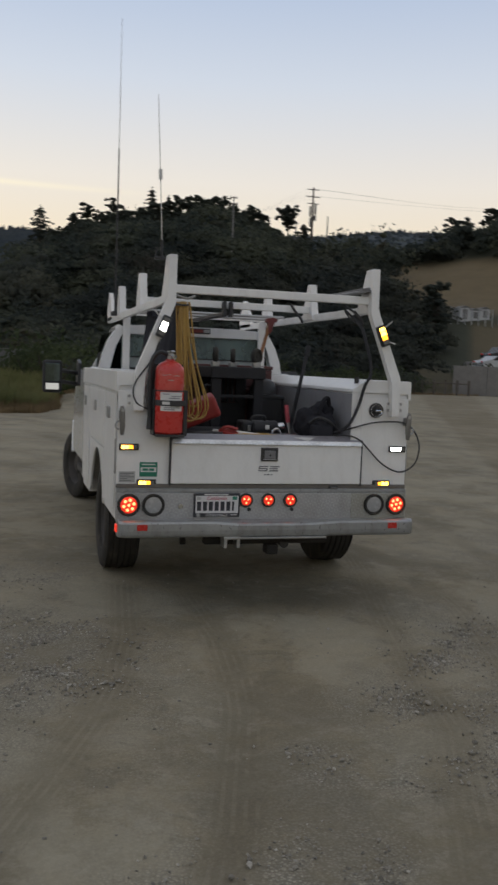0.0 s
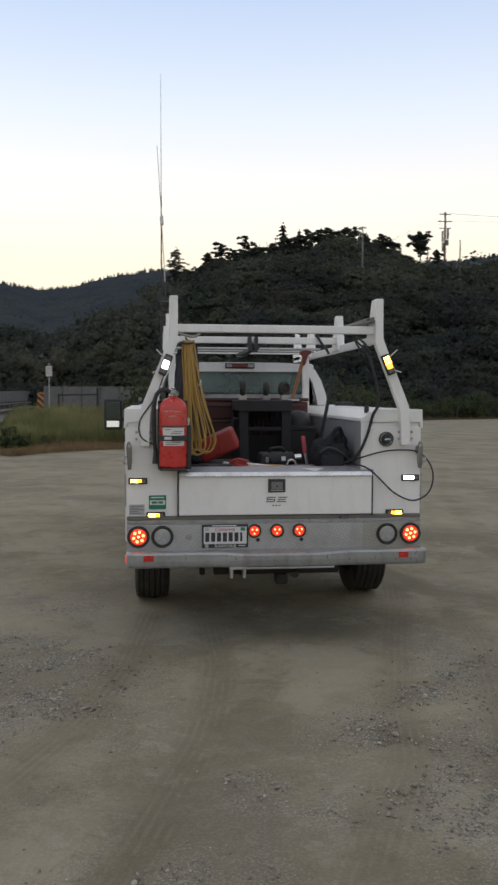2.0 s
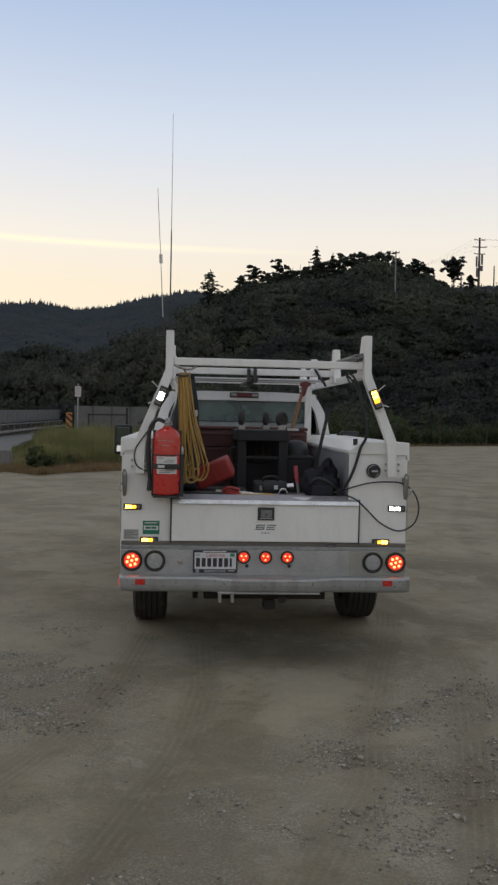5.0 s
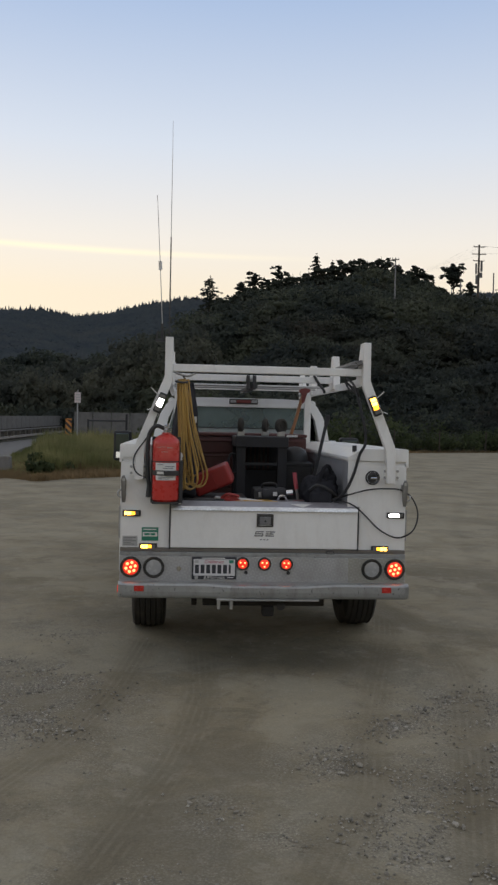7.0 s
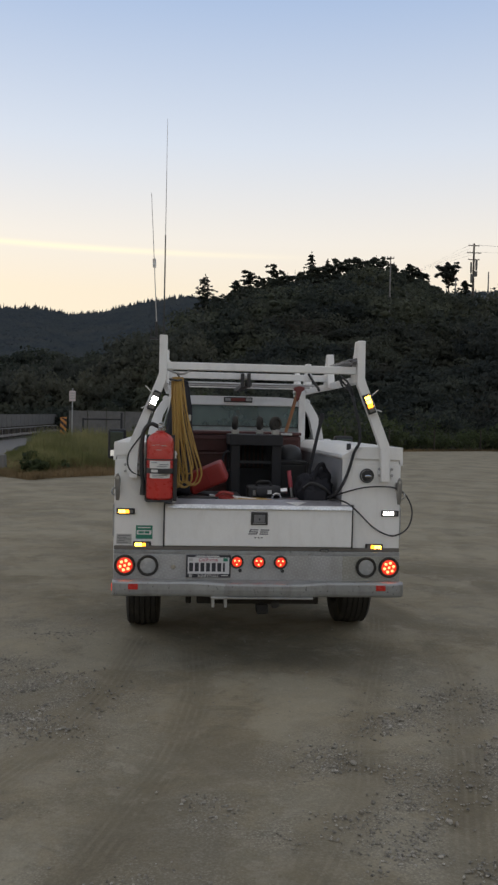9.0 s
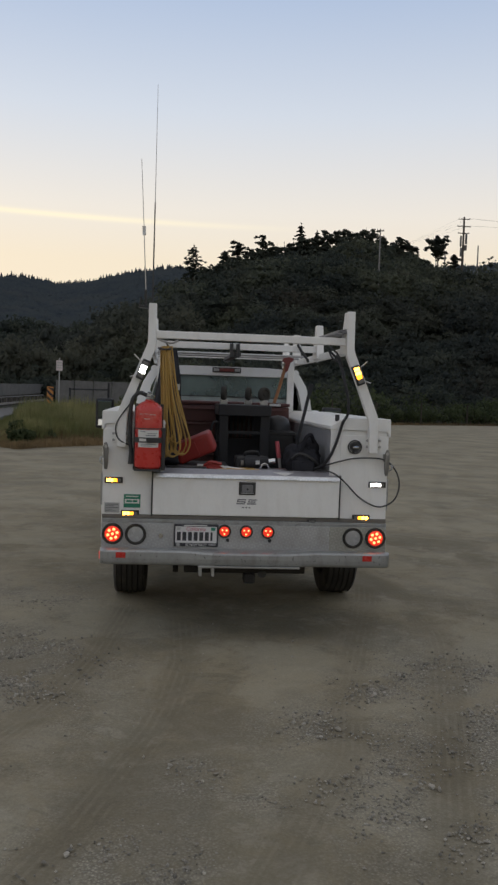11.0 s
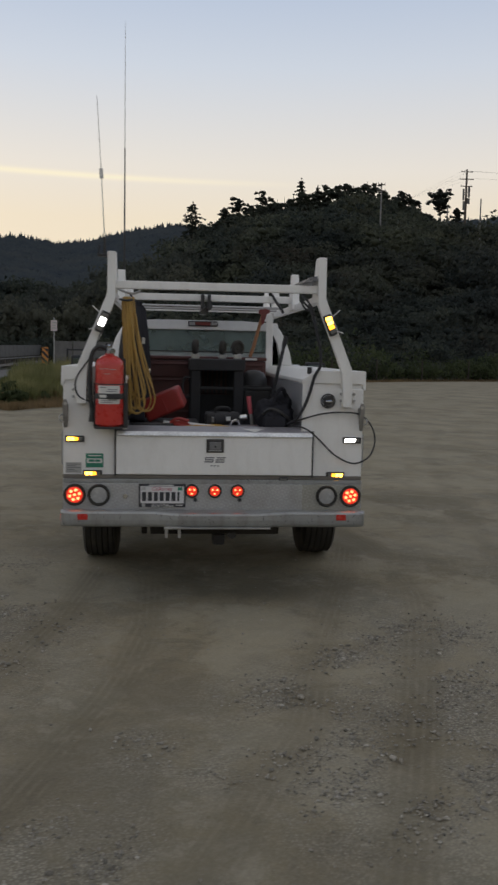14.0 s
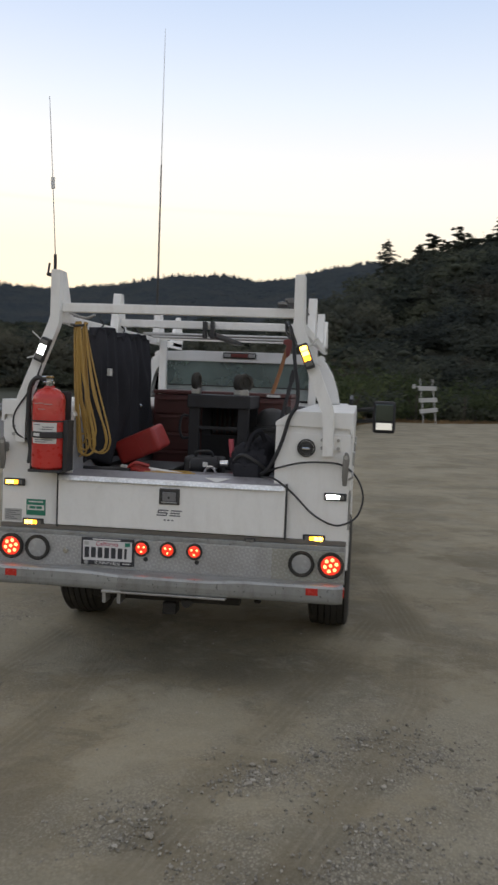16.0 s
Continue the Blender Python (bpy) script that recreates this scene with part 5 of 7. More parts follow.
# tailgate
gate = part("tailgate", box(-0.648, 0.648, 0.005, 0.036, 0.842, 1.117, 0.008), WHITE, truck, "white tailgate, closed, with streaks")
part("gate_cap", prism([(0.003, 1.1185), (0.003, 1.1285), (0.113, 1.158), (0.113, 1.1385)], "x", -0.646, 0.646), TRAYGREY, gate, "grey cap along the gate's top")
part("gate_lip", prism([(0.0045, 1.099), (-0.010, 1.100), (-0.013, 1.104), (-0.009, 1.116), (-0.002, 1.1285), (0.0025, 1.1295), (0.0025, 1.1175), (0.0045, 1.1175)], "x", -0.645, 0.645), ALUTREAD, gate, "bright tread-plate lip")
part("gate_inner", box(-0.575, 0.575, 0.037, 0.112, 0.872, 1.117, 0.004), BEDGREY, gate)
lt = part("latch", box(-0.058, 0.058, -0.006, 0.006, 0.993, 1.082, 0.012, seg=3), DARKRIM, gate, "recessed dark paddle latch")
part("latch_well", box(-0.05, 0.05, -0.0085, -0.0055, 1.001, 1.074, 0.001), BLACKP, lt)
part("paddle", box(-0.038, 0.038, -0.017, -0.007, 1.012, 1.064, 0.006), SLATG, lt, "grey paddle")
part("paddle_edge", box(-0.044, 0.044, -0.014, -0.008, 1.003, 1.009, 0.002), STEEL, lt, "bright bottom edge")
part("keyhole", cyl((0, -0.0205, 1.034), (0, -0.016, 1.034), 0.007, 10), BLACKP, lt)
# maker's mark: slanted bars and a short rule
em = part("emblem", prism([(-0.064, 0.955), (-0.062, 0.962), (-0.004, 0.962), (-0.006, 0.955)], "y", 0.0022, 0.0046), INKG, gate, "grey slanted emblem")
for x0, x1, z0, z1 in ((-0.068, -0.011, 0.941, 0.948), (-0.073, -0.016, 0.927, 0.934), (0.010, 0.071, 0.955, 0.962), (0.006, 0.060, 0.941, 0.948), (0.002, 0.063, 0.927, 0.934)):
    part("emblem_bar", prism([(x0, z0), (x0 + 0.002, z1), (x1 + 0.002, z1), (x1, z0)], "y", 0.0022, 0.0046), INKG, em)
part("emblem_bar", prism([(-0.068, 0.945), (-0.063, 0.960), (-0.056, 0.960), (-0.061, 0.945)], "y", 0.0022, 0.0046), INKG, em)
part("emblem_bar", prism([(-0.020, 0.930), (-0.015, 0.945), (-0.008, 0.945), (-0.013, 0.930)], "y", 0.0022, 0.0046), INKG, em)
for k in range(3):
    part("emblem_bar", box(-0.03 + k * 0.022, -0.018 + k * 0.022, 0.002, 0.0045, 0.901, 0.908, 0.0), INKG, em)

# sill and lamp panel
part("sill", box(-0.99, 0.99, 0.02, 0.06, 0.812, 0.838, 0.004), SILL, truck, "grimy dark sill under the gate")
part("sill_lip", box(-0.99, 0.99, 0.004, 0.03, 0.786, 0.811, 0.003), GREYB, truck)
part("panel_end", box(0.587, 0.985, -0.0025, 0.0, 0.607, 0.783, 0.001), GRIMTREAD, truck, "grimy olive-grey end plate round the off-side lamps")
panel = part("lamp_panel", box(-0.99, 0.99, 0.0, 0.05, 0.604, 0.785, 0.004), TREAD, truck, "grey tread-plate lamp panel, dirt along the edges")
for x in (-0.653, 0.653):
    part("gate_gap", box(x - 0.005, x + 0.005, 0.012, 0.037, 0.83, 1.14, 0.0), BLACKP, truck)
part("licence_lamp", cyl((-0.585, 0.001, 0.702), (-0.585, -0.025, 0.702), 0.016, 12, bevel=0.004), CHROME, panel, "", True)


def round_lamp(x, z, r, lens_mat, leds=0, label=""):
    ring = part("grommet", lathe([(r, 0.0), (r * 1.02, -0.014), (r * 0.93, -0.022), (r * 0.76, -0.018), (r * 0.74, -0.004), (0.0, -0.004)], (x, 0.0, z), "y", 36), RUBBER, panel, "black rubber grommet", True)
    lens = part("lens", lathe([(r * 0.77, -0.006), (r * 0.75, -0.013), (r * 0.5, -0.017), (0.0, -0.018)], (x, 0.0, z), "y", 32), lens_mat, ring, label, True)
    for k in range(leds):
        a = k * math.pi / 3 + 0.26
        d = 0.0 if k == 6 else r * (0.45 if leds > 3 else 0.38)
        if leds == 3:
            a = k * 2.094 + 0.5
        part("led", lathe([(0.0108 * r / 0.07, -0.017), (0.0075 * r / 0.07, -0.0195), (0.0, -0.0202)], (x + d * math.cos(a), 0.0, z + d * math.sin(a)), "y", 10), LEDRED, ring, "", True)


for x in (-0.913, 0.913):
    round_lamp(x, 0.709, 0.071, TAILRED, 7, "lit red tail lamp lens")
for x in (-0.757, 0.752):
    round_lamp(x, 0.708, 0.071, LENSGREY, 0, "unlit clear reversing lamp lens")
for x in (-0.149, 0.002, 0.153):
    round_lamp(x, 0.738, 0.045, TAILRED, 3, "lit small red marker lamp lens")
for x in (-0.125, 0.168):
    part("plug_hole", cyl((x, 0.002, 0.677), (x, -0.006, 0.677), 0.0125, 14), BLACKP, panel)

# number plate with plain bars for its characters
pf = part("plate_frame", box(-0.497, -0.191, -0.014, -0.003, 0.629, 0.784, 0.008), INK, panel, "black plate frame")
pl = part("licence_plate", box(-0.486, -0.202, -0.0165, -0.0135, 0.655, 0.768, 0.006), PLATE, pf, "white licence plate with dark bars")
for k in range(7):
    x = -0.476 + k * 0.0385
    part("plate_bar", box(x, x + (0.014 if k == 6 else 0.027), -0.0178, -0.0163, 0.671, 0.731, 0.001), INK, pl)
words("California", 0.034, (-0.348, -0.0172, 0.751), REDINK, pl, shear=0.25)
part("tag", box(-0.243, -0.212, -0.0176, -0.0163, 0.742, 0.764, 0.0), GREEN, pl)
part("tag", box(-0.478, -0.452, -0.0176, -0.0163, 0.742, 0.762, 0.0), LABELS, pl)
words("SUNNYVALE", 0.026, (-0.344, -0.0146, 0.641), LABELW, pf)
part("frame_bar", box(-0.43, -0.27, -0.0152, -0.0135, 0.7725, 0.779, 0.0), LABELW, pf)
part("frame_bar", box(-0.255, -0.21, -0.0152, -0.0135, 0.641, 0.646, 0.0), LABELW, pf)
part("frame_badge", lathe([(0.0, -0.0022), (0.012, -0.0018), (0.013, 0.0)], (-0.466, -0.0135, 0.642), "y", 16), STEEL, pf)

# bumper
def bumper_shell():
    """Pressed steel step bumper: rounded ends, a shallow dip in the middle of its top edge."""
    bm = bmesh.new()
    rows = []
    for x in [-0.99, -0.987, -0.978, -0.96, -0.93] + list(np.linspace(-0.88, 0.88, 33)) + [0.925, 0.955, 0.973, 0.982, 0.985]:
        edge = max(0.0, abs(x) - 0.92) / 0.07
        back = 0.055 * (1 - math.sqrt(max(0.0, 1 - edge * edge)))
        dip = 0.013 * (1 - float(smooth(0.22, 0.46, abs(x - 0.02))))
        low = 0.005 * (1 - float(smooth(0.30, 0.40, abs(x - 0.015))))
        prof = [(-0.158 + back, 0.536 - low), (-0.146 + back, 0.526 - low), (-0.02, 0.526 - low), (0.0, 0.56), (0.0, 0.603), (-0.02, 0.615), (-0.10 + back * 0.5, 0.624 - dip * 0.6), (-0.14 + back, 0.628 - dip), (-0.156 + back, 0.624 - dip), (-0.165 + back, 0.612 - dip), (-0.166 + back, 0.57), (-0.163 + back, 0.548)]
        rows.append([bm.verts.new((x, y, z)) for y, z in prof])
    for p, q in zip(rows, rows[1:]):
        for i in range(len(p)):
            bm.faces.new((p[i], p[(i + 1) % len(p)], q[(i + 1) % len(p)], q[i]))
    bm.faces.new(rows[0])
    bm.faces.new(rows[-1][::-1])
    bmesh.ops.recalc_face_normals(bm, faces=bm.faces)
    return bm


bump = part("step_bumper", bumper_shell(), GREYB, truck, "grey steel step bumper, scuffed")
part("lower_lip", box(-0.33, 0.36, -0.168, -0.02, 0.512, 0.524, 0.003), STEEL, bump)
part("reflector", box(-0.880, -0.815, -0.169, -0.163, 0.573, 0.611, 0.002), REFLRED, bump, "red reflector")
part("reflector", box(0.790, 0.855, -0.169, -0.163, 0.573, 0.611, 0.002), REFLRED, bump, "red reflector")
part("side_marker", box(-0.998, -0.986, -0.06, 0.0, 0.545, 0.592, 0.004), TAILRED, bump, "lit red side marker")
part("side_marker", box(0.981, 0.993, -0.06, 0.0, 0.545, 0.592, 0.004), REFLRED, bump, "red side marker")


def strobe(x, z, states, parent, w=0.124, h=0.042, y=0.038):
    """A slim lamp bar of four emitters in a black bezel."""
    b = part("warning_lamp", box(x - w / 2, x + w / 2, y - 0.016, y, z - h / 2, z + h / 2, 0.008, seg=3), BLACKP, parent, "slim LED warning lamp in black bezel")
    for k, m in enumerate(states):
        x0 = x - w * 0.40 + k * w * 0.2
        part("emitter", box(x0 + 0.001, x0 + w * 0.2 - 0.001, y - 0.0195, y - 0.0145, z - h * 0.27, z + h * 0.27, 0.003), m, b, "lit LED emitter" if m is not LEDOFF else "")


strobe(-0.916, 1.072, (AMBERHOT, AMBERHOT, AMBER, LEDOFF), left)
strobe(-0.80, 0.846, (AMBERHOT, AMBERHOT, AMBER, LEDOFF), left)
strobe(0.92, 1.082, (STROBEW, STROBEW, STROBEW, LEDOFF), right)
strobe(0.813, 0.846, (LEDOFF, AMBER, AMBERHOT, AMBERHOT), right)
for x, col in ((0.46, LEDOFF),):
    b = part("tag_lamp", box(x - 0.03, x + 0.03, 0.004, 0.02, 0.806, 0.83, 0.005), BLACKP, truck)
    part("emitter", box(x - 0.022, x + 0.022, 0.001, 0.005, 0.812, 0.824, 0.002), LEDOFF, b)

# ladder rack
rack = part("rack_crossbar", box(-0.655, 0.655, 0.02, 0.072, 2.048, 2.100, 0.006), RACKW, truck, "white painted steel ladder-rack bar")
for y, z0 in ((1.25, 2.05), (2.47, 2.028)):
    part("rack_crossbar", box(-0.655, 0.655, y - 0.026, y + 0.026, z0, z0 + 0.054, 0.006), RACKW, rack)
for y, z0 in ((1.9, 2.045), (2.2, 2.04)):
    part("rack_tube", cyl((-0.66, y, z0), (0.66, y, z0), 0.012, 10), STEEL, rack, "grey conduit", True)


def rack_post(s, y, foot):
    x0, x1 = s * 0.653, s * 0.709
    fin = [(y - 0.11, 2.0), (y - 0.035, 2.278), (y + 0.03, 2.278), (y + 0.14, 2.0)]
    if foot == "rear":
        fin = [(0.034, 1.99), (0.034, 2.278), (0.085, 2.278), (0.165, 2.10), (0.25, 1.99)]
    p = part("rack_post", prism(fin, "x", x0, x1, 0.005), RACKW, rack)
    if foot == "rear":
        leg = [(s * 0.655, 2.279), (s * 0.707, 2.279), (s * 0.708, 2.02), (s * 0.714, 1.985), (s * 0.890, 1.565), (s * 0.896, 1.54), (s * 0.898, 1.305), (s * 0.840, 1.305), (s * 0.838, 1.528), (s * 0.660, 1.965), (s * 0.655, 1.99)]
        part("post_leg", prism(leg, "y", -0.025, 0.0335, 0.005), RACKW, p)
        pf_ = part("foot_plate", box(s * 0.825, s * 0.935, 0.028, 0.0395, 1.33, 1.41, 0.004), RACKW, p)
        for xx in (0.836, 0.924):
            for zz in (1.348, 1.392):
                part("bolt", cyl((s * xx, 0.03, zz), (s * xx, 0.016, zz), 0.010, 6), STEEL, pf_)
    elif foot == "front":
        part("post_leg", box(s * 0.60, s * 0.662, y - 0.02, y + 0.025, 1.50, 2.02, 0.004), RACKW, p)


for s in (-1, 1):
    rack_post(s, 0.044, "rear")
    rack_post(s, 1.25, "")
    rack_post(s, 2.47, "front")
    part("rack_rail", box(s * 0.667, s * 0.703, 0.255, 3.4, 1.985, 2.04, 0.006), RACKW, rack)
    part("rail_nose", prism([(3.0, 2.0), (3.02, 2.06), (3.24, 2.27), (3.30, 2.28), (3.44, 2.08), (3.40, 2.0)], "x", s * 0.667, s * 0.703, 0.004), RACKW, rack)
# strap, roll of tarp and loose ends on the rack
part("ratchet_strap", tube(spline([(0.50, 1.22, 2.115), (0.53, 1.20, 2.06), (0.57, 1.17, 2.0), (0.585, 1.17, 1.97)], 5), 0.011, 6), BLACKP, rack, "black strap")
for k, (x0, x1, z0, tilt) in enumerate(((0.565, 0.615, 2.118, 3.0), (0.618, 0.662, 2.128, -2.0), (0.60, 0.70, 2.142, 1.0))):
    bm = prism([(x0, z0), (x0, z0 + 0.010), ((x0 + x1) / 2, z0 + 0.018), (x1, z0 + 0.010), (x1, z0)], "y", -0.02 + 0.015 * k, 0.86 - 0.07 * k, 0.002)
    bmesh.ops.rotate(bm, verts=bm.verts, cent=(x0, 0.0, z0), matrix=Matrix.Rotation(radians(tilt), 3, "Z"))
    part("rail_slat", bm, SLATG, rack, "weathered grey metal slat lying on the rail")
part("cable_tangle", tube(spline([(0.60, 0.30, 2.05), (0.63, 0.20, 2.00), (0.655, 0.16, 1.94), (0.61, 0.22, 1.96), (0.59, 0.28, 2.02), (0.635, 0.24, 1.97), (0.66, 0.14, 1.90), (0.64, 0.10, 1.95), (0.62, 0.18, 2.01)], 7), 0.007, 7), BLACKP, rack, "tangled black cable under the rail", True)
part("pipe_clamp", box(-0.064, -0.036, 1.17, 1.222, 1.985, 2.10, 0.005), BLACKP, rack, "black clamp between the bars")
part("pipe_clamp", box(-0.011, 0.016, 1.17, 1.222, 1.985, 2.10, 0.005), BLACKP, rack, "black clamp between the bars")
part("tie_strap", box(-0.03, 0.03, 1.2, 2.5, 2.0, 2.03, 0.006), BLACKP, rack)


def rack_lamp(s, z, mat):
    x = s * 0.735
    tilt = s * 0.38
    m = Matrix.Translation((x, -0.055, z)) @ Matrix.Rotation(tilt * -1, 4, "Y")
    bm = box(-0.026, 0.026, -0.02, 0.028, -0.07, 0.07, 0.008)
    bmesh.ops.transform(bm, matrix=m, verts=bm.verts)
    b = part("rack_warning_lamp", bm, BLACKP, rack, "LED warning lamp strapped to the post")
    for k in range(4):
        bm = box(-0.019, 0.019, -0.024, -0.018, -0.056 + k * 0.029, -0.031 + k * 0.029, 0.004)
        bmesh.ops.transform(bm, matrix=m, verts=bm.verts)
        state = ((LEDOFF, AMBER, AMBERHOT, AMBERHOT) if mat is AMBER else (LEDOFF, mat, mat, LEDOFF))[k]
        part("emitter", bm, state, b, "lit LED emitter" if state is not LEDOFF else "")
    part("cable_tie", tube([(x - s * 0.0, -0.03, z + 0.04), (x + s * 0.06, -0.06, z + 0.10)], 0.004, 5), LABELW, b, "white cable tie end")
    part("cable_tie", tube([(x - s * 0.0, -0.03, z - 0.02), (x + s * 0.085, -0.07, z - 0.05)], 0.004, 5), LABELW, b)
    if s < 0:
        part("lamp_lead", tube(spline([(x + s * 0.01, -0.02, z - 0.06), (x + s * 0.06, -0.03, z - 0.2), (s * 0.9, -0.03, z - 0.36), (s * 0.89, -0.03, z - 0.47), (s * 0.80, -0.01, z - 0.52)], 6), 0.005, 6), BLACKP, b)


rack_lamp(-1, 1.83, STROBEW)
rack_lamp(1, 1.842, AMBER)

# aerials
a1 = part("aerial_bracket", box(-0.775, -0.705, 0.08, 0.14, 2.255, 2.272, 0.004), BLACKP, rack, "black aerial bracket")
part("aerial", tube([(-0.733, 0.11, 2.26), (-0.735, 0.11, 2.38)], 0.009, 8), BLACKP, a1, "slim whip aerial")
part("aerial_whip", tube([(-0.735, 0.11, 2.38), (-0.757, 0.105, 2.78), (-0.786, 0.1, 3.26)], 0.0035, 6, r_end=0.002), STEEL, a1)
part("aerial_coil", cyl((-0.755, 0.105, 2.75), (-0.758, 0.105, 2.81), 0.012, 8), LABELW, a1, "", True)
part("aerial_whip", tube([(-0.775, 0.105, 2.26), (-0.765, 0.105, 2.33)], 0.006, 6), BLACKP, a1)
a2 = part("aerial_mount", box(-0.76, -0.70, 2.55, 2.62, 2.02, 2.06, 0.005), BLACKP, rack, "black mount of the tall aerial")
part("aerial", tube([(-0.725, 2.585, 2.05), (-0.727, 2.585, 3.5)], 0.0095, 8, r_end=0.006), BLACKP, a2, "tall black whip aerial")
part("aerial_whip", tube([(-0.727, 2.585, 3.5), (-0.73, 2.59, 4.62)], 0.004, 6, r_end=0.002), STEEL, a2)

def nose_in(y):
    """The cab's sides draw in towards the nose."""
    return 1 - 0.15 * max(0.0, y - 4.3) / 1.8


# cab
body = part("cab_back", box(-0.90, 0.90, 2.53, 2.60, 0.80, 1.545, 0.03), CABW, truck, "white cab body")
for s in (-1, 1):
    side = [(2.54, 0.62), (2.54, 1.555), (4.15, 1.50), (4.3, 1.25), (4.45, 0.95), (4.42, 0.62)]
    d = part("cab_door", prism(side, "x", s * 0.86, s * 0.935, 0.012), CABW, truck, "white cab door")
    part("door_handle", box(s * 0.935, s * 0.965, 2.78, 3.0, 1.28, 1.32, 0.01), BLACKP, d)
    part("running_board", box(s * 0.76, s * 0.90, 2.6, 4.2, 0.43, 0.50, 0.015), BLACKP, truck)
    # rear corner pillar, leaning inwards to the roof
    part("cab_pillar", prism([(s * 0.862, 1.545), (s * 0.838, 1.66), (s * 0.795, 1.785), (s * 0.735, 1.885), (s * 0.67, 1.93), (s * 0.60, 1.935), (s * 0.66, 1.855), (s * 0.715, 1.75), (s * 0.75, 1.64), (s * 0.76, 1.545)], "y", 2.53, 2.64, 0.008), CABW, truck)
    # roof rail and front pillar
    part("roof_rail", tube(spline([(s * 0.69, 2.55, 1.91), (s * 0.66, 3.2, 1.91), (s * 0.64, 3.6, 1.87), (s * 0.76, 4.35, 1.45)], 6), 0.035, 8), CABW, truck, "", True)
    part("side_glass", prism([(2.66, 1.555), (2.66, 1.88), (3.60, 1.87), (4.2, 1.54)], "x", s * 0.735, s * 0.74), GLASS, truck)
    # fender with an arch over the front wheel
    fen = [(4.44, 0.95), (4.5, 1.22), (5.9, 1.14), (6.1, 1.0), (6.12, 0.62), (5.42, 0.62)] + [(4.98 + 0.44 * math.cos(t), 0.42 + 0.47 * math.sin(t)) for t in np.linspace(0.4, math.pi - 0.4, 11)] + [(4.5, 0.62), (4.44, 0.62)]
    bm = prism(fen, "x", s * 0.87, s * 0.94, 0.01)
    for v_ in bm.verts:
        v_.co.x *= nose_in(v_.co.y)
    fender = part("fender", bm, CABW, truck, "white front fender narrowing to the nose")
    arc = [(4.98 + 0.45 * math.cos(t), 0.42 + 0.48 * math.sin(t)) for t in np.linspace(0.35, math.pi - 0.35, 13)]
    part("fender_flare", tube([(s * 0.942 * nose_in(y_), y_, z_) for y_, z_ in arc], 0.02, 6), CABW, fender, "", True)
    part("clearance_lamp", box(s * 0.985, s * 1.0, 2.32, 2.40, 1.47, 1.50, 0.005), AMBERDIM if s < 0 else REFLRED, truck, "small marker lamp")
part("roof", prism([(-0.66, 1.92), (-0.62, 1.94), (-0.4, 1.952), (0.4, 1.952), (0.62, 1.94), (0.66, 1.92), (0.62, 1.905), (-0.62, 1.905)], "y", 2.53, 3.62, 0.006), CABW, truck, "white cab roof")
hd = part("rear_header", box(-0.64, 0.64, 2.53, 2.60, 1.862, 1.925, 0.012), CABW, truck)
bl = part("high_brake_lamp", box(-0.13, 0.15, 2.512, 2.532, 1.894, 1.944, 0.014, seg=3), BLACKP, hd, "black-edged high brake lamp, red between clear lenses")
part("brake_lens", box(-0.06, 0.08, 2.505, 2.515, 1.904, 1.934, 0.006), AXERED, bl, "dull red lens")
for a, b in ((-0.12, -0.065), (0.085, 0.14)):
    part("cargo_lens", box(a, b, 2.505, 2.515, 1.904, 1.934, 0.006), LENSGREY, bl, "clear lens")
part("rear_window", box(-0.66, 0.66, 2.56, 2.566, 1.66, 1.87, 0.0), REARGLASS, truck, "milky tinted rear window")
part("rear_window_lower", box(-0.66, 0.66, 2.56, 2.566, 1.55, 1.658, 0.0), REARLOW, truck, "paler lower band of the rear window, sky reflection put into its colour")
part("window_rail", box(-0.63, 0.63, 2.552, 2.559, 1.655, 1.665, 0.0), BLACKP, truck)
part("window_seal", box(-0.62, 0.62, 2.545, 2.558, 1.548, 1.562, 0.003), BLACKP, truck)
part("windshield", prism([(3.60, 1.91), (4.42, 1.40), (4.428, 1.40), (3.608, 1.91)], "x", -0.66, 0.66), GLASSD, truck, "windshield")
part("dashboard", box(-0.84, 0.84, 4.0, 4.5, 1.2, 1.40, 0.04), SEAT, truck, "dark dashboard")
part("cab_floor", box(-0.85, 0.85, 2.6, 4.5, 0.62, 0.70, 0.01), SEAT, truck)
for x in (-0.42, 0.42):
    s_ = part("seat", box(x - 0.26, x + 0.26, 2.75, 2.95, 0.8, 1.50, 0.06, seg=3), SEAT, truck, "dark seat back")
    part("headrest", box(x - 0.13, x + 0.13, 2.76, 2.86, 1.50, 1.68, 0.04, seg=3), SEAT, s_)
part("hood", prism([(4.35, 1.24), (4.45, 1.40), (4.9, 1.37), (5.9, 1.27), (6.12, 1.15), (6.12, 1.08), (4.4, 1.08)], "x", -0.80, 0.80, 0.03), CABW, truck, "white hood")
part("grille", box(-0.78, 0.78, 6.0, 6.14, 0.62, 1.14, 0.03), BLACKP, truck)
part("front_bumper", box(-0.80, 0.80, 6.1, 6.3, 0.48, 0.70, 0.04), CHROME, truck)
part("engine_bay", box(-0.56, 0.56, 4.5, 6.0, 0.66, 1.06, 0.01), UNDER, truck)


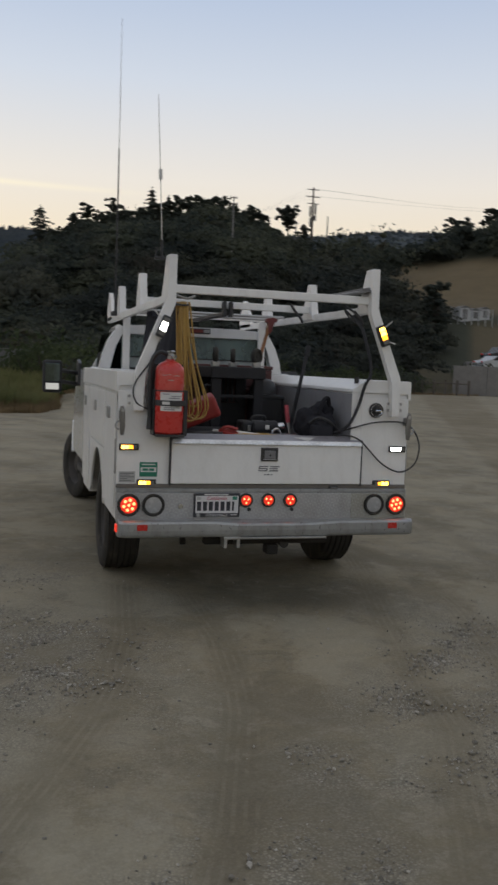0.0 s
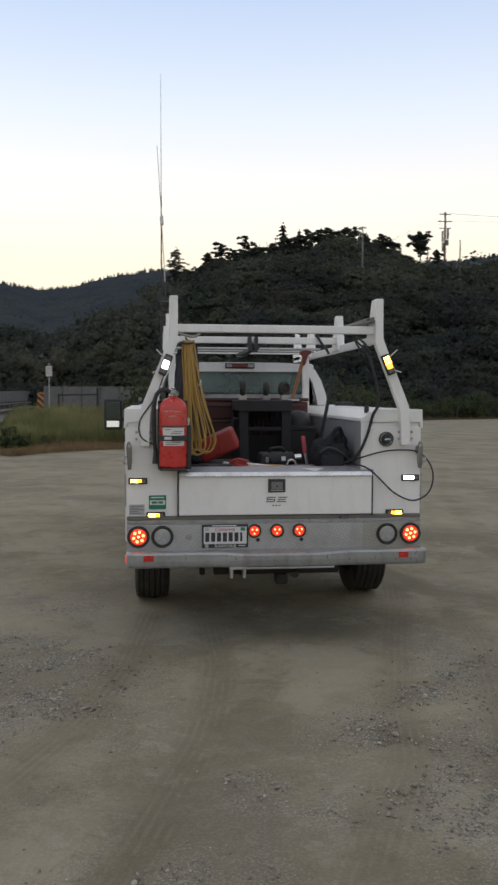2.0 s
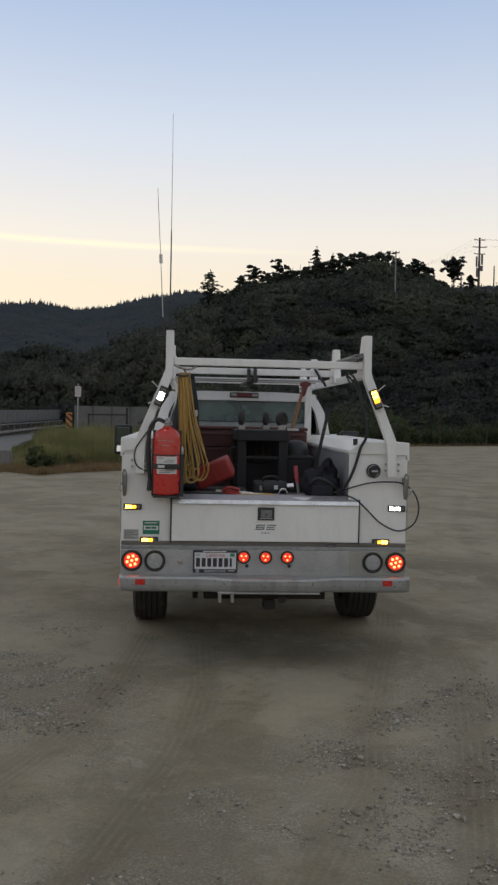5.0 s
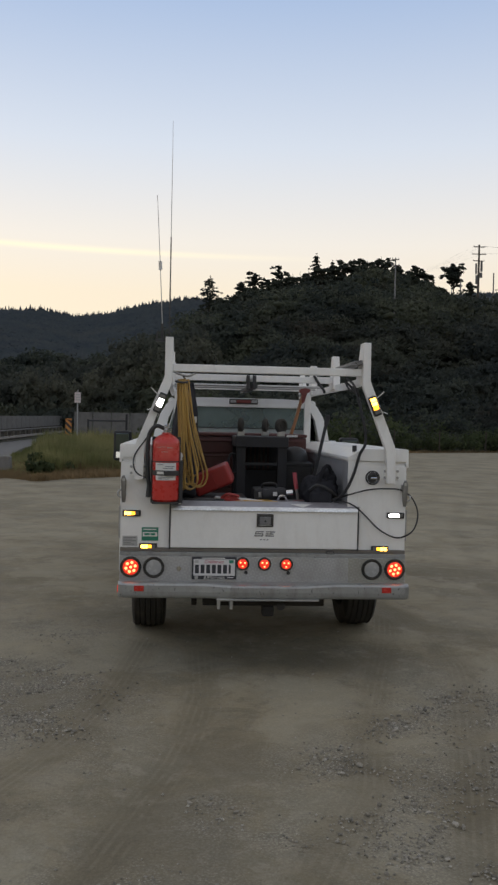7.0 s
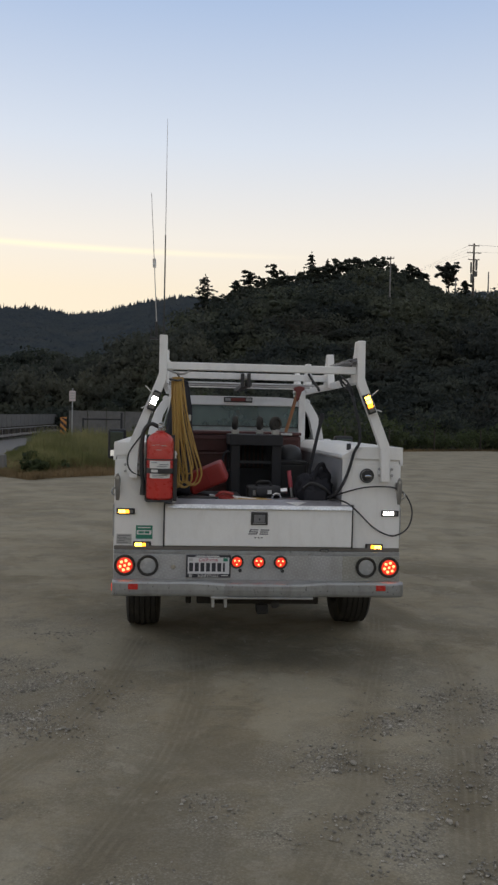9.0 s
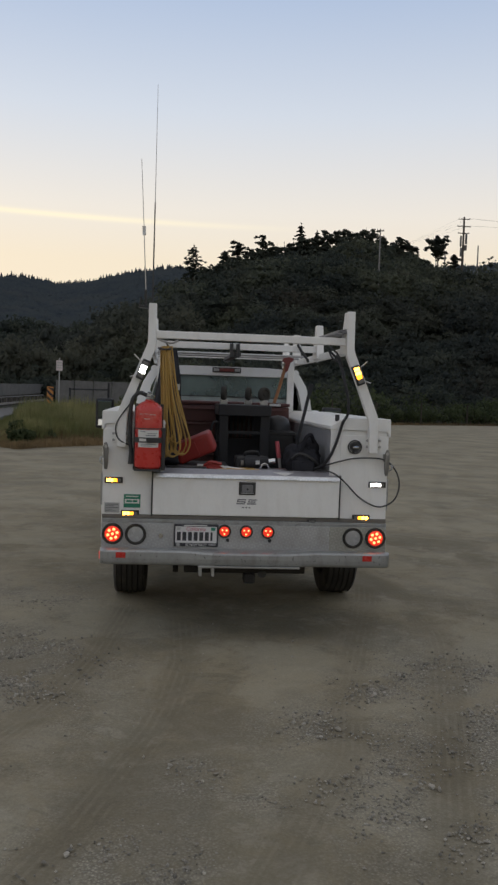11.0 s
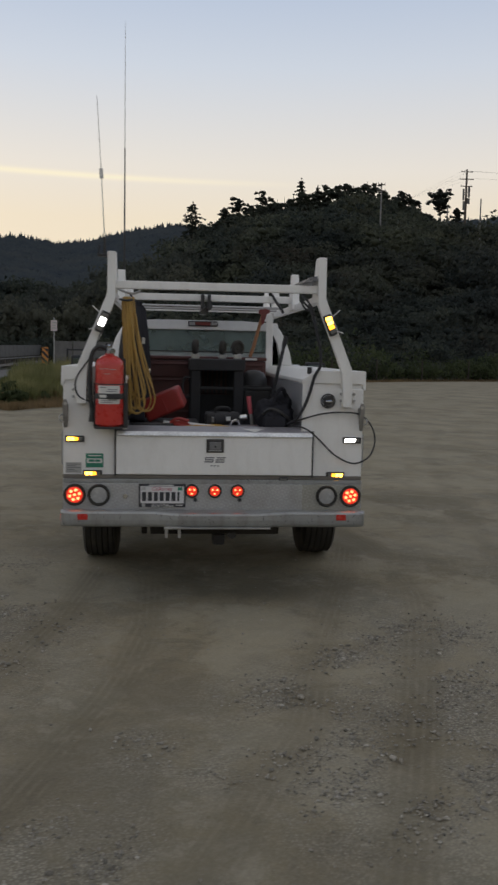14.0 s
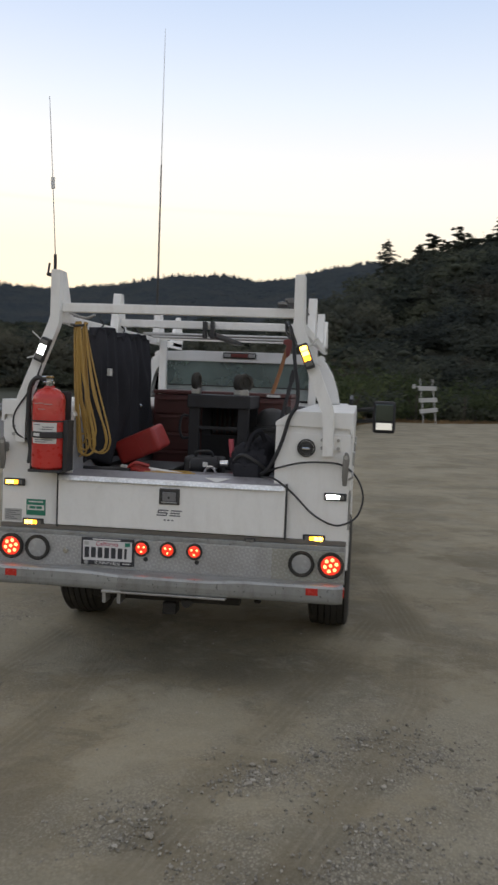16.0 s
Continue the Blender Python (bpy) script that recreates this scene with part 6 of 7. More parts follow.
def door_mirror(s):
    x0, x1, top = (1.125, 1.315, 1.60) if s < 0 else (1.15, 1.36, 1.575)
    m = part("door_mirror", box(s * x0, s * x1, 3.50, 3.62, 1.275, top, 0.035, seg=3), BLACKM, truck, "black telescoping tow mirror")
    up = box(s * (x0 + 0.025), s * (x1 - 0.025), -0.004, 0.004, -0.5 * (top - 1.42), 0.5 * (top - 1.42), 0.003)
    bmesh.ops.transform(up, matrix=pose(0, 3.494, (1.39 + top - 0.03) / 2, 4, 0, 0), verts=up.verts)
    part("mirror_glass", up, MIRRORD, m, "green-tinted flat mirror glass, dark reflection put into its colour")
    low = box(s * (x0 + 0.03), s * (x1 - 0.03), -0.004, 0.004, -0.035, 0.035, 0.003)
    bmesh.ops.transform(low, matrix=pose(0, 3.492, 1.34, -7, 0, 0), verts=low.verts)
    part("mirror_glass", low, MIRROR, m, "wide-angle mirror glass")
    part("mirror_divider", box(s * (x0 + 0.012), s * (x1 - 0.012), 3.486, 3.502, 1.377, 1.388, 0.003), BLACKM, m)
    for z in (1.39, 1.50):
        part("mirror_arm", tube([(s * 0.92, 3.75, z - 0.03), (s * (x0 + 0.02), 3.57, z)], 0.02, 8), BLACKP, m, "", True)
    part("mirror_sail", prism([(3.6, 1.36), (3.95, 1.36), (3.8, 1.62), (3.62, 1.58)], "x", s * 0.925, s * 0.96, 0.01), BLACKP, m)


door_mirror(-1)
door_mirror(1)
# two more unseen blocks that darken the ground beneath
part("light_stop_block", box(-0.36, 0.30, 2.1, 3.6, 0.42, 0.72, 0.05), UNDER, truck, "unseen dark block added to darken the truck's underside")
part("light_stop_box", box(-0.2, 0.2, 3.7, 4.9, 0.42, 0.75, 0.06), UNDER, truck)
part("cross_member", box(-0.5, 0.5, 0.75, 0.83, 0.52, 0.62, 0.01), UNDER, truck)
for sx in (-1, 1):
    part("shock_absorber", cyl((sx * 0.42, 1.2, 0.42), (sx * 0.36, 1.0, 0.66), 0.03, 10), UNDER, truck, "", True)

# ---- things on and in the truck ----
# fire extinguisher strapped to the near-side rear panel
ext = thing("fire_extinguisher", "large red fire extinguisher strapped upright to the truck's rear panel", "fire extinguisher", (-0.688, -0.062, 1.165))
cyl_ = lathe([(0.0, 0.0), (0.078, 0.0), (0.090, 0.012), (0.090, 0.385), (0.086, 0.41), (0.06, 0.438), (0.03, 0.452), (0.028, 0.462), (0.0, 0.462)], (-0.688, -0.062, 1.168), "z", 40)
part("cylinder", cyl_, REDEXT, ext, "glossy red cylinder", True)
part("valve", cyl((-0.688, -0.062, 1.625), (-0.688, -0.062, 1.668), 0.02, 16), STEEL, ext, "steel valve", True)
bm = box(-0.70, -0.676, -0.15, -0.02, 1.672, 1.684, 0.004)
box(-0.70, -0.676, -0.13, -0.03, 1.646, 1.654, 0.003, bm)
part("lever", bm, CHROME, ext, "squeeze lever")
part("gauge", lathe([(0.0, -0.012), (0.016, -0.012), (0.018, 0.0)], (-0.668, -0.085, 1.645), "y", 16), CHROME, ext)
part("hose", tube(spline([(-0.70, -0.06, 1.655), (-0.755, -0.07, 1.672), (-0.80, -0.06, 1.62), (-0.812, -0.05, 1.5), (-0.808, -0.04, 1.35), (-0.80, -0.03, 1.27)], 6), 0.014, 10), BLACKP, ext, "black rubber hose", True)
part("nozzle", cyl((-0.80, -0.03, 1.19), (-0.80, -0.03, 1.28), 0.022, 14, r2=0.013), BLACKP, ext, "black nozzle", True)


def wrap(z0, z1, a0, a1, r, name, mat, label=""):
    bm = bmesh.new()
    prev = None
    for t in np.linspace(a0, a1, 16):
        c, s = math.cos(t), math.sin(t)
        vs = [bm.verts.new((-0.688 + q * c, -0.062 + q * s, z)) for q, z in ((r, z0), (r, z1), (r + 0.0015, z1), (r + 0.0015, z0))]
        if prev:
            for k in range(4):
                bm.faces.new((prev[k], prev[(k + 1) % 4], vs[(k + 1) % 4], vs[k]))
        prev = vs
    return part(name, bm, mat, ext, label, True)


wrap(1.376, 1.428, -2.38, -0.72, 0.0905, "label", LABELW, "white printed label")
wrap(1.312, 1.345, -2.34, -0.72, 0.0905, "label", LABELW, "white lower label")
for k, (a0, a1) in enumerate(((-2.2, -1.75), (-1.6, -0.9), (-1.75, -1.0))):
    wrap(1.414 - k * 0.012, 1.418 - k * 0.012, a0, a1, 0.0922, "text_bar", INKG)
for z, a0, a1 in ((1.331, -2.1, -1.0), (1.32, -2.1, -1.3)):
    wrap(z, z + 0.004, a0, a1, 0.0922, "text_bar", INKG)
for z, a0, a1 in ((1.530, -2.25, -1.95), (1.533, -1.88, -1.6), (1.528, -1.5, -1.05), (1.500, -1.9, -1.45)):
    wrap(z, z + 0.0035, a0, a1, 0.0905, "text_bar", LABELS, "faint handwritten mark")
wrap(1.343, 1.378, -3.5, 0.4, 0.0925, "strap", BLACKP, "black steel strap")
wrap(1.432, 1.440, -3.5, 0.4, 0.0925, "strap", BLACKP)
part("strap_clasp", box(-0.70, -0.60, -0.172, -0.15, 1.345, 1.378, 0.006, seg=3), BLACKP, ext)
wrap(1.352, 1.370, -2.2, -1.65, 0.0955, "clasp_label", LABELW)
for xx, ww in ((-0.786, 0.008), (-0.598, 0.026)):
    part("cradle_arm", box(xx, xx + ww, -0.08, 0.03, 1.155, 1.44, 0.003), BLACKP, ext, "black cradle side")
bm = box(-0.785, -0.59, 0.024, 0.034, 1.18, 1.60, 0.003)
box(-0.775, -0.60, -0.14, 0.03, 1.152, 1.166, 0.003, bm)
part("bracket", bm, BLACKP, ext, "black wall bracket")

# yellow cord, coiled and hung from the rack
cord = thing("extension_cord", "yellow extension cord coiled in long loops, hanging from the ladder rack", "cord", (-0.56, 0.16, 2.0))
g = random.Random(5)
for k in range(11):
    f_ = k / 10
    xt = -0.617 + 0.062 * f_ + g.uniform(-0.006, 0.006)
    yt = 0.14 + g.uniform(-0.06, 0.05)
    zb = (1.225, 1.30, 1.24, 1.36, 1.235, 1.27, 1.24, 1.33, 1.25, 1.245, 1.255)[k]
    xl = -0.60 + 0.10 * f_ ** 1.3 + g.uniform(-0.008, 0.008)
    xr = xl + (0.03, 0.05, 0.045, 0.06, 0.10, 0.05, 0.08, 0.06, 0.09, 0.10, 0.095)[k]
    zm = 1.60 + g.uniform(-0.05, 0.05)
    rr, xc = (xr - xl) / 2, (xl + xr) / 2
    pts = [(xt, yt, 2.0), (xt - 0.004, yt - 0.015, 1.93), (xt * 0.55 + xl * 0.45, yt - 0.02, zm), (xl - 0.002, yt, zb + rr * 2.2)]
    pts += [(xc + rr * math.cos(t_), yt + 0.005, zb + rr * 1.15 + rr * 1.15 * math.sin(t_)) for t_ in np.linspace(math.pi * 1.12, math.pi * 1.9, 6)]
    pts += [(xr + 0.003, yt - 0.012, zb + rr * 2.0 + 0.02), (xt * 0.45 + xr * 0.55 - 0.012, yt - 0.02, zm + 0.03), (xt + 0.012, yt - 0.02, 1.94), (xt + 0.006, yt, 2.0)]
    part("loop", tube(spline(pts, 7), 0.0055, 7), YELLOW, cord, "", True)
part("tie", tube(spline([(-0.635, 0.12, 1.985), (-0.59, 0.06, 1.975), (-0.545, 0.12, 1.985), (-0.59, 0.2, 1.985), (-0.635, 0.12, 1.985)], 4), 0.007, 6), BLACKP, cord, "black tie")
part("hook", tube(spline([(-0.685, 0.14, 2.045), (-0.66, 0.14, 2.06), (-0.62, 0.14, 2.04), (-0.55, 0.14, 2.025), (-0.50, 0.14, 2.045)], 5), 0.008, 8), STEEL, cord, "steel hook over the rail", True)


def jacket(name, x, y0, y1, ztop, zbot, seed, label):
    """A garment hanging in folds along the rack's side rail."""
    gg = np.random.default_rng(seed)
    e = thing(name, label, "jacket", (x, (y0 + y1) / 2, ztop))
    nu, nv = 46, 26
    vs, fs = [], []
    ph = gg.uniform(0, 6, 4)
    for side in (0, 1):
        for j in range(nv):
            t = j / (nv - 1)
            for i in range(nu):
                u = i / (nu - 1)
                wide = 0.80 + 0.20 * min(1, t * 4.0)
                y = (y0 + y1) / 2 + (u - 0.5) * (y1 - y0) * wide
                bul = math.sin(math.pi * u) ** 0.5 * (0.05 + 0.03 * math.sin(math.pi * t))
                fold = 0.024 * math.sin(u * 11 + ph[0] + 2.5 * t) * (0.25 + 0.75 * t) + 0.012 * math.sin(u * 27 + ph[1] - 4 * t) * (0.4 + 0.6 * t) + 0.010 * math.sin(t * 7 + u * 6 + ph[2])
                xx = x + (1 if side else -1) * bul + fold
                z = ztop - t * (ztop - zbot) - (0.05 * abs(u - 0.5) + 0.018 * math.sin(u * 17 + ph[1]) + 0.012 * math.sin(u * 37)) * (1 - t) - 0.03 * math.sin(u * 8 + ph[3]) * t
                vs.append((xx - x, y - (y0 + y1) / 2, z - ztop))
    off = nu * nv
    for j in range(nv - 1):
        for i in range(nu - 1):
            a = j * nu + i
            fs.append((a, a + 1, a + nu + 1, a + nu))
            fs.append((off + a, off + a + nu, off + a + nu + 1, off + a + 1))
    for j in range(nv - 1):
        for i in (0, nu - 1):
            a = j * nu + i
            fs.append((a, a + nu, off + a + nu, off + a))
    for i in range(nu - 1):
        fs.append((i, i + 1, off + i + 1, off + i))
        a = (nv - 1) * nu + i
        fs.append((a, a + 1, off + a + 1, off + a))
    o = mesh_object("cloth", np.array(vs), np.array(fs), CLOTH, e, True)
    ORIGIN[o] = ORIGIN[e]
    part("hanger", tube(spline([(x, (y0 + y1) / 2 - 0.13, ztop - 0.03), (x, (y0 + y1) / 2, ztop + 0.03), (x - 0.02, (y0 + y1) / 2, ztop + 0.06)], 5), 0.006, 6), BLACKP, e)
    return e


j1 = jacket("work_jacket", -0.565, 0.24, 0.80, 1.985, 1.17, 3, "black work jacket hanging in folds from the rack rail")
jacket("work_jacket", -0.545, 0.66, 1.20, 1.975, 1.22, 5, "black work jacket hanging between two others from the rack rail")
j2 = jacket("work_jacket", -0.56, 1.06, 1.64, 1.985, 1.20, 8, "black work coat hanging behind another from the rack rail")
part("patch", box(-0.50, -0.478, 0.40, 0.45, 1.70, 1.745, 0.004), LABELW, j1, "pale reflective patch")
part("button", lathe([(0.0, -0.012), (0.022, -0.01), (0.024, 0.0)], (-0.47, 1.08, 1.50), "y", 16), CHROME, j2, "bright round badge")

# dark red tool chest across the bed's front
chest = thing("tool_chest", "dark red steel tool chest with drawers across the truck bed", "tool chest", (0.02, 2.0, 0.87))
part("case", box(-0.52, 0.52, 1.72, 2.37, 0.872, 1.585, 0.012), MAROON, chest, "dark red case, worn")
part("lid", box(-0.525, 0.525, 1.71, 2.37, 1.588, 1.618, 0.01), MAROON, chest)
for k in range(5):
    z0 = 0.90 + k * 0.135
    for a, b in ((-0.5, -0.01), (0.01, 0.5)):
        d = part("drawer", box(a, b, 1.706, 1.722, z0, z0 + 0.125, 0.006), MAROON, chest)
        part("pull", box(a + 0.02, b - 0.02, 1.694, 1.708, z0 + 0.102, z0 + 0.116, 0.004), MAROON, d)
part("label", box(0.34, 0.44, 1.700, 1.7085, 1.592, 1.612, 0.001), LABELW, chest, "pale label")

# black cart lying upside down, casters up
cart = thing("utility_cart", "black steel cart lying upside down in the truck bed", "cart", (0.07, 1.35, 0.87))
for x in (-0.135, 0.205):
    for y in (1.15, 1.66):
        part("leg", box(x, x + 0.075, y, y + 0.05, 0.872, 1.53, 0.006), BLACKM, cart)
part("shelf", box(-0.145, 0.29, 1.13, 1.69, 1.51, 1.60, 0.008), BLACKM, cart, "black deck, underside up")
part("shelf", box(-0.145, 0.29, 1.13, 1.69, 0.90, 0.95, 0.008), BLACKM, cart)
for x, y, a in ((-0.10, 1.22, 80), (0.235, 1.22, 38), (0.14, 1.6, 75)):
    c = part("caster", lathe([(0.0, -0.012), (0.014, -0.012), (0.016, -0.007), (0.036, -0.007), (0.041, -0.02), (0.053, -0.021), (0.062, -0.012), (0.062, 0.012), (0.053, 0.021), (0.041, 0.02), (0.036, 0.007), (0.016, 0.007), (0.014, 0.012), (0.0, 0.012)], (0, 0, 0), "y", 24), RUBBER, cart, "black rubber caster wheel", True)
    c.matrix_basis = pose(x - 0.07, y - 1.35, 1.69 - 0.87, 0, 0, a) @ pose(0.07, 1.35, 0.87)
    part("fork", box(x - 0.03, x + 0.03, y - 0.03, y + 0.03, 1.60, 1.645, 0.006), STEEL, cart, "steel caster fork")
part("back_panel", box(-0.13, 0.275, 1.655, 1.665, 0.96, 1.30, 0.003), BLACKM, cart, "black sheet back")
for k in range(7):
    part("slat", box(-0.045 + k * 0.038, -0.025 + k * 0.038, 1.64, 1.655, 1.31, 1.505, 0.003), BLACKM, cart)
part("cross_rail", box(-0.06, 0.205, 1.16, 1.19, 1.36, 1.385, 0.004), BLACKM, cart)
part("handle", tube(spline([(-0.14, 1.18, 1.45), (-0.18, 1.17, 1.45), (-0.20, 1.17, 1.38), (-0.18, 1.17, 1.30), (-0.14, 1.18, 1.30)], 5), 0.01, 8), BLACKM, cart, "", True)

# red fuel can tipped over
can = thing("fuel_can", "red plastic fuel can tipped on its side in the truck bed", "fuel can", (-0.33, 0.70, 0.87))
bm = box(-0.148, 0.148, -0.10, 0.10, 0.0, 0.155, 0.03, seg=4)
bmesh.ops.transform(bm, matrix=pose(-0.308, 0.70, 1.205, 8, -24, -10), verts=bm.verts)
b_ = part("tank", bm, REDCAN, can, "red ribbed plastic tank", True)
bm = tube(spline([(-0.146, 0.02, 0.04), (-0.18, 0.02, 0.06), (-0.18, 0.02, 0.12), (-0.146, 0.02, 0.14)], 5), 0.017, 10)
bmesh.ops.transform(bm, matrix=pose(-0.308, 0.70, 1.205, 8, -24, -10), verts=bm.verts)
part("grip", bm, REDCAN, can, "", True)
bm = cyl((-0.145, -0.05, 0.12), (-0.175, -0.05, 0.12), 0.026, 18, bevel=0.004)
bmesh.ops.transform(bm, matrix=pose(-0.308, 0.70, 1.205, 8, -24, -10), verts=bm.verts)
part("cap", bm, BLACKP, can, "black screw cap", True)
bm = box(0.015, 0.022, -0.104, -0.099, 0.006, 0.149, 0.002)
bmesh.ops.transform(bm, matrix=pose(-0.308, 0.70, 1.205, 8, -24, -10), verts=bm.verts)
part("moulding", bm, REDCAN, can)
crate = thing("storage_crate", "black plastic storage crate on the truck bed floor", "crate", (-0.3, 0.72, 0.87))
part("tub", box(-0.54, -0.10, 0.5, 0.98, 0.872, 1.14, 0.02), BLACKP, crate)
part("rim", box(-0.55, -0.09, 0.49, 0.99, 1.12, 1.145, 0.006), BLACKP, crate)
crate2 = thing("storage_crate", "black plastic storage crate with tools lying on it", "crate", (0.2, 0.62, 0.87))
part("tub", box(-0.05, 0.56, 0.46, 0.98, 0.872, 1.10, 0.02), BLACKP, crate2)
part("rim", box(-0.06, 0.57, 0.455, 0.99, 1.08, 1.105, 0.006), BLACKP, crate2)
crate3 = thing("tool_tray", "grey steel tool tray lying behind the tailgate", "tool tray", (-0.2, 0.3, 0.87))
part("tray", box(-0.57, 0.57, 0.125, 0.44, 0.872, 1.142, 0.012), TRAYGREY, crate3)

# loose tools
pk = thing("pulaski_axe", "axe with red head and wooden handle standing in the truck bed", "axe", (0.40, 1.85, 1.62))
part("handle", tube(spline([(0.38, 1.70, 1.62), (0.42, 1.71, 1.75), (0.46, 1.72, 1.90), (0.485, 1.73, 1.98)], 5), 0.015, 10), WOODH, pk, "orange-brown wooden handle", True)
part("head", prism([(0.445, 1.99), (0.45, 2.02), (0.50, 2.03), (0.545, 2.02), (0.54, 1.995), (0.51, 1.985), (0.495, 1.91), (0.475, 1.89), (0.465, 1.93), (0.475, 1.985)], "y", 1.70, 1.76, 0.005), AXERED, pk, "red painted axe head")
hm = thing("hammer", "hammer with red rubber grip lying on the tools", "hammer", (0.27, 0.5, 1.1))
part("grip", tube(spline([(0.262, 0.50, 1.345), (0.268, 0.495, 1.29), (0.278, 0.49, 1.22)], 4), 0.016, 10), PINKGRIP, hm, "faded pink-red grip", True)
part("shaft", tube([(0.278, 0.49, 1.225), (0.292, 0.47, 1.11)], 0.011, 8), STEEL, hm, "", True)
part("head", box(0.25, 0.34, 0.45, 0.49, 1.106, 1.14, 0.008), REDCAN, hm)
pr = thing("bolt_cutter", "bolt cutter with red jaws and pale handles lying across the bed", "bolt cutter", (-0.2, 0.25, 1.12))
part("jaw", prism([(-0.30, 1.13), (-0.27, 1.185), (-0.2, 1.19), (-0.16, 1.16), (-0.2, 1.14), (-0.25, 1.15), (-0.26, 1.118)], "y", 0.2, 0.26, 0.006), REDCAN, pr, "red jaws")
part("handle", tube(spline([(-0.18, 0.22, 1.165), (-0.05, 0.23, 1.15), (0.06, 0.24, 1.135)], 5), 0.012, 8), LABELW, pr, "pale handle", True)
part("handle", tube(spline([(-0.18, 0.25, 1.145), (-0.05, 0.28, 1.13), (0.05, 0.30, 1.128)], 5), 0.012, 8), WOODH, pr, "", True)
cr = thing("drill", "black power drill lying among the tools", "drill", (0.11, 0.52, 1.1))
bm = cyl((0.02, 0.5, 1.17), (0.2, 0.5, 1.19), 0.045, 16, bevel=0.01)
box(0.1, 0.15, 0.47, 0.53, 1.106, 1.17, 0.012, bm)
part("body", bm, BLACKM, cr, "", True)
part("chuck", cyl((0.2, 0.5, 1.19), (0.25, 0.5, 1.195), 0.022, 12), CHROME, cr, "", True)
part("badge", box(0.1, 0.13, 0.452, 0.458, 1.17, 1.2, 0.002), LABELW, cr)
tc = thing("tool_case", "black moulded tool case lying among the tools", "tool case", (0.09, 0.62, 1.105))
part("shell", box(-0.04, 0.20, 0.56, 0.74, 1.106, 1.22, 0.022, seg=3), BLACKP, tc)
part("carry_handle", tube(spline([(0.03, 0.60, 1.215), (0.04, 0.58, 1.25), (0.12, 0.58, 1.255), (0.14, 0.60, 1.215)], 5), 0.010, 8), BLACKP, tc, "", True)
part("latch", box(0.00, 0.025, 0.552, 0.561, 1.15, 1.19, 0.003), STEEL, tc, "dull steel latch")
part("latch", box(0.14, 0.165, 0.552, 0.561, 1.15, 1.19, 0.003), STEEL, tc, "dull steel latch")
hl = thing("safety_helmet", "black helmet lying on the drawers' ledge in the truck bed", "helmet", (0.42, 1.58, 1.34))
part("shell", lathe([(0.115, 0.0), (0.112, 0.05), (0.09, 0.105), (0.05, 0.13), (0.0, 0.137)], (0.40, 1.56, 1.38), "z", 28), BLACKP, hl, "", True)
part("brim", lathe([(0.10, 0.0), (0.135, -0.004), (0.135, 0.004), (0.10, 0.008)], (0.40, 1.55, 1.38), "z", 28), BLACKP, hl, "", True)
ub = thing("storage_bin", "black plastic bin standing in the truck bed", "bin", (0.42, 1.55, 0.87))
part("tub", box(0.30, 0.53, 1.40, 1.69, 0.872, 1.36, 0.025, seg=3), BLACKP, ub)
part("rim", box(0.293, 0.537, 1.393, 1.697, 1.35, 1.378, 0.006), BLACKP, ub)
pp2 = thing("pliers", "pliers with red grips lying behind the tailgate", "pliers", (-0.33, 0.2, 1.145))
for k, dx in enumerate((0.0, 0.05)):
    part("grip", tube(spline([(-0.30 + dx * 0.3, 0.21, 1.165), (-0.25 + dx, 0.19, 1.20 - dx), (-0.17 + dx * 0.6, 0.20, 1.185 - dx * 0.8)], 5), 0.011, 8), REDCAN, pp2, "red dipped grip", True)
part("jaw", prism([(-0.35, 1.150), (-0.34, 1.185), (-0.30, 1.18), (-0.29, 1.152)], "y", 0.20, 0.225, 0.004), STEEL, pp2, "steel jaws")
sh = thing("shackle", "bright steel shackle on the tools", "shackle", (0.16, 0.4, 1.115))
part("bow", tube(spline([(0.14, 0.39, 1.12), (0.13, 0.38, 1.16), (0.16, 0.38, 1.18), (0.19, 0.38, 1.16), (0.18, 0.39, 1.12)], 5), 0.009, 8), CHROME, sh, "", True)
rp = thing("rope", "thin yellow rope lying loose among the tools", "rope", (-0.02, 0.3, 1.145))
part("run", tube(spline([(-0.22, 0.19, 1.15), (-0.10, 0.17, 1.152), (0.02, 0.19, 1.15), (0.07, 0.25, 1.152), (0.0, 0.31, 1.15), (-0.10, 0.27, 1.151), (-0.14, 0.22, 1.153), (0.04, 0.16, 1.152), (0.1, 0.2, 1.15)], 6), 0.006, 6), YELLOW, rp, "", True)
gh = thing("garden_hose", "short piece of dark green hose lying behind the tailgate", "hose", (-0.42, 0.25, 1.15))
part("run", tube(spline([(-0.56, 0.2, 1.156), (-0.46, 0.17, 1.158), (-0.36, 0.2, 1.157), (-0.28, 0.17, 1.156)], 6), 0.013, 8), BLACKP, gh, "", True)
pp = thing("paper_sheet", "folded white sheet lying on the tailgate's cap", "paper", (0.26, 0.04, 1.14))
bm = prism([(0.185, 0.062), (0.33, 0.066), (0.262, 0.0)], "z", 1.130, 1.132)
for v_ in bm.verts:
    v_.co.z += v_.co.y * 0.268
part("sheet", bm, LABELW, pp)

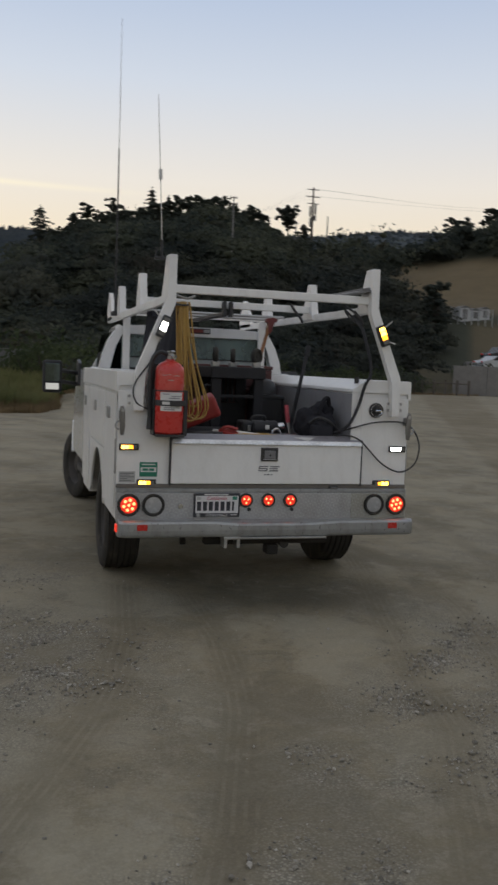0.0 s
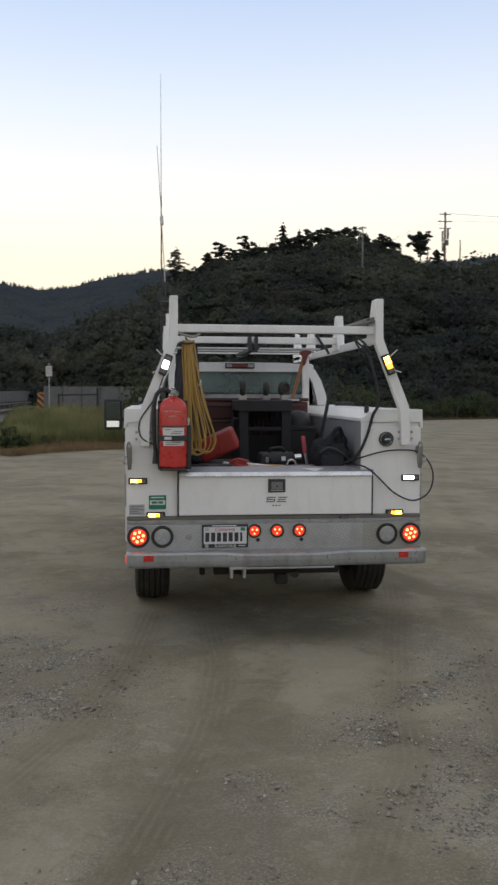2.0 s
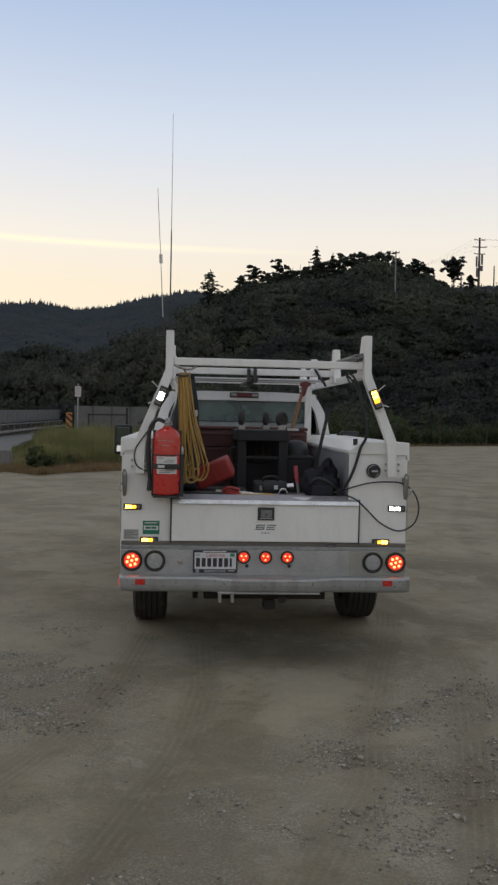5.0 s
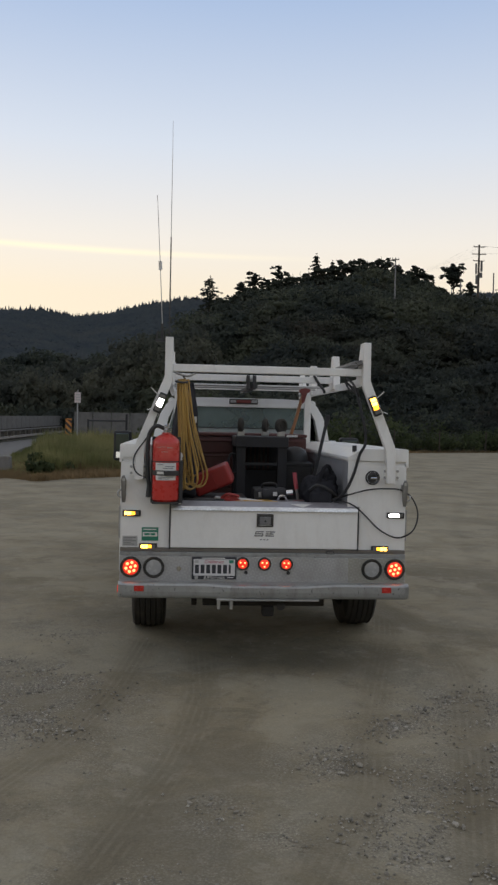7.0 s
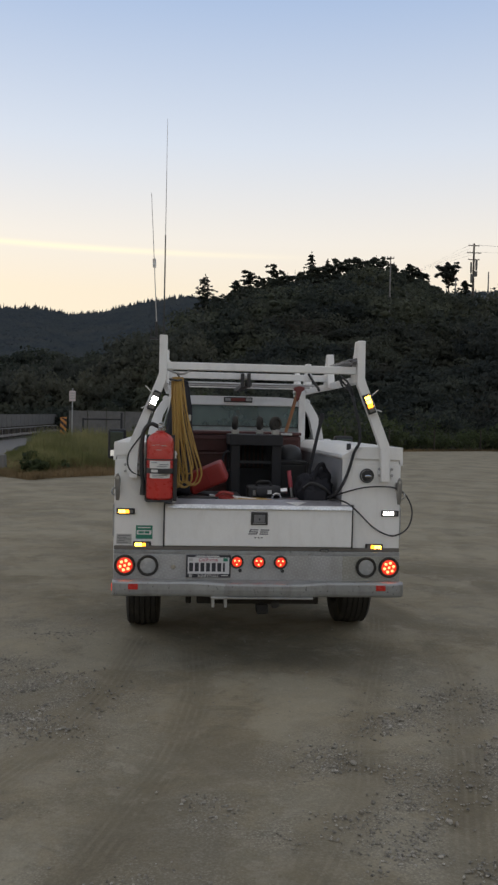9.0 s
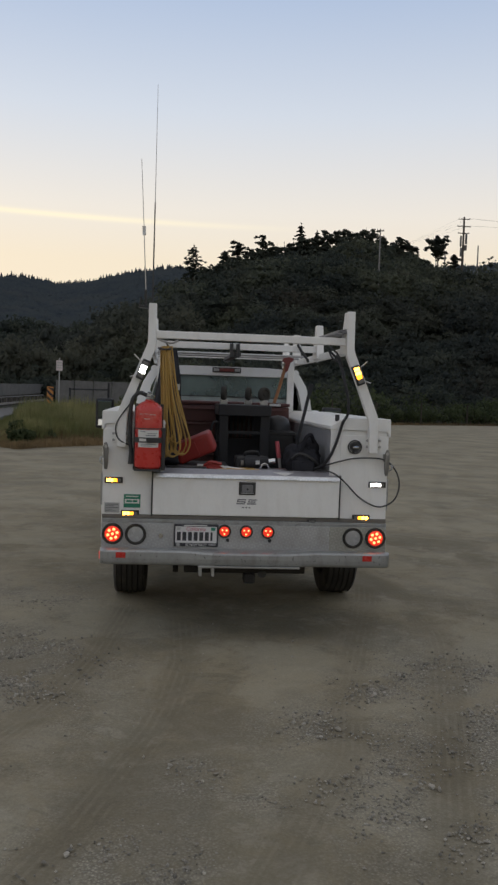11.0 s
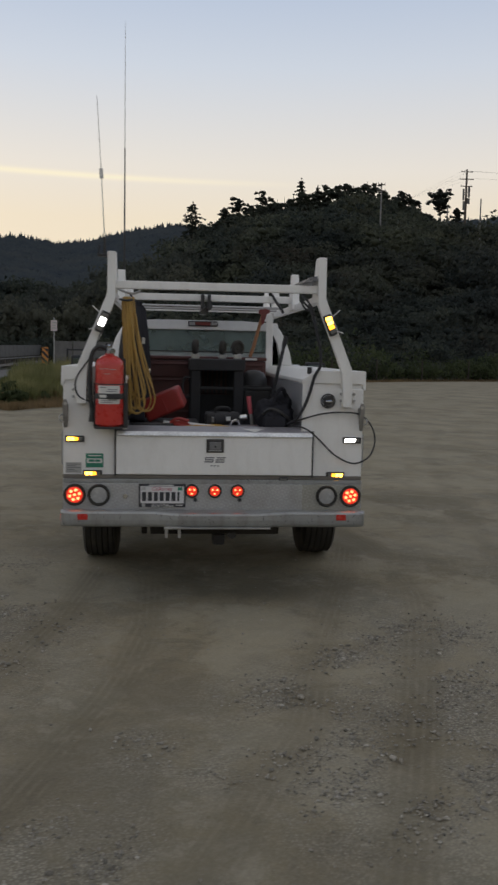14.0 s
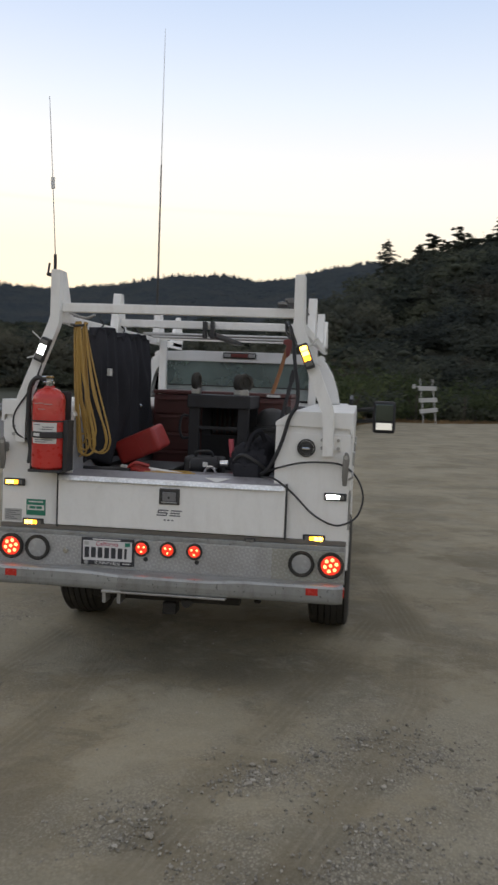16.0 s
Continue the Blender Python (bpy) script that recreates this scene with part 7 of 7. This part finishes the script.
# black bag and coiled hose by the off-side wall
bag = thing("tool_bag", "large black cloth tool bag slumped against the bed wall", "bag", (0.45, 0.36, 1.142))
for cx_, cz_, rx, ry, rz, sd in ((0.43, 1.222, 0.135, 0.20, 0.108, 0.0), (0.475, 1.30, 0.075, 0.12, 0.085, 3.1), (0.365, 1.235, 0.075, 0.14, 0.10, 5.7)):
    _b = bmesh.new()
    bmesh.ops.create_icosphere(_b, subdivisions=4, radius=1.0)
    for v_ in _b.verts:
        c = v_.co.copy()
        k = 1 + 0.20 * noise.noise(c * 1.9 + Vector((sd, 0, 0))) + 0.10 * noise.noise(c * 4.3 + Vector((0, sd, 0))) + 0.04 * noise.noise(c * 11.0)
        v_.co = Vector((c.x * rx * k, c.y * ry * k, max(c.z, -0.72) * rz * k)) + Vector((cx_, 0.34, cz_))
    part("sack", _b, CLOTH, bag, "", True)
part("strap", tube(spline([(0.40, 0.20, 1.30), (0.43, 0.20, 1.39), (0.47, 0.22, 1.41), (0.50, 0.26, 1.35)], 5), 0.014, 8), CLOTH, bag, "", True)
part("strap", tube(spline([(0.33, 0.18, 1.24), (0.38, 0.13, 1.28), (0.46, 0.12, 1.25), (0.53, 0.16, 1.19)], 5), 0.010, 8), BLACKP, bag, "black webbing strap", True)
part("pocket", box(0.33, 0.49, 0.12, 0.19, 1.146, 1.235, 0.03, seg=3), CLOTH, bag)
hz_ = thing("air_hose", "thick black hose hanging from the rack into the bed", "hose", (0.64, 0.1, 2.0))
part("run", tube(spline([(0.64, 0.24, 1.985), (0.652, 0.12, 1.90), (0.668, 0.06, 1.79), (0.69, 0.03, 1.67), (0.688, 0.016, 1.575), (0.652, 0.014, 1.505), (0.616, 0.018, 1.375), (0.568, 0.03, 1.26), (0.52, 0.09, 1.195), (0.46, 0.2, 1.165)], 8), 0.0105, 10), BLACKM, hz_, "", True)
bar_ = thing("pry_bar", "black flat pry bar leaning against the bed's side wall", "pry bar", (0.45, 1.0, 1.1))
bm = box(-0.013, 0.013, -0.008, 0.008, 0.0, 0.66, 0.004)
bmesh.ops.transform(bm, matrix=pose(0.44, 0.96, 1.105, -4, 12.5, 0), verts=bm.verts)
part("shaft", bm, BLACKM, bar_)
bm = box(-0.018, 0.018, -0.012, 0.012, 0.62, 0.70, 0.006)
bmesh.ops.transform(bm, matrix=pose(0.44, 0.96, 1.105, -4, 12.5, 0), verts=bm.verts)
part("grip", bm, BLACKM, bar_)
cb = thing("charging_cable", "thin black cable looped out over the truck's rear corner", "cable", (0.8, 0.0, 1.15))
part("run", tube(spline([(0.52, 0.10, 1.19), (0.60, 0.02, 1.228), (0.72, 0.0, 1.262), (0.84, -0.005, 1.272), (0.95, -0.01, 1.262), (1.03, -0.01, 1.20), (1.07, 0.0, 1.10), (1.05, 0.0, 1.0), (0.99, 0.0, 0.945), (0.91, 0.0, 0.932), (0.80, 0.005, 0.985), (0.70, 0.01, 1.08), (0.63, -0.005, 1.14), (0.57, 0.03, 1.168), (0.50, 0.12, 1.165)], 7), 0.0055, 8), BLACKP, cb, "", True)

# ---- around the lot ----
def ground_at(az, r):
    x, y = polar(az, r)
    return x, y, float(height(x, y))


# road beyond the bank, running straight on to the bridge
bm = bmesh.new()
prev = None
for y in np.arange(4.0, 98.1, 2.0):
    x0, x1 = float(np.interp(y, ROAD[0], ROAD[1])), float(np.interp(y, ROAD[0], ROAD[2]))
    row = [bm.verts.new((x0 + (x1 - x0) * t, float(y), max(float(height(x0 + (x1 - x0) * t, y)), 0.0) + (0.045 if y > 30 else 0.025 if y > 16 else 0.012))) for t in np.linspace(0, 1, 7)]
    if prev:
        for q in range(6):
            bm.faces.new((prev[q], prev[q + 1], row[q + 1], row[q]))
    prev = row
me = bpy.data.meshes.new("road")
bmesh.ops.recalc_face_normals(bm, faces=bm.faces)
bm.to_mesh(me)
bm.free()
me.materials.append(ASPHALT)
tagged(new("road", me), "grey asphalt road running on to the bridge", "road", kind="structure")

# street signs on posts, and striped markers at the bridge's two corners
def road_sign(x, y, z, top, label):
    sg = thing("road_sign", label, "sign", (x, y, z))
    part("post", box(x - 0.025, x + 0.025, y - 0.02, y + 0.02, z - 0.2, top, 0.004), GALV, sg, "galvanised post")
    part("panel", box(x - 0.135, x + 0.135, y - 0.028, y - 0.022, top - 0.57, top - 0.12, 0.01), SIGNW, sg, "white panel, faded red print")
    for k in range(3):
        part("text_bar", box(x - 0.10, x + 0.10, y - 0.032, y - 0.029, top - 0.25 - k * 0.11, top - 0.20 - k * 0.11, 0.0), LABELS, sg)


def object_marker(x, y, z, top, lean_, label):
    mk = thing("object_marker", label, "marker", (x, y, z))
    part("post", box(x - 0.02, x + 0.02, y, y + 0.03, z - 0.2, top - 0.08, 0.003), GALV, mk)
    pn = part("panel", box(x - 0.13, x + 0.13, y - 0.012, y - 0.004, top - 0.80, top, 0.003), ORANGE, mk, "orange panel")
    low = top - 0.79
    for k in range(-1, 3):
        za = low + 0.04 + k * 0.27
        ends = [min(max(za + d, low), top - 0.01) for d in ((0.0, 0.13, 0.37, 0.24) if lean_ > 0 else (0.24, 0.37, 0.13, 0.0))]
        part("stripe", prism([(x - 0.125, ends[0]), (x - 0.125, ends[1] + 0.001), (x + 0.125, ends[2] + 0.001), (x + 0.125, ends[3])], "y", y - 0.016, y - 0.0125), INK, pn, "black slanted stripe")


road_sign(-5.14, 32.67, float(height(-5.14, 32.67)), 3.05, "small white rectangular sign on a steel post in tall grass")
road_sign(-13.72, 43.9, float(height(-13.72, 43.9)), 2.86, "small white sign on a steel post where the bridge fence begins")
object_marker(-5.35, 31.4, float(height(-5.35, 31.4)), 1.78, -1, "striped black and orange object marker at the bridge end")
object_marker(-13.78, 43.4, float(height(-13.78, 43.4)), 1.37, 1, "striped black and orange marker behind the guardrail's end")

# crash barrier leading up to the bridge fence
crash = thing("guardrail", "pale galvanised crash barrier along the road before the bridge", "guardrail", (-13.8, 44.5, 0.0))
rail_line = [Vector(p) for p in spline([(-13.75, 45.0, 0.40), (-13.85, 41.0, 0.37), (-13.95, 35.0, 0.36), (-14.2, 28.0, 0.36), (-14.7, 22.0, 0.36)], 5)]
bm = bmesh.new()
prev = None
for k, p in enumerate(rail_line):
    row = [bm.verts.new((p.x + dx, p.y, p.z + dz)) for dx, dz in ((0.0, 0.155), (0.045, 0.12), (0.045, 0.06), (0.0, 0.0), (0.045, -0.06), (0.045, -0.12), (0.0, -0.155), (-0.006, -0.155), (0.035, -0.12), (0.035, -0.06), (-0.008, 0.0), (0.035, 0.06), (0.035, 0.12), (-0.006, 0.155))]
    if prev:
        for i in range(len(row)):
            bm.faces.new((prev[i], prev[(i + 1) % len(row)], row[(i + 1) % len(row)], row[i]))
    prev = row
bmesh.ops.recalc_face_normals(bm, faces=bm.faces)
part("beam", bm, GALV, crash, "ribbed steel beam")
for p in rail_line[1::2]:
    z = float(height(p.x - 0.1, p.y))
    part("post", box(p.x - 0.19, p.x - 0.04, p.y - 0.07, p.y + 0.07, z - 0.3, p.z + 0.17, 0.008), POLEW, crash, "weathered post")

# bridge parapet: ribbed fence above a dark rail on stubby posts
def run_of(name, label, cat, a, b, n, base, top, thick, mat, post=None):
    ax, ay, _ = ground_at(*a)
    bx, by, _ = ground_at(*b)
    A, B = Vector((ax, ay, 0)), Vector((bx, by, 0))
    d = (B - A).normalized()
    nn = Vector((-d.y, d.x, 0)) * thick / 2
    e = thing(name, label, cat, (ax, ay, base[0]))
    for k in range(n):
        t0, t1 = k / n, (k + 1) / n - 0.06 / n
        p, q = A.lerp(B, t0), A.lerp(B, t1)
        z0, z1 = base[0] + (base[1] - base[0]) * t0, top[0] + (top[1] - top[0]) * t0
        bm = bmesh.new()
        c = [p - nn, q - nn, q + nn, p + nn]
        lo, hi = [bm.verts.new((*v.xy, z0)) for v in c], [bm.verts.new((*v.xy, z1)) for v in c]
        bm.faces.new(lo); bm.faces.new(hi)
        for i in range(4):
            bm.faces.new((lo[i], lo[(i + 1) % 4], hi[(i + 1) % 4], hi[i]))
        part("panel", bm, mat, e)
        if post:
            o = p - nn * 1.6
            part("post", box(o.x - 0.05, o.x + 0.05, o.y - 0.05, o.y + 0.05, z0, z1 + post, 0.005), mat, e)
    return e


def from_xy(x, y):
    return math.degrees(math.atan2(x - CX, y - CY)), math.hypot(x - CX, y - CY)


run_of("bridge_fence", "tall weathered ribbed fence along the bridge", "fence", from_xy(-13.97, 44), from_xy(-13.9, 100), 28, (0.84, 1.25), (1.80, 2.28), 0.12, FENCE, 0.0)
# dark sheet added behind the rail for the shade in its openings
run_of("shadow_sheet", "dark sheet along the bridge fence's foot, shade of the openings put in", "fence", from_xy(-14.02, 44), from_xy(-13.95, 100), 35, (0.0, 0.3), (0.835, 1.245), 0.06, BARK)
run_of("bridge_wall", "long plain grey wall panels behind the bank", "wall", (-7.4, 67), (3.0, 70), 9, (0.2, 0.4), (2.36, 2.40), 0.2, FENCE, 0.02)
gr = thing("bridge_rail", "low concrete bridge rail on stubby dark posts", "rail", (-13.57, 45, 0.1))
A, B = Vector((-13.57, 45, 0.1)), Vector((-13.5, 100, 0.40))
for k in range(22):
    p, q = A.lerp(B, k / 22), A.lerp(B, (k + 0.97) / 22)
    part("beam", tube([(p.x, p.y, p.z + 0.66), (q.x, q.y, q.z + 0.66)], 0.07, 4), FENCE, gr)
    part("post", box(p.x - 0.11, p.x + 0.11, p.y - 0.11, p.y + 0.11, p.z - 0.1, p.z + 0.60, 0.01), SILL, gr)
    part("curb", tube([(p.x + 0.2, p.y, p.z + 0.12), (q.x + 0.2, q.y, q.z + 0.12)], 0.15, 4), SILL, gr)
gt = thing("pipe_gate", "dark steel pipe gate closed across a track", "gate", ground_at(-6.2, 58))
A, B = Vector(ground_at(-6.6, 58)), Vector(ground_at(-4.15, 59))
part("bar", tube([(A.x, A.y, 1.72), (B.x, B.y, 1.75)], 0.05, 8), BLACKM, gt)
part("post", box(B.x - 0.07, B.x + 0.07, B.y - 0.07, B.y + 0.07, 0.2, 2.2, 0.01), BLACKM, gt)
part("post", box(A.x - 0.06, A.x + 0.06, A.y - 0.06, A.y + 0.06, 0.2, 1.8, 0.01), BLACKM, gt)
x, y, z = ground_at(-12.27, 28.5)
bk = thing("concrete_block", "weathered concrete block at the road's edge", "block", (x, y, z))
part("block", prism([(x - 0.19, z - 0.05), (x + 0.19, z - 0.05), (x + 0.16, z + 0.55), (x - 0.16, z + 0.55)], "y", y - 0.18, y + 0.18, 0.05), CONCRETE, bk)

# block wall, parked cars and sheds beyond the lot's far corner
def wall_blocks():
    A, B = Vector((*ground_at(27.4, 81)[:2], 0)), Vector((*ground_at(40, 80)[:2], 0))
    d = (B - A)
    L = d.length
    d.normalize()
    e = tagged(new("wall_east"), "grey concrete panel retaining wall at the lot's far end", "wall", kind="structure")
    e.location = A
    ORIGIN[e] = A
    me = None
    rot = math.atan2(d.y, d.x)
    ob = None
    for i in range(int(L / 3.0)):
        if me is None:
            bm = box(0, 2.975, -0.2, 0.2, -0.1, 2.62, 0.03)
            me = bpy.data.meshes.new("panel")
            bm.to_mesh(me)
            bm.free()
            me.materials.append(CONCRETE)
        ob = new("panel", me)
        ob.parent = e
        ob.matrix_basis = Matrix.Rotation(rot, 4, "Z") @ pose(i * 3.0, 0, 0)


wall_blocks()


def parked_car(az, r, z, yaw, mat, label, van=False):
    x, y = polar(az, r)
    e = thing("parked_car", label, "car", (x, y, z))
    m = Matrix.Translation((x, y, z)) @ Matrix.Rotation(radians(yaw), 4, "Z")

    def put(name, bm, material, parent=e, label="", sm=False):
        bmesh.ops.transform(bm, matrix=m, verts=bm.verts)
        return part(name, bm, material, parent, label, sm)
    top = 1.62 if van else 1.45
    put("body", prism([(-2.2, 0.35), (-2.25, 0.75), (-2.1, 0.95), (-1.3, 1.0), (-0.7, top), (1.0, top), (1.75, 1.02), (2.15, 0.9), (2.25, 0.6), (2.2, 0.35)], "y", -0.87, 0.87, 0.05), mat)
    put("glass", prism([(-1.15, 1.02), (-0.62, top - 0.06), (0.95, top - 0.06), (1.55, 1.02)], "y", -0.885, 0.885), CARDK)
    for wx in (-1.4, 1.4):
        for wy in (-0.8, 0.8):
            w = put("wheel", lathe([(0.0, -0.1), (0.2, -0.11), (0.33, -0.1), (0.33, 0.1), (0.2, 0.11), (0.0, 0.1)], (wx, wy, 0.33), "y", 20), RUBBER, e, "", True)
            put("rim", lathe([(0.0, -0.12), (0.19, -0.118)], (wx, wy, 0.33), "y", 14), STEEL, w)
    for wy in (-0.6, 0.6):
        put("headlight", box(2.16, 2.24, wy - 0.18, wy + 0.18, 0.68, 0.8, 0.02), LENSGREY)
        put("taillight", box(-2.24, -2.17, wy - 0.16, wy + 0.16, 0.75, 0.9, 0.02), REFLRED)


bench = tagged(new("upper_yard", None), "flat raised yard of compacted dirt behind the wall", "ground", kind="structure")
ORIGIN[bench] = Vector((0, 0, 0))
for r0_, r1_, z0_, z1_ in ((83.5, 112, 0.0, 2.35), (95.2, 112, 2.351, 3.3)):
    part("yard_slab", prism([polar(28.3, r0_), polar(40, r0_), polar(40, r1_), polar(28.3, r1_)], "z", z0_, z1_), CONCRETE, bench)
parked_car(30.1, 90, 2.35, 8, CARLT, "silver hatchback parked on the raised yard")
parked_car(30.5, 97.2, 3.3, 10, CARDK, "dark estate car parked behind another on the raised yard", True)
for az, r, w, h, zz in ((28.1, 130, 1.5, 1.6, 0), (28.75, 131, 1.9, 1.1, 0), (29.35, 132, 1.4, 1.2, 0)):
    x, y, z = ground_at(az, r)
    s_ = thing("site_cabin", "small white cabin on the slope beyond the fence", "cabin", (x, y, z))
    part("wall", box(x - w / 2, x + w / 2, y - 1.2, y + 1.2, z - 0.4, z + h, 0.03), TANK, s_)
    part("roof", prism([(x - w / 2 - 0.1, z + h), (x, z + h + 0.35), (x + w / 2 + 0.1, z + h)], "y", y - 1.3, y + 1.3), FENCE, s_)
    part("door", box(x - 0.35, x + 0.35, y - 1.24, y - 1.2, z, z + min(h - 0.2, 1.9), 0.01), FENCE, s_)
fe = thing("wire_fence", "thin post and wire fence on the slope", "fence", ground_at(27, 127))
for k in range(11):
    x, y, z = ground_at(27.5 + k * 0.42, 127)
    part("post", box(x - 0.06, x + 0.06, y - 0.06, y + 0.06, z - 0.3, z + 2.4, 0.01), GALV, fe)
fl = thing("lot_fence", "low wooden post and rail fence at the lot's far edge", "fence", ground_at(24, 76))
for k in range(8):
    x, y, z = ground_at(23.3 + k * 0.72, 78)
    part("post", box(x - 0.08, x + 0.08, y - 0.08, y + 0.08, z - 0.2, z + 1.3, 0.01), POLEW, fl)
    if k < 7:
        x2, y2, z2 = ground_at(23.3 + (k + 1) * 0.72, 78)
        part("rail", tube([(x, y, z + 1.0), (x2, y2, z2 + 1.0)], 0.05, 6), POLEW, fl)

le = thing("edge_fence", "thin dark post and wire fence half hidden in shrubs", "fence", ground_at(6.0, 51.5))
prev = None
for k in range(8):
    az = 4.6 + k * 2.9
    x, y, z = ground_at(az, float(np.interp(az, *EDGE)) + 1.0)
    part("post", box(x - 0.04, x + 0.04, y - 0.04, y + 0.04, z - 0.2, z + 1.55, 0.01), BARK, le, "dark wooden post")
    if prev:
        for h_ in (0.7, 1.4):
            part("wire", tube([(prev[0], prev[1], prev[2] + h_), (x, y, z + h_)], 0.0025, 4), BLACKP, le)
    prev = (x, y, z)

# white rail barrier at the lot's far edge, leaning over
x, y, z = ground_at(5.22, 49.2)
br = thing("barricade", "white three-rail barricade leaning over before the shrubs", "barricade", (x, y, z))


def lean(bm):
    for v_ in bm.verts:
        v_.co.x += (2.0 - (v_.co.z - z)) * 0.12
    return bm


for dx in (-0.34, 0.31):
    part("post", lean(box(x + dx - 0.025, x + dx + 0.025, y - 0.03, y + 0.03, z - 0.05, z + 2.4, 0.006)), TANK, br)
for zz, tilt in ((0.70, -9), (1.26, -4), (1.88, -1)):
    bm = box(-0.48, 0.48, -0.06, -0.032, -0.115, 0.115, 0.008)
    bmesh.ops.transform(bm, matrix=pose(x, y, z + zz, 0, tilt, 0), verts=bm.verts)
    part("rail", lean(bm), TANK, br, "white board")
part("lamp", box(x - 0.76, x - 0.62, y - 0.08, y, z + 1.85, z + 2.08, 0.02), TANK, br, "small white lamp box")
part("lamp_arm", box(x - 0.63, x - 0.33, y - 0.05, y - 0.02, z + 1.95, z + 1.99, 0.004), TANK, br)


# poles on the hill
def utility_pole(az, r, el_top, arms, gear=False, rad=0.16, wood=POLEW):
    x, y, z = ground_at(az, r)
    top = 1.65 + r * math.tan(radians(el_top))
    e = thing("utility_pole", "weathered wooden utility pole with crossarms on the hill" if arms else "bare weathered pole on the hill", "pole", (x, y, z - 0.5))
    bm = bmesh.new()
    taper(bm, (x, y, z - 0.5), (x, y, top), rad * 1.2, rad * 0.75, 10)
    part("pole", bm, wood, e, "", True)
    for k, (dz, w) in enumerate(arms):
        a = part("crossarm", box(x - w, x + w, y - 0.1, y + 0.06, top - dz - 0.08, top - dz + 0.08, 0.01), POLEW, e)
        for q in (-0.9, 0.0, 0.9) if k == 0 else (-0.9, 0.9):
            part("insulator", cyl((x + q * w, y, top - dz + 0.07), (x + q * w, y, top - dz + 0.32), 0.06, 8), STEEL, a, "", True)
    if gear:
        for dx, z0, z1, w in ((0.62, 3.6, 6.0, 0.2), (-0.6, 4.2, 6.6, 0.17), (-0.45, 6.8, 8.8, 0.22), (0.5, 6.2, 7.4, 0.3)):
            part("panel_antenna", box(x + dx - w, x + dx + w, y - 0.25, y + 0.1, top - z1, top - z0, 0.03), FENCE, e, "pale panel antenna")
            part("bracket", box(min(x, x + dx), max(x, x + dx), y - 0.06, y + 0.02, top - (z0 + z1) / 2 - 0.05, top - (z0 + z1) / 2 + 0.05, 0.01), GALV, e)
    return x, y, top


px, py, pt = utility_pole(18.68, 203, 11.55, ((0.5, 1.3), (2.1, 1.6), (3.6, 1.3)), True, 0.26)
utility_pole(13.42, 150, 10.85, ((0.3, 0.6), (1.3, 0.7)), False, 0.13, POLEG)
utility_pole(17.57, 172, 9.38, (), False, 0.15, POLEG)
utility_pole(19.58, 172, 9.82, (), False, 0.15, POLEG)
wires = thing("power_lines", "thin overhead wires running from the pole over the hills", "wires", (px, py, pt))
for dz, q in ((0.3, 0.9), (0.3, -0.9), (1.9, 1.2), (1.9, -1.2)):
    x2, y2 = polar(36, 215)
    z2 = 1.65 + 215 * math.tan(radians(10.2 - dz * 0.2))
    x3, y3 = polar(12.0, 330)
    z3 = 1.65 + 330 * math.tan(radians(9.2))
    part("wire", tube(spline([(px + q, py, pt - dz), ((px + x2) / 2, (py + y2) / 2, (pt + z2) / 2 - 1.6), (x2, y2, z2)], 10), 0.015, 4), BLACKP, wires)
    part("wire", tube(spline([(px + q, py, pt - dz), ((px + x3) / 2, (py + y3) / 2, (pt + z3) / 2 - 2.0), (x3, y3, z3)], 10), 0.012, 4), BLACKP, wires)
